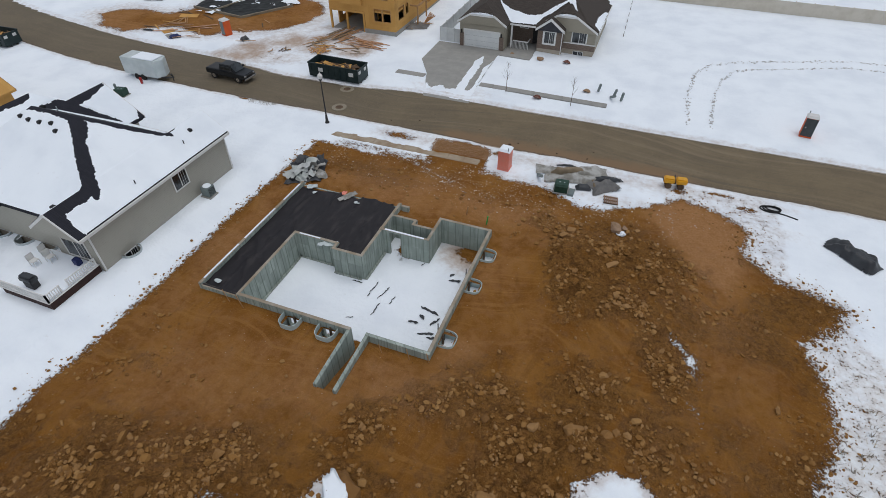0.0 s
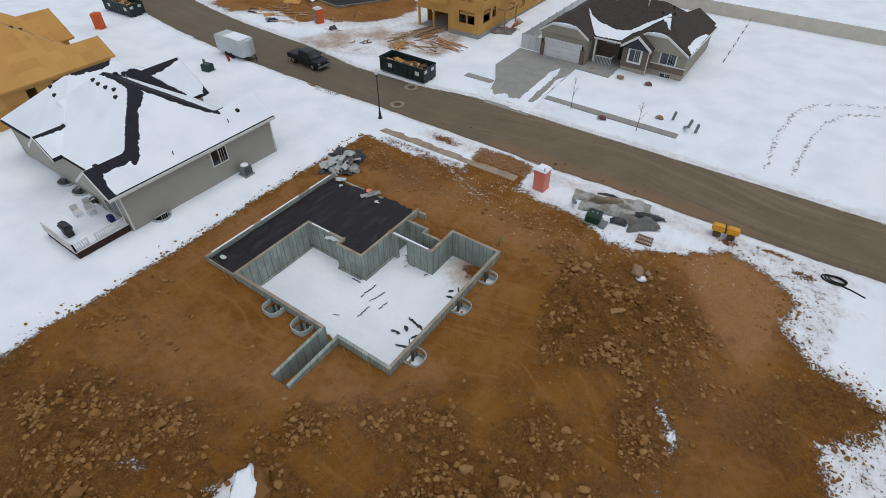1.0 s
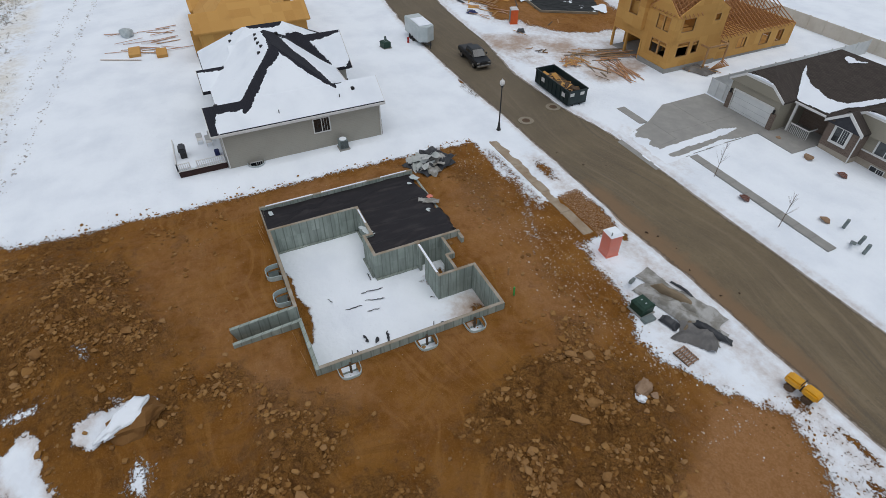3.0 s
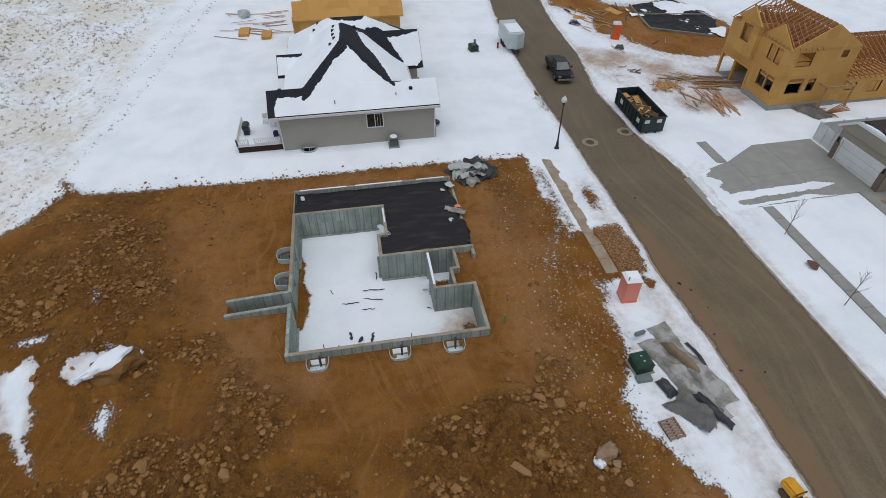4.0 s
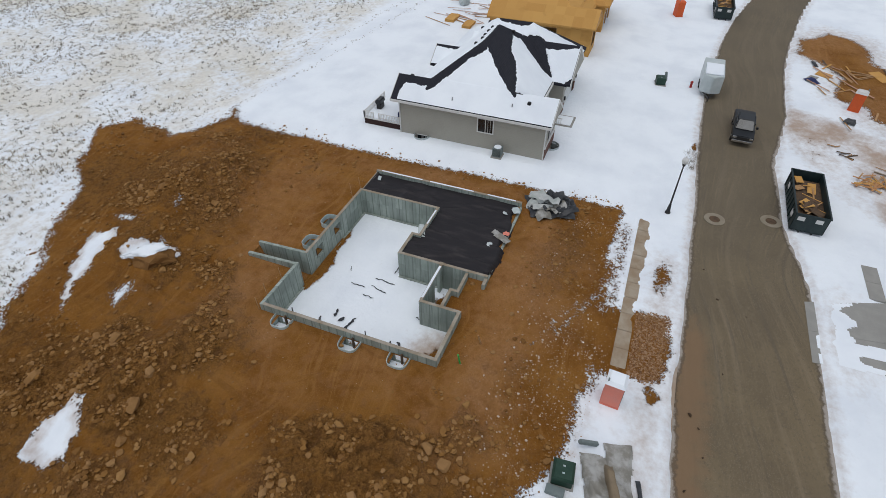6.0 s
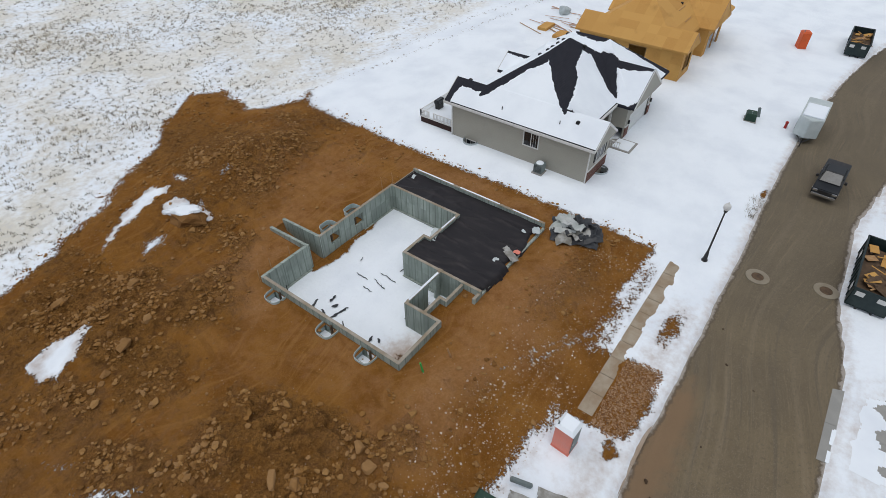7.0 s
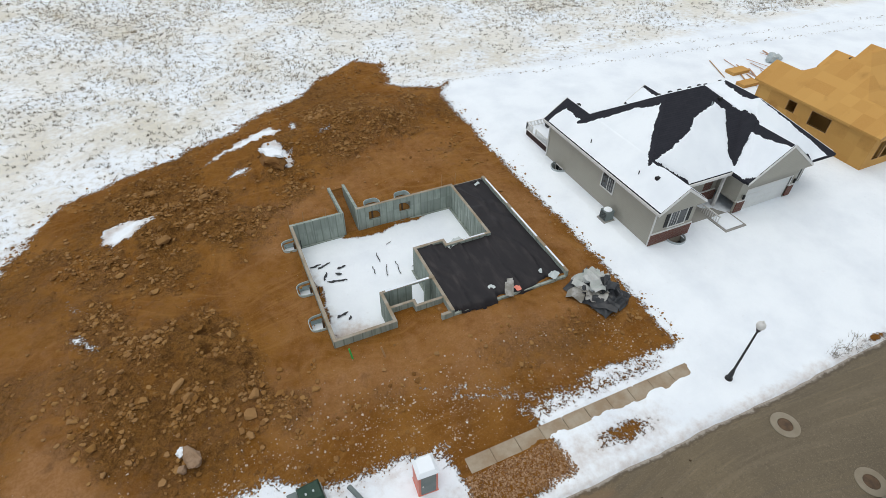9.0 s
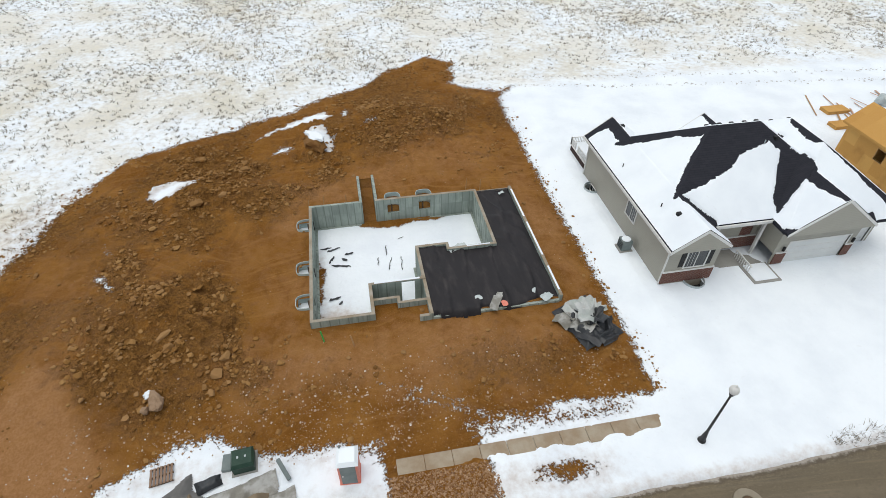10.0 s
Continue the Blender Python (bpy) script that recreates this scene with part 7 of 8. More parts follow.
# ---- pickup ----
def pickup(x, y, turn):
    root = thing("pickup_truck", (0, 0, 0), "dark graphite crew-cab pickup truck on the street", "truck")
    bm = bmesh.new()
    prof = [(-2.85, 0.55), (2.75, 0.5), (2.85, 0.75), (2.75, 1.02), (1.45, 1.12), (-2.85, 1.15)]
    solid(bm, [(u, -0.95, z) for u, z in prof], [(u, 0.95, z) for u, z in prof])
    bmesh.ops.bevel(bm, geom=list(bm.edges), offset=0.07, segments=2, affect="EDGES")
    part("body", bm, car_paint, root)
    bm = bmesh.new()
    solid(bm, [(-0.95, -0.88, 1.1), (1.55, -0.88, 1.1), (1.55, 0.88, 1.1), (-0.95, 0.88, 1.1)], [(-0.75, -0.70, 1.82), (0.75, -0.70, 1.82), (0.75, 0.70, 1.82), (-0.75, 0.70, 1.82)])
    bmesh.ops.bevel(bm, geom=list(bm.edges), offset=0.06, segments=2, affect="EDGES")
    part("cab", bm, car_paint, root)
    part("windscreen", (lambda b: (faces(b, [(1.53, -0.76, 1.18), (1.53, 0.76, 1.18), (0.82, 0.64, 1.78), (0.82, -0.64, 1.78), (1.49, -0.76, 1.15), (1.49, 0.76, 1.15), (0.78, 0.64, 1.75), (0.78, -0.64, 1.75)], [(0, 1, 2, 3), (7, 6, 5, 4), (0, 4, 5, 1), (1, 5, 6, 2), (2, 6, 7, 3), (3, 7, 4, 0)]), b)[-1])(bmesh.new()), glass, root)
    part("rear_window", boxed(-0.92, -0.84, -0.6, 0.6, 1.3, 1.7), glass, root)
    for s_ in (-1, 1):
        for u0, u1 in ((-0.7, 0.15), (0.22, 1.05)):
            part("side_window", boxed(u0, u1, s_ * 0.80 - 0.03, s_ * 0.80 + 0.03, 1.25, 1.68), glass, root)
        part("mirror", boxed(1.0, 1.2, s_ * 1.08 - 0.1, s_ * 1.08 + 0.1, 1.2, 1.42, 0.03), black_steel, root)
        part("headlight", boxed(2.72, 2.86, s_ * 0.72 - 0.18, s_ * 0.72 + 0.18, 0.8, 0.98, 0.03), chrome, root)
        for u in (-1.75, 1.75):
            bm = bmesh.new()
            rod(bm, (u, s_ * 0.72, 0.4), (u, s_ * 0.97, 0.4), 0.40, None, 20)
            w = part("wheel", bm, rubber, root)
            bm = bmesh.new()
            rod(bm, (u, s_ * 0.96, 0.4), (u, s_ * 0.985, 0.4), 0.24, None, 14)
            part("rim", bm, chrome, w)
    part("bed_floor", boxed(-2.7, -1.05, -0.78, 0.78, 1.155, 1.17), black_steel, root, "dark open bed")
    part("grille", boxed(2.8, 2.88, -0.5, 0.5, 0.72, 0.98, 0.02), black_steel, root)
    part("bumper", boxed(2.75, 2.95, -0.92, 0.92, 0.45, 0.68, 0.04), chrome, root)
    root.matrix_basis = pose(x, y, -0.10, 0, 0, turn)
    for c in root.children:
        c.matrix_parent_inverse = Matrix.Identity(4)


pickup(-45.4, 47.9, -3)


# ---- yellow trench roller ----
def roller(x, y, turn):
    root = thing("trench_roller", (0, 0, 0), "yellow articulated trench roller with padded drums on the verge", "roller")
    for u in (-0.62, 0.62):
        bm = bmesh.new()
        box(bm, u - 0.56, u + 0.56, -0.42, 0.42, 0.55, 1.15, 0.12)
        h = part("hood", bm, yellow, root)
        part("grille", boxed(u + math.copysign(0.55, u) - 0.02, u + math.copysign(0.55, u) + 0.02, -0.25, 0.25, 0.7, 1.0), black_steel, h)
        for s_ in (-1, 1):
            bm = bmesh.new()
            rod(bm, (u, s_ * 0.10, 0.30), (u, s_ * 0.48, 0.30), 0.28, None, 18)
            for i in range(9):
                for k in (0.18, 0.38):
                    a = 2 * math.pi * (i + (k > 0.3) * 0.5) / 9
                    tilted(bm, 0.09, 0.12, 0.09, Matrix.Translation((u + 0.31 * math.cos(a), s_ * k, 0.30 + 0.31 * math.sin(a))) @ Matrix.Rotation(-a, 4, "Y"))
            part("drum", bm, lumber_dark, root, "muddy padfoot drum")
    part("joint", boxed(-0.12, 0.12, -0.2, 0.2, 0.45, 0.85, 0.03), black_steel, root)
    bm = bmesh.new()
    rod(bm, (-0.1, -0.35, 1.1), (-0.1, -0.35, 1.3), 0.03)
    rod(bm, (-0.1, 0.35, 1.1), (-0.1, 0.35, 1.3), 0.03)
    rod(bm, (-0.1, -0.35, 1.3), (-0.1, 0.35, 1.3), 0.03)
    part("lifting_bar", bm, black_steel, root)
    root.matrix_basis = pose(x, y, max(0.0, height_at(x, y)) - 0.02, 0, 0, turn) @ Matrix.Scale(0.82, 4)
    for c in root.children:
        c.matrix_parent_inverse = Matrix.Identity(4)


roller(4.55, 42.9, 8)


# ---- utility boxes ----
def pad_box(x, y, turn, size, label):
    root = thing("utility_box", (0, 0, 0), label, "utility box", "green utility boxes")
    w, d, h = size
    part("pad", boxed(-w * 0.6, w * 0.6, -d * 0.6, d * 0.6, 0.0, 0.08), slab_concrete, root)
    part("cabinet", boxed(-w / 2, w / 2, -d / 2, d / 2, 0.08, h * 0.8, 0.02), box_green, root)
    bm = bmesh.new()
    solid(bm, [(-w * 0.53, -d * 0.53, h * 0.8), (w * 0.53, -d * 0.53, h * 0.8), (w * 0.53, d * 0.53, h * 0.8), (-w * 0.53, d * 0.53, h * 0.8)], [(-w * 0.45, -d * 0.4, h), (w * 0.45, -d * 0.4, h), (w * 0.45, d * 0.4, h), (-w * 0.45, d * 0.4, h)])
    l = part("lid", bm, box_green, root)
    for k in (-0.2, 0.15):
        part("label_bar", boxed(w * k, w * k + 0.09, -d * 0.06, d * 0.06, h + 0.001, h + 0.006), galvanised, l)
    root.matrix_basis = pose(x, y, max(0.0, height_at(x, y)) - 0.03, 0, 0, turn)
    for c in root.children:
        c.matrix_parent_inverse = Matrix.Identity(4)


pad_box(-4.4, 39.0, 5, (1.1, 1.05, 0.85), "dark green transformer box on the snowy verge")
pad_box(-53.6, 39.4, 10, (1.1, 1.0, 0.85), "dark green transformer box in deep snow")
for x, y, lean in ((-6.5, 39.9, 62), (-54.8, 39.9, 12), (-4.4, 59.1, 20), (-2.6, 58.4, 25), (-2.7, 57.6, 60), (-1.75, 57.7, 14)):
    bm = bmesh.new()
    tilted(bm, 0.22, 0.25, 1.25, Matrix.Translation((x, y, 0.45)) @ pose(0, 0, 0, lean, 0, 30))
    bmesh.ops.bevel(bm, geom=list(bm.edges), offset=0.03, segments=2, affect="EDGES")
    solo("utility_pedestal", bm, grey_plastic, "leaning grey-green cable pedestal in the snow", "pedestal", "cable pedestals")
solo("junction_tray", boxed(-3.75, -3.25, 38.35, 39.3, 0.0, 0.22, 0.03), grey_plastic, "flat grey-green box in the snow", "box")
hy = thing("fire_hydrant", (-54.0, 42.7, 0), "small red fire hydrant in the snow", "hydrant")
bm = bmesh.new()
rod(bm, (-54.0, 42.7, 0), (-54.0, 42.7, 0.6), 0.14, 0.12, 12)
part("barrel", bm, red_cap, hy)
bm = bmesh.new()
bmesh.ops.create_uvsphere(bm, u_segments=12, v_segments=8, radius=0.16, matrix=Matrix.Translation((-54.0, 42.7, 0.62)))
part("bonnet", bm, red_cap, hy)
bm = bmesh.new()
rod(bm, (-54.22, 42.7, 0.42), (-53.78, 42.7, 0.42), 0.07, None, 10)
part("nozzles", bm, red_cap, hy)


# ---- pallets, boards, stakes ----
def pallet(x, y, turn, label):
    root = thing("pallet", (0, 0, 0), label, "pallet")
    for i in range(7):
        u = -0.52 + i * 0.173
        part("deck_board", boxed(u - 0.055, u + 0.055, -0.5, 0.5, 0.11, 0.135), pallet_wood, root)
    for w in (-0.45, 0.0, 0.45):
        part("stringer", boxed(-0.6, 0.6, w - 0.025, w + 0.025, 0.0, 0.11), lumber_dark, root)
    root.matrix_basis = pose(x, y, height_at(x, y) + 0.02, 0, 4, turn)
    for c in root.children:
        c.matrix_parent_inverse = Matrix.Identity(4)


pallet(-0.2, 38.9, 8, "weathered brown wooden pallet lying at the verge")


def boards(x0, x1, y0, y1, n, seed, mats, lengths, base=0.02, turns=(-40, 40), label="", group=""):
    r = random.Random(seed)
    for i in range(n):
        x, y, L = r.uniform(x0, x1), r.uniform(y0, y1), r.uniform(*lengths)
        bm = bmesh.new()
        w = r.choice((0.09, 0.12, 0.14, 0.19))
        tilted(bm, L, w, 0.04, pose(x, y, max(0.0, height_at(x, y)) + base + r.uniform(0.03, 0.16), r.uniform(-4, 4), r.uniform(-2.0, 2.0), r.uniform(*turns)))
        solo("loose_board", bm, r.choice(mats), label, "board", group)


tarp_jobs = []
boards(-41.2, -38.4, 62.6, 66.4, 30, 11, (lumber_pale, lumber_red, truss_lumber, tarp_tan), (2.0, 4.4), 0.06, (64, 84), "loose sawn board lying on trampled snow by the frame house", "boards by the frame house")
boards(-36.6, -33.4, 61.2, 63.3, 20, 17, (lumber_red, truss_lumber, lumber_red), (2.8, 4.6), 0.04, (-22, 8), "loose sawn board lying on trampled snow by the frame house", "boards by the frame house")
boards(-42.6, -40.6, 59.4, 62.4, 10, 18, (tarp_tan, lumber_pale), (1.6, 3.2), 0.03, (40, 66), "loose sawn board lying on trampled snow by the frame house", "boards by the frame house")
boards(-40.8, -38.4, 57.2, 59.8, 24, 12, (lumber_pale, osb, truss_lumber), (0.8, 2.2), 0.1, (-90, 90), "short timber offcut in a heap on the snow", "boards by the frame house")
boards(-40.5, -34.0, 58.6, 61.6, 9, 19, (lumber_pale, tarp_tan), (1.0, 3.4), 0.02, (-50, 40), "loose sawn board lying on trampled snow by the frame house", "boards by the frame house")
boards(-45.6, -43.6, 55.6, 57.4, 9, 20, (lumber_dark, lumber_pale), (0.5, 1.5), 0.03, (-90, 90), "short timber offcut in a heap on the snow", "boards by the frame house")
boards(-66.5, -58.0, 55.5, 61.5, 16, 13, (lumber_pale, lumber_red, lumber_dark), (1.0, 3.6), 0.03, (-20, 60), "loose board lying at the edge of the soil plot", "boards by the plot")
boards(-71.5, -61.5, 8.0, 15.0, 20, 14, (lumber_pale, lumber_red, lumber_red), (2.0, 5.0), 0.03, (55, 110), "long board lying in the snowy yard", "boards in the yard")
for x, y, w, d in ((-63.2, 10.4, 2.6, 1.3), (-61.6, 13.4, 2.4, 1.2)):
    st = thing("board_stack", (x, y, 0), "low stack of strand board sheets in snow", "board stack")
    for i in range(5):
        part("board", boxed(x - w / 2, x + w / 2, y - d / 2 + 0.02 * (i % 2), y + d / 2, 0.02 + 0.07 * i, 0.085 + 0.07 * i), osb, st)
    raised(st, height_at(x, y))
boards(-67, -50, 57.5, 65.0, 12, 15, (lumber_pale, osb, lumber_dark), (1.2, 3.4), 0.02, (-60, 30), "weathered board lying on the muddy plot", "boards by the plot")
for x, y, a, w, d, mat, lab in ((-64.6, 63.0, 25, 2.6, 1.3, osb, "strand board sheet lying flat on mud"), (-63.0, 57.0, 60, 1.6, 1.2, osb, "strand board offcut lying in trampled snow"), (-61.5, 55.6, -30, 1.4, 0.9, tarp_grey, "grey panel lying in the snow")):
    bm = bmesh.new()
    tilted(bm, w, d, 0.05, pose(x, y, height_at(x, y) + 0.07, 3, 2, a))
    solo("board_sheet", bm, mat, lab, "board")
roof_frame = thing("roof_truss", (-64.1, 60.7, 0.1), "small pale timber truss frame lying on mud", "truss")
for p, q in (((-65.2, 59.6), (-63.0, 60.4)), ((-63.0, 60.4), (-64.6, 62.2)), ((-64.6, 62.2), (-65.2, 59.6)), ((-64.1, 60.0), (-64.6, 62.2))):
    bm = bmesh.new()
    beam(bm, (*p, height_at(*p) + 0.1), (*q, height_at(*q) + 0.1), 0.12, 0.1)
    part("chord", bm, lumber_pale, roof_frame)
for x, y, sx_, sy_, h, a, k, mat, lab in ((-75.2, 67.7, 1.5, 1.0, 1.1, 20, 81, tarp_black, "black plastic heap in the snow"), (-60.6, 55.6, 0.8, 0.5, 0.7, 40, 83, blue_cloth, "dark blue tarp bundle in the snow"), (-66.0, 56.3, 0.8, 0.3, 0.4, 10, 85, tarp_black, "black plastic scrap on snow"), (-51.0, 58.0, 0.5, 0.4, 0.5, 70, 87, tarp_black, "black plastic scrap on snow")):
    tarp_jobs.append((x, y, sx_, sy_, h, a, k, mat, lab))
boards(-33.6, -30.0, 69.4, 73.0, 12, 16, (lumber_pale, truss_lumber), (1.0, 2.4), 0.1, (0, 140), "short lumber piled beside the frame house", "boards by the frame house")
# open pit with a lumber frame, its dark inside shown by an added dark sheet
tarp_jobs.append((-31.6, 71.0, 1.8, 1.3, 0.5, 20, 89, tarp_dark, "dark sheet standing for an open pit by the frame house"))
wrap = bmesh.new()
bmesh.ops.create_icosphere(wrap, subdivisions=3, radius=1.0, matrix=pose(-69.8, 9.8, 1.0) @ Matrix.Diagonal((1.0, 0.8, 0.6, 1)))
for v in wrap.verts:
    v.co += Vector((noise.noise(v.co * 1.7), noise.noise(v.co * 1.7 + Vector((9, 0, 0))), noise.noise(v.co * 1.7 + Vector((0, 9, 0))))) * 0.35
solo("wrapped_bundle", wrap, galvanised, "crumpled silver wrapped bundle in the snow", "bundle")
for x, y, lean, mat, lab in ((-10.6, 32.4, 12, lumber_pale, "pale wooden survey stake in bare soil"), (-8.75, 31.75, 8, paint_green, "green marker stake in bare soil")):
    bm = bmesh.new()
    tilted(bm, 0.09, 0.09, 1.0, Matrix.Translation((x, y, height_at(x, y) + 0.42)) @ pose(0, 0, 0, lean, lean / 2, 20))
    solo("survey_stake", bm, mat, lab, "stake", "survey stakes")
for x, y, h in ((-21.2, 17.6, 0.9), (-22.4, 17.75, 0.8), (-9.2, 17.7, 0.7), (-8.0, 17.9, 0.6), (-11.0, 17.6, 0.5)):
    bm = bmesh.new()
    tilted(bm, 0.05, 0.03, h + 0.6, Matrix.Translation((x, y, 0.55 + h / 2)) @ pose(0, 0, 0, 6, -5, 10))
    solo("form_stake", bm, lumber_pale, "thin wooden stake beside the concrete wall", "stake", "form stakes")
# bits lying on the basement snow
STRIPS = [(-9.6, 21.2, 1.1, 20), (-9.4, 22.4, 0.9, 60), (-10.1, 23.2, 1.5, -12), (-10.8, 21.9, 0.7, 10), (-9.0, 21.0, 0.9, 5), (-10.4, 22.5, 0.5, -25), (-13.75, 22.0, 1.2, 88), (-13.9, 23.6, 1.4, 75), (-14.8, 23.7, 1.6, 86), (-13.0, 23.2, 0.9, 84), (-9.5, 26.6, 0.9, 15), (-9.9, 27.1, 0.4, 60), (-15.1, 20.7, 0.5, 30), (-12.4, 27.4, 0.35, 70), (-16.2, 24.0, 0.8, 0)]
for i, (x, y, L, a) in enumerate(STRIPS):
    bm = bmesh.new()
    n = max(3, int(L / 0.15))
    r = random.Random(i)
    pts = [(-L / 2 + L * k / n, r.uniform(-0.05, 0.05), r.uniform(*((0.015, 0.045) if x < -12 else (0.04, 0.13))) * (0.4 if k in (0, n) else 1)) for k in range(n + 1)]
    m = pose(x, y, FLOOR + 0.045, 0, 0, a)
    solid(bm, [m @ Vector((u, c - w, 0)) for u, c, w in pts] + [m @ Vector((u, c + w, 0)) for u, c, w in pts[::-1]], [m @ Vector((u, c - w, 0.025)) for u, c, w in pts] + [m @ Vector((u, c + w, 0.025)) for u, c, w in pts[::-1]])
    solo("plastic_scrap", bm, tarp_black, "torn dark plastic strip lying on basement snow", "scrap", "scraps in the basement")
for y in (25.7, 20.4):
    bm = bmesh.new()
    tilted(bm, 0.06, 0.04, 0.9, Matrix.Translation((-8.35, y, 0.75)))
    solo("wall_tie", bm, black_steel, "dark steel strap on the foundation wall", "strap", "steel straps")


# ---- crumpled tarps ----
def tarp(name, x, y, sx, sy, h, turn, seed, mat, label, folds=1.0, step=0.12):
    gx, gy = np.meshgrid(np.arange(-sx, sx + step, step), np.arange(-sy, sy + step, step))
    n1, n2 = lumps(gx + seed, gy, 0.45, seed, 3), lumps(gx, gy + seed, 0.9, seed + 5, 3)
    wu, wv = gx + 1.2 * n2, gy + 1.2 * n1
    crease = sum(a * (1 - np.abs(2.6 * lumps(wu, wv, f * folds, seed + k, 2))) for k, f, a in ((11, 0.6, 0.5), (12, 1.1, 0.32), (13, 2.1, 0.18)))
    e = 1 - np.maximum(np.abs(gx / sx), np.abs(gy / sy)) + 0.55 * n1 + 0.5 * n2
    c, s_ = math.cos(radians(turn)), math.sin(radians(turn))
    px_, py_ = gx + 0.35 * lumps(gx, gy, 0.8, seed + 21, 2), gy + 0.35 * lumps(gx, gy, 0.8, seed + 31, 2)
    wx, wy = x + c * px_ - s_ * py_, y + s_ * px_ + c * py_
    base = ground_height(wx, wy)[0]
    z = np.maximum(base, 0.0) + 0.03 + h * np.clip(e * 2.2, 0.05, 1) * (0.2 + 0.62 * np.clip(crease, 0, 1) + 0.5 * n1 + 0.25 * n2)
    ob = sheet(name, wx, wy, z, (e > 0)[:-1, :-1], {}, mat)
    return tagged(ob, label, "tarp")


tarp("tarp", -4.1, 42.05, 3.1, 0.72, 0.62, 14, 3, tarp_grey, "long grey insulating blanket spread on snow", 1.0, 0.07)
tarp("tarp", -3.0, 41.2, 3.3, 0.80, 0.66, 15, 7, tarp_grey, "long grey insulating blanket spread on snow", 1.0, 0.07)
tarp("tarp", -3.9, 41.65, 2.2, 0.26, 0.85, 18, 5, tarp_tan, "brown muddy fold between two blankets", 1.0, 0.06)
tarp("tarp", -4.6, 42.75, 1.2, 0.16, 0.30, 8, 6, tarp_black, "narrow strip of dark plastic on snow", 1.2, 0.05)
tarp("tarp", -1.2, 40.7, 1.3, 1.05, 0.70, 35, 9, tarp_dark, "bunched dark grey tarp lying over the blanket", 0.8, 0.06)
tarp("tarp", -0.9, 41.5, 1.35, 0.30, 0.75, 28, 15, tarp_black, "folded black plastic lying on the blanket", 1.2, 0.05)
tarp("tarp", -2.0, 40.6, 0.7, 0.14, 0.50, 120, 16, tarp_tan, "brown muddy hem of the bunched tarp", 1.2, 0.05)
tarp("tarp", -2.7, 39.9, 0.7, 0.35, 0.45, 20, 17, tarp_black, "scrap of dark plastic on snow", 1.4, 0.05)
tarp("tarp", 17.3, 38.2, 1.9, 0.8, 0.9, -40, 19, tarp_black, "heaped black plastic sheet lying in open snow", 1.2, 0.08)
tarp("tarp", -26.0, 33.2, 1.6, 1.8, 0.9, 20, 23, tarp_black, "black plastic sheet crumpled under a heap of blankets on soil", 1.2, 0.07)


for x, y, sx_, sy_, h, a, k, mat, lab in tarp_jobs:
    tarp("tarp", x, y, sx_, sy_, h, a, k, mat, lab, 1.2, 0.09)


def flap(x, y, z, size, tip, turn, seed, mat, label):
    """A stiff folded sheet with an uneven outline, leaning in a heap."""
    n = 30
    u, w = np.meshgrid(np.linspace(-1, 1, n), np.linspace(-1, 1, n))
    r = random.Random(seed)
    a0 = r.uniform(0, 3.1)
    along_ = u * math.cos(a0) + w * math.sin(a0)
    h = 0.30 * np.abs(((along_ * 1.1 + r.random()) % 1.0) - 0.5) * 2 + 0.45 * lumps(u + seed, w, 0.9, seed, 3) - 0.25 * np.maximum(0, np.hypot(u, w) - 0.5)
    e = 1.0 - np.maximum(np.abs(u), np.abs(w)) + 0.8 * lumps(u, w + seed, 1.1, seed + 3, 2)
    m = pose(x, y, z, tip, tip * 0.4, turn)
    co = np.stack([u * size, w * size * 0.75, h * size], -1).reshape(-1, 3)
    co = (np.array(m.to_3x3()) @ co.T).T + np.array((x, y, z))
    low = ground_height(co[:, 0], co[:, 1])[0] + 0.02
    co[:, 2] = np.maximum(co[:, 2], low)
    g3 = co.reshape(n, n, 3)
    ob = sheet("blanket", g3[..., 0], g3[..., 1], g3[..., 2], (e > 0.02)[:-1, :-1], {}, mat)
    return tagged(ob, label, "blanket", "blankets in the heap")


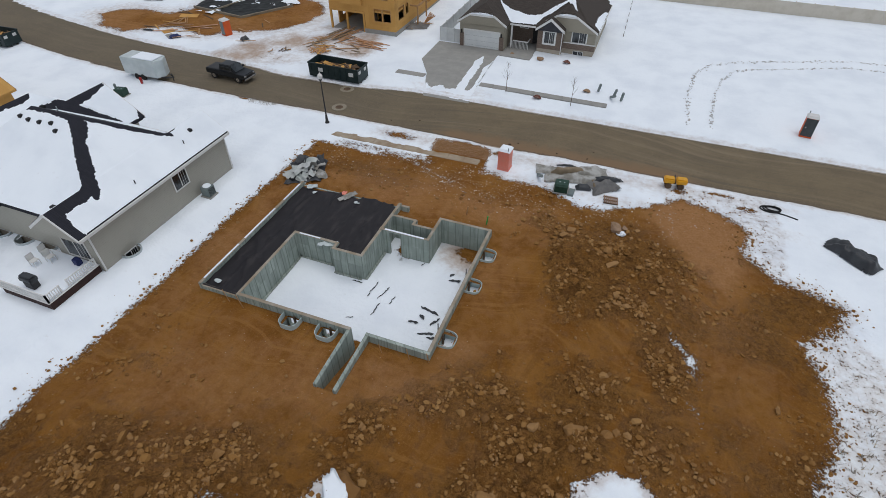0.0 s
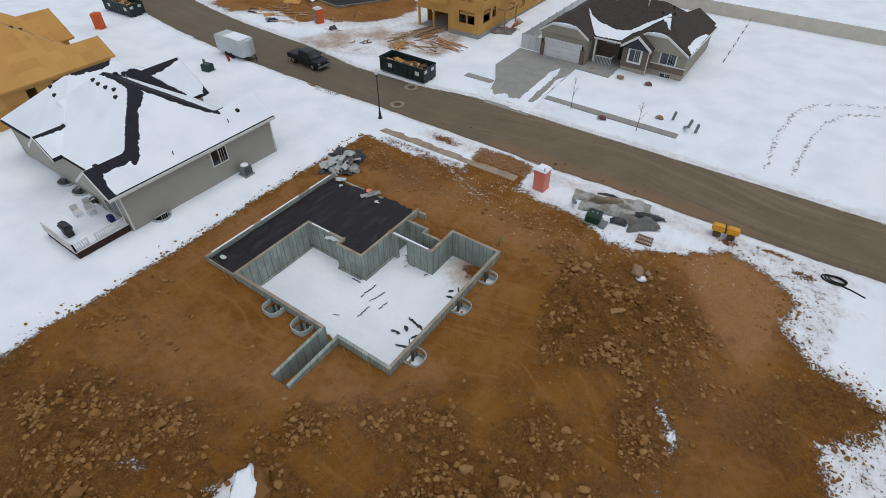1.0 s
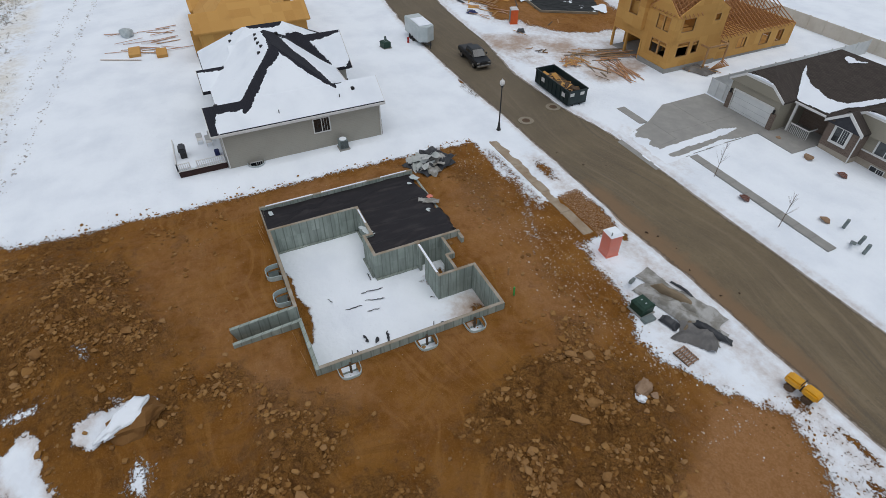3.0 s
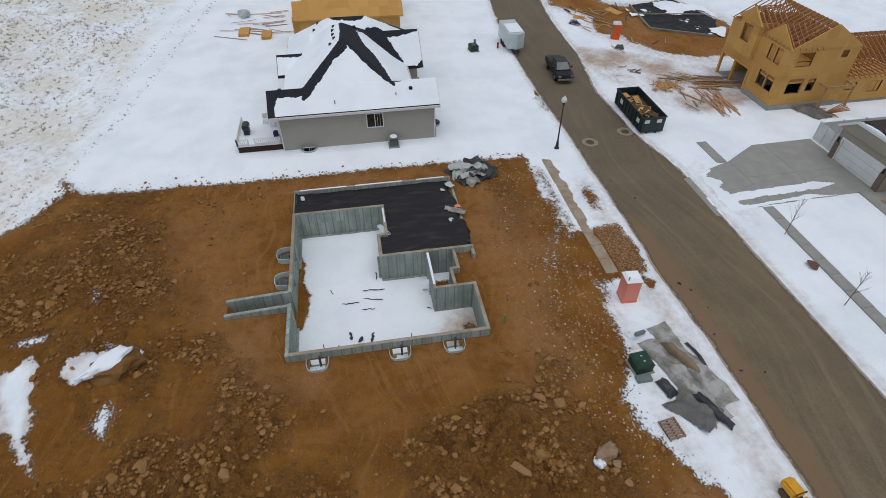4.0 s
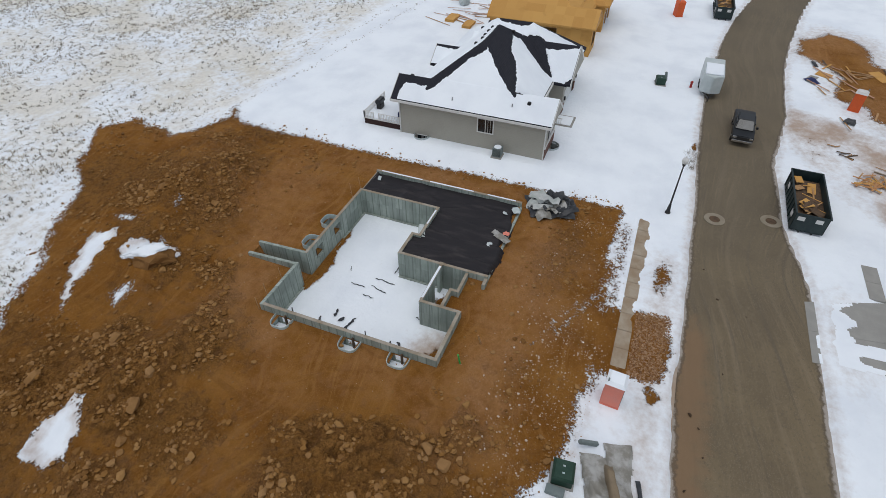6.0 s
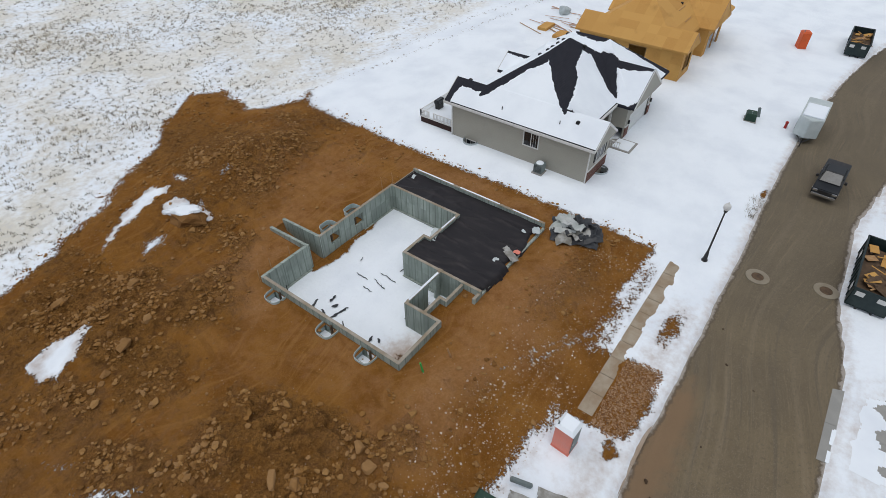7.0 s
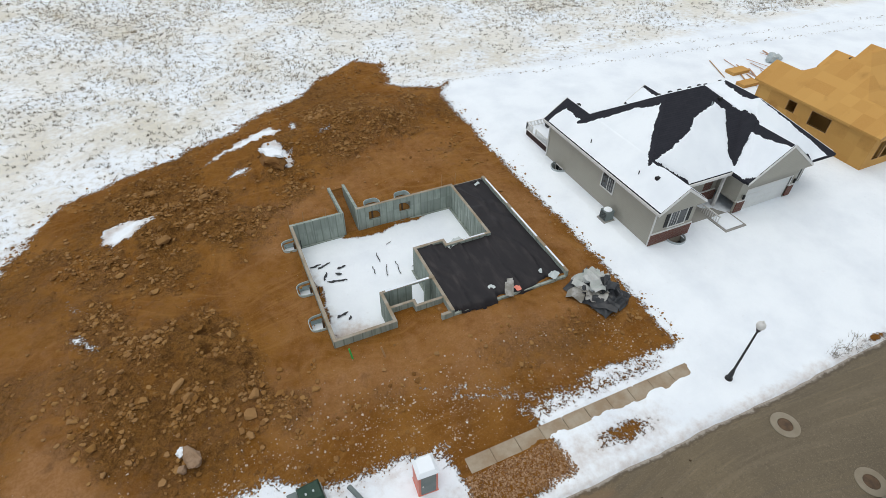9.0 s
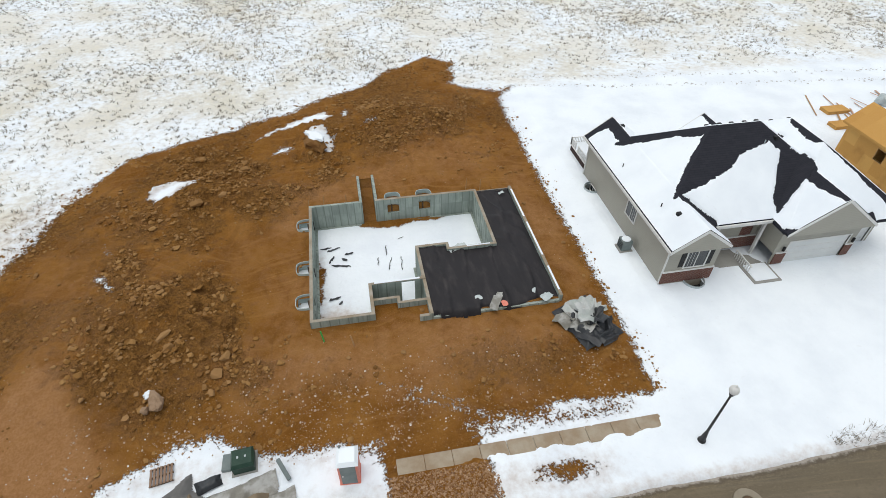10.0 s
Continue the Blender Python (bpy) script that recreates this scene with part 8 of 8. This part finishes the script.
r_ = random.Random(77)
for i in range(15):
    a, d = i * 2.4, 0.30 + 1.25 * (i / 15) ** 0.7
    x, y = -26.0 + 1.0 * d * math.cos(a), 33.2 + 1.25 * d * math.sin(a)
    mat, tint = ((tarp_pale, "pale grey"), (tarp_black, "black"), (tarp_pale, "pale grey"), (tarp_grey, "grey"), (tarp_black, "black"))[i % 5]
    flap(x, y, height_at(x, y) + 0.30 + 0.55 * max(0, 1.4 - d), r_.uniform(0.5, 0.9), r_.uniform(-40, 40), r_.uniform(0, 360), 200 + i, mat, tint + " stiff concrete blanket crumpled in a heap on soil")
for x, y, a, L, W, mat in ((-23.9, 30.9, 30, 0.9, 0.6, trailer_white), (-20.4, 30.7, 60, 1.7, 0.6, tarp_grey), (-18.9, 24.9, 25, 1.5, 0.5, trailer_white), (-19.3, 30.2, 10, 0.5, 0.4, trailer_white), (-23.2, 30.2, 70, 0.4, 0.25, trailer_white), (-24.0, 18.8, 10, 0.5, 0.3, trailer_white), (-20.9, 31.0, 10, 0.4, 0.5, coral)):
    n = 10
    u, w = np.meshgrid(np.linspace(-L / 2, L / 2, n), np.linspace(-W / 2, W / 2, n))
    c, s_ = math.cos(radians(a)), math.sin(radians(a))
    gx, gy = x + c * u - s_ * w, y + s_ * u + c * w
    gz = 0.80 + 0.22 * np.abs(lumps(u + x, w + y, 2.2, 61, 3)) * 2
    ob = sheet("sheet_scrap", gx, gy, gz, ((np.abs(u / L) + np.abs(w / W)) < 0.8 + 0.2 * lumps(u, w, 3, 5, 2))[:-1, :-1], {}, mat)
    tagged(ob, "torn pale plastic scrap lying on the black sheet", "scrap", "scraps on the black sheet")
hose = bpy.data.curves.new("hose", "CURVE")
hose.dimensions, hose.bevel_depth = "3D", 0.05
for k in range(3):
    sp = hose.splines.new("POLY")
    sp.points.add(31)
    for i in range(32):
        a = 2 * math.pi * i / 31
        sp.points[i].co = (12.1 + (0.75 - 0.09 * k) * math.cos(a) + 0.1 * k, 42.3 + (0.42 - 0.05 * k) * math.sin(a), 0.1 + 0.06 * k, 1)
sp = hose.splines.new("POLY")
sp.points.add(2)
for i, p in enumerate(((12.5, 42.0, 0.09), (13.2, 41.9, 0.08), (14.1, 41.6, 0.08))):
    sp.points[i].co = (*p, 1)
hose.materials.append(rubber)
tagged(new("hose_coil", hose), "coiled black hose lying on the snowy verge", "hose")


# ---- bare saplings ----
def sapling(x, y, h, seed):
    root = thing("sapling", (x, y, 0), "thin leafless young tree in the snow", "tree", "street saplings")
    r = random.Random(seed)
    bm = bmesh.new()
    rod(bm, (x, y, -0.1), (x + 0.05, y, h), 0.035, 0.008, 6)
    t = part("trunk", bm, lumber_dark, root)
    bm = bmesh.new()
    for i in range(14):
        z = h * r.uniform(0.35, 0.95)
        a, L = r.uniform(0, 6.28), (h - z) * 0.35 + 0.3
        rod(bm, (x + 0.05 * z / h, y, z), (x + L * 0.6 * math.cos(a), y + L * 0.6 * math.sin(a), z + L), 0.012, 0.004, 4)
    part("branches", bm, lumber_dark, root)


sapling(-14.1, 55.5, 3.4, 1)
sapling(-6.7, 54.7, 3.2, 2)


fence_line = thing("silt_fence", (-4.3, 85, 0), "low broken black silt fence half buried in snow", "fence")
for k in range(0, 12, 2):
    bm = bmesh.new()
    beam(bm, (-4.0 - 0.05 * k, 77.2 + 1.4 * k, 0.08), (-4.05 - 0.05 * k, 78.8 + 1.4 * k, 0.10), 0.03, 0.16)
    part("fabric", bm, tarp_black, fence_line)
for k in range(7):
    part("stake", boxed(-4.0 - 0.1 * k - 0.03, -4.0 - 0.1 * k + 0.03, 77.2 + 2.8 * k - 0.03, 77.2 + 2.8 * k + 0.03, -0.1, 0.45), lumber_dark, fence_line)


# ---- rocks ----
def hull(seed, n=16, flat=1.0):
    """An angular stone: the hull of random points."""
    r = random.Random(seed)
    bm = bmesh.new()
    for i in range(n):
        d = Vector((r.gauss(0, 1), r.gauss(0, 1), r.gauss(0, 1))).normalized()
        bm.verts.new(d * r.uniform(0.75, 1.1))
    out = bmesh.ops.convex_hull(bm, input=bm.verts)
    bmesh.ops.delete(bm, geom=[g for g in out["geom_interior"] if isinstance(g, bmesh.types.BMVert)], context="VERTS")
    return bm


def rock(x, y, sx, sy, sz, seed, mat, label, sink=0.3, turn=0, tip=0):
    bm = hull(seed)
    bmesh.ops.bevel(bm, geom=list(bm.edges), offset=0.05, segments=1, affect="EDGES")
    bmesh.ops.transform(bm, matrix=pose(x, y, height_at(x, y) + sz * (1 - 2 * sink), tip, tip / 2, turn) @ Matrix.Diagonal((sx, sy, sz, 1)), verts=bm.verts)
    return solo("boulder", bm, mat, label, "rock", "boulders on the lot")


def weathered(m, seed, rough):
    """A lumpy stone body from a hull, with its faces broken up."""
    bm = hull(seed, 26)
    bmesh.ops.subdivide_edges(bm, edges=bm.edges, cuts=3, use_grid_fill=True)
    for v in bm.verts:
        v.co += v.co.normalized() * rough * (noise.noise(v.co * 1.6 + Vector((seed, 0, 0))) + 0.5 * noise.noise(v.co * 4.0))
    bmesh.ops.transform(bm, matrix=m, verts=bm.verts)
    return bm


ledge = thing("boulder", (-8.7, 8.2, 0.6), "long soil-coloured slab boulder capped with snow", "rock", "boulders on the lot")
part("stone", weathered(pose(-8.45, 8.45, height_at(-8.5, 8.4) + 0.20, 6, -4, 128) @ Matrix.Diagonal((1.85, 1.0, 0.80, 1)), 4, 0.25), rock_mat, ledge)
part("snow_cap", weathered(pose(-8.60, 8.15, height_at(-8.5, 8.4) + 0.80, 4, -4, 128) @ Matrix.Diagonal((1.55, 0.62, 0.26, 1)), 8, 0.4), snow, ledge, "cap of old snow", True)
pale_one = thing("boulder", (0.75, 34.6, 0.4), "pale tan boulder with crusted snow at one end", "rock", "boulders on the lot")
part("stone", weathered(pose(0.75, 34.6, height_at(0.75, 34.6) + 0.18, 6, 4, 115) @ Matrix.Diagonal((0.85, 0.50, 0.42, 1)), 14, 0.2), rock_pale, pale_one)
part("snow_crust", weathered(pose(1.15, 34.1, height_at(0.75, 34.6) + 0.22, 6, 4, 115) @ Matrix.Diagonal((0.32, 0.36, 0.22, 1)), 18, 0.4), snow, pale_one, "crust of old snow", True)
rock(1.3, 35.0, 0.28, 0.3, 0.22, 3, rock_pale, "small white-streaked rock on soil")
for x, y, sx, sy, turn in ((-2.4, 11.3, 0.52, 0.4, 10), (-1.3, 13.8, 0.36, 0.28, 70), (-1.1, 15.6, 0.46, 0.34, 40), (1.0, 16.2, 0.66, 0.5, 25), (1.0, 30.0, 0.62, 0.3, 50), (2.3, 25.9, 0.36, 0.22, 0), (2.9, 27.1, 0.34, 0.26, 80),
                           (0.5, 31.2, 0.5, 0.4, 30), (4.9, 28.6, 0.34, 0.24, 15), (4.2, 29.2, 0.36, 0.3, 60), (1.6, 9.2, 0.6, 0.4, 0), (-15.0, 4.0, 0.55, 0.4, 20), (-15.6, 8.4, 0.6, 0.34, 75), (2.6, 16.9, 0.4, 0.3, 0)):
    rock(x, y, sx, sy, 0.5 * sy + 0.08, int(100 * sx + 10 * abs(x)), rock_mat, "large flat soil-crusted rock half sunk in the dug earth", 0.38, turn, 6)
r_ = random.Random(5)
for i in range(210):
    x0, y0, rx, ry, k0 = r_.choice(RUBBLE)
    k = r_.uniform(0.11, 0.26) if i % 7 else r_.uniform(0.28, 0.42)
    x, y = r_.gauss(x0, 0.95 * rx), r_.gauss(y0, 0.95 * ry)
    if distance(np.array([x]), np.array([y]), GARAGE)[0] > -0.6 or distance(np.array([x]), np.array([y]), BASEMENT)[0] > -1.2:
        continue
    rock(x, y, k, k * r_.uniform(0.6, 1.1), k * r_.uniform(0.45, 0.75), i + 10, r_.choice((rock_mat, clod_mat, clod_mat)), "angular soil-crusted rock half sunk in the dug earth", 0.33, r_.uniform(0, 180), r_.uniform(-15, 15))
for x, y, k in ((-10.5, 55.1, 0.55), (-5.7, 58.6, 0.5), (-12.6, 65.6, 0.6), (-9.4, 65.8, 0.55), (-16.4, 66.2, 0.35)):
    rock(x, y, k, k * 0.8, k * 0.5, int(10 * k), red_brick if k == 0.55 else rock_pale, "tan landscaping boulder in the snow", 0.2)

for i, (x, y, k) in enumerate(((-10.6, 44.9, 0.16), (-9.9, 45.4, 0.10), (-3.2, 45.0, 0.14), (-2.8, 46.3, 0.10), (-14.2, 46.6, 0.09), (-20.6, 46.2, 0.12), (-19.6, 48.0, 0.08), (-8.2, 45.7, 0.08), (-6.0, 44.9, 0.11), (-23.4, 45.2, 0.09))):
    bm = hull(400 + i, 14)
    bmesh.ops.transform(bm, matrix=pose(x, y, -0.10, 0, 0, 40 * i) @ Matrix.Diagonal((k, 0.8 * k, 0.5 * k, 1)), verts=bm.verts)
    solo("mud_clod", bm, mud_dark, "dark wet mud clod dropped on the asphalt", "mud clod", "mud clods on the street")


# ---- scattered stuff ----
ICO = bmesh.new()
bmesh.ops.create_icosphere(ICO, subdivisions=1, radius=1.0)
ICO.verts.ensure_lookup_table()
ICO_V = np.array([v.co[:] for v in ICO.verts])
ICO_F = np.array([[v.index for v in f.verts] for f in ICO.faces])
ICO.free()


def scatter(name, x, y, size, mat, label, category, seed, flat=0.6, sink=0.25, jitter=0.35):
    r = np.random.RandomState(seed)
    n = len(x)
    z = ground_height(x, y)[0]
    a = r.rand(n) * 6.28
    base = ICO_V[None] * (1 + jitter * (r.rand(n, len(ICO_V), 1) - 0.5) * 2)
    base = base * np.stack([size * r.uniform(0.7, 1.3, n), size * r.uniform(0.7, 1.3, n), size * flat * r.uniform(0.7, 1.3, n)], 1)[:, None]
    c, s_ = np.cos(a)[:, None], np.sin(a)[:, None]
    vx = base[..., 0] * c - base[..., 1] * s_ + x[:, None]
    vy = base[..., 0] * s_ + base[..., 1] * c + y[:, None]
    vz = base[..., 2] + (z + size * flat * (1 - 2 * sink))[:, None]
    co = np.stack([vx, vy, vz], -1).reshape(-1, 3)
    f = (ICO_F[None] + (np.arange(n) * len(ICO_V))[:, None, None]).reshape(-1, 3)
    me = bpy.data.meshes.new(name)
    me.from_pydata(co.tolist(), [], f.tolist())
    me.materials.append(mat)
    return tagged(new(name, me), label, category, kind="stuff")


def spots(n, x0, x1, y0, y1, seed, chance):
    r = np.random.RandomState(seed)
    x, y = r.uniform(x0, x1, n * 14), r.uniform(y0, y1, n * 14)
    ok = r.rand(n * 14) < chance(x, y)
    return x[ok][:n], y[ok][:n]


def clear(x, y):
    ok = distance(x, y, BASEMENT) < -0.3
    for d in DRIFTS:
        ok &= distance(x, y, d) < 0.15
    return ok & (distance(x, y, GARAGE) < -0.2) & ~((np.abs(x + 12.8) < 1) & (y > 13.8) & (y < 18.3))


def lot_rough(x, y):
    lot = distance(x, y, LOT)
    clump = 0.75 * np.clip(1.4 * heaps(x, y, RUBBLE) - 0.18, 0.01, 1) * np.clip(0.25 + 5 * lumps(x, y, 0.8, 105, 3), 0.04, 1)
    far_ = np.clip((np.hypot((x + 15) / 11.5, (y - 23) / 9.5) - 1.0) / 0.4, 0.05, 1)
    stray = 0.16 * far_ * np.clip(lumps(x, y, 0.6, 101, 3) * 5 - 0.2, 0.03, 1)
    return np.where(lot > 0.3, np.maximum(clump, stray), 0) * (distance(x, y, PALE) < 0.3) * clear(x, y)


x, y = spots(16000, -30, 16, -12, 39, 1, lot_rough)
scatter("soil_clods", x, y, 0.025 + 0.15 * np.random.RandomState(2).rand(len(x)) ** 3.6, clod_mat, "broken brown soil clods over the dug lot", "soil", 3)
x, y = spots(2600, -30, 16, -12, 39, 4, lot_rough)
scatter("soil_stones", x, y, 0.05 + 0.16 * np.random.RandomState(5).rand(len(x)) ** 3, rock_mat, "brown stones in the dug lot", "stones", 6)
verge = lambda x, y: np.clip(np.exp(-((y - 37.2) / 2.4) ** 2) * (0.25 + np.clip(lumps(x, y, 0.4, 7, 3) * 4, 0, 1)), 0, 1) * (distance(x, y, LOT) > -0.8)
x, y = spots(1900, -26, 5, 31, 41, 8, verge)
scatter("verge_pebbles", x, y, 0.016 + 0.060 * np.random.RandomState(9).rand(len(x)) ** 4, pebble_pale, "pale pebbles along the lot's street side", "stones", 10)
x, y = spots(140, -28, 14, 33, 41, 11, lambda x, y: np.exp(-((y - 38.4) / 1.3) ** 2) * (distance(x, y, LOT) > -0.5))
scatter("snow_lumps", x, y, 0.012 + 0.045 * np.random.RandomState(12).rand(len(x)) ** 4, snow, "scattered small lumps of snow", "snow", 13)
x, y = spots(3200, -17.6, -11.4, 41.2, 43.9, 14, lambda x, y: np.clip(distance(x, y, [(-17.2, 41.2), (-12, 41.2), (-12, 43.3), (-17.2, 43.3)]) * 2.5 + 0.5 + 3 * lumps(x, y, 0.9, 161, 2), 0, 1))
scatter("rust_gravel", x, y, 0.022 + 0.045 * np.random.RandomState(15).rand(len(x)) ** 2, gravel_mat, "heap of rust-brown gravel between sidewalk and kerb", "gravel", 16)
edge = lambda x, y: np.exp(-((distance(x, y, LOT) + 0.1) / 0.7) ** 2) * (0.15 + 0.85 * (lumps(x, y, 0.5, 17, 2) > 0.05))
x, y = spots(2600, -32, 17, -13, 39, 18, edge)
scatter("edge_clods", x, y, 0.03 + 0.10 * np.random.RandomState(19).rand(len(x)) ** 3, clod_mat, "soil clods scattered on the snow edge", "soil", 20)
x, y = spots(900, 4, 18, 10, 44, 21, lambda x, y: np.clip(0.5 - np.abs(distance(x, y, LOT)) / 4, 0, 1))
scatter("verge_clods", x, y, 0.025 + 0.07 * np.random.RandomState(22).rand(len(x)) ** 2.5, clod_mat, "soil clods in trampled snow", "soil", 23)


def tufts(name, x, y, h, mat, label, seed, blades=6, spread=0.16, width=0.018):
    r = np.random.RandomState(seed)
    n = len(x)
    z = ground_height(x, y)[0]
    a = r.rand(n, blades) * 6.28
    lean = r.uniform(0.3, 1.1, (n, blades)) * h[:, None]
    ln = h[:, None] * r.uniform(0.5, 1.0, (n, blades))
    bx, by = x[:, None] + spread * r.randn(n, blades), y[:, None] + spread * r.randn(n, blades)
    px, py = -np.sin(a) * width, np.cos(a) * width
    tipx, tipy = bx + np.cos(a) * lean, by + np.sin(a) * lean
    zz = np.repeat(z[:, None], blades, 1)
    co = np.stack([np.stack([bx - px, by - py, zz - 0.03], -1), np.stack([bx + px, by + py, zz - 0.03], -1), np.stack([tipx, tipy, zz + ln], -1)], 2).reshape(-1, 3)
    f = np.arange(n * blades * 3).reshape(-1, 3)
    me = bpy.data.meshes.new(name)
    me.from_pydata(co.tolist(), [], f.tolist())
    me.materials.append(mat)
    return tagged(new(name, me), label, "grass", kind="stuff")


def field_chance(x, y):
    out = np.clip((-distance(x, y, LOT) - 0.2) / 0.8, 0, 1)
    wild = np.maximum(np.clip((-2.0 - y) / 3, 0, 1), np.clip((x - 12.5) / 4, 0, 1) * np.clip((26 - y) / 10, 0, 1))
    wild = np.maximum(wild, np.clip((0.72 * x + 8.5 - y) / 1.5, 0, 1) * np.clip((26 - y) / 8, 0, 1))
    lane = 1 - 0.75 * np.exp(-((y + 5.0 + 0.02 * x) / 1.6) ** 2)
    return out * wild * lane * np.clip(0.55 + 2.0 * lumps(x, y, 0.09, 111, 4), 0.25, 1)


x, y = spots(19000, -112, 44, -78, 26, 31, field_chance)
tufts("dry_grass", x, y, np.random.RandomState(32).uniform(0.12, 0.34, len(x)), grey_grass, "grey dry weeds poking through field snow", 33, 7, 0.09, 0.036)
x, y = spots(4500, -112, 44, -78, 26, 34, lambda x, y: field_chance(x, y) * np.clip(4 * lumps(x, y, 0.05, 121, 3) + 0.25, 0.02, 1))
tufts("straw_grass", x, y, np.random.RandomState(35).uniform(0.15, 0.5, len(x)), dry_grass, "straw-coloured dry grass in field snow", 36, 9, 0.20, 0.022)
x, y = spots(30, -40.0, -36.5, 43.0, 44.0, 37, lambda x, y: np.ones_like(x))
tufts("verge_weeds", x, y, np.random.RandomState(38).uniform(0.1, 0.4, len(x)), grey_grass, "dark dead weeds on the snowy verge", 39, 7, 0.12, 0.02)


def along(points, step, spread, seed):
    r = np.random.RandomState(seed)
    out = []
    for (ax_, ay_), (bx_, by_) in zip(points, points[1:]):
        n = max(1, int(math.hypot(bx_ - ax_, by_ - ay_) / step))
        for k in range(n):
            if r.rand() < 0.75:
                f = (k + r.rand()) / n
                out.append((ax_ + f * (bx_ - ax_) + spread * r.randn(), ay_ + f * (by_ - ay_) + spread * r.randn()))
    return np.array(out)


ruts = [along(p, 0.10, 0.14, 50 + i) for i, p in enumerate((((5.2, 55.0), (4.9, 61.0), (5.5, 68.2), (7.2, 71.4), (9.9, 73.1), (22.8, 78.3), (40, 80)), ((7.4, 55.0), (7.5, 61.0), (8.3, 66.8), (9.4, 69.6), (11.1, 71.2), (22.5, 76.1), (40, 77.6))))]
ruts = np.concatenate(ruts)
# grey lumps paint the shaded ruts; the ground itself has no groove here
scatter("wheel_ruts", ruts[:, 0], ruts[:, 1], 0.03 + 0.10 * np.random.RandomState(61).rand(len(ruts)) ** 2, rut_shade, "snow lumps greyed for the shade and dark grass in two wheel ruts", "snow ruts", 62, 0.5, 0.1)

lane = [along(p, 0.16, 0.30, 70 + i) for i, p in enumerate((((-24.5, -4.4), (-31.0, -4.4), (-45.3, -2.2), (-62.6, -0.3), (-78.2, 1.6), (-112, 6)), ((-26.5, -2.6), (-30.6, -2.2), (-44.8, 0.6), (-62.1, 2.6), (-77.7, 4.6), (-112, 9))))]
lane = np.concatenate(lane)
scatter("field_ruts", lane[:, 0], lane[:, 1], 0.03 + 0.10 * np.random.RandomState(71).rand(len(lane)) ** 2, rut_shade, "snow lumps greyed for the shade in the ruts of a field lane", "snow ruts", 72, 0.45, 0.2)
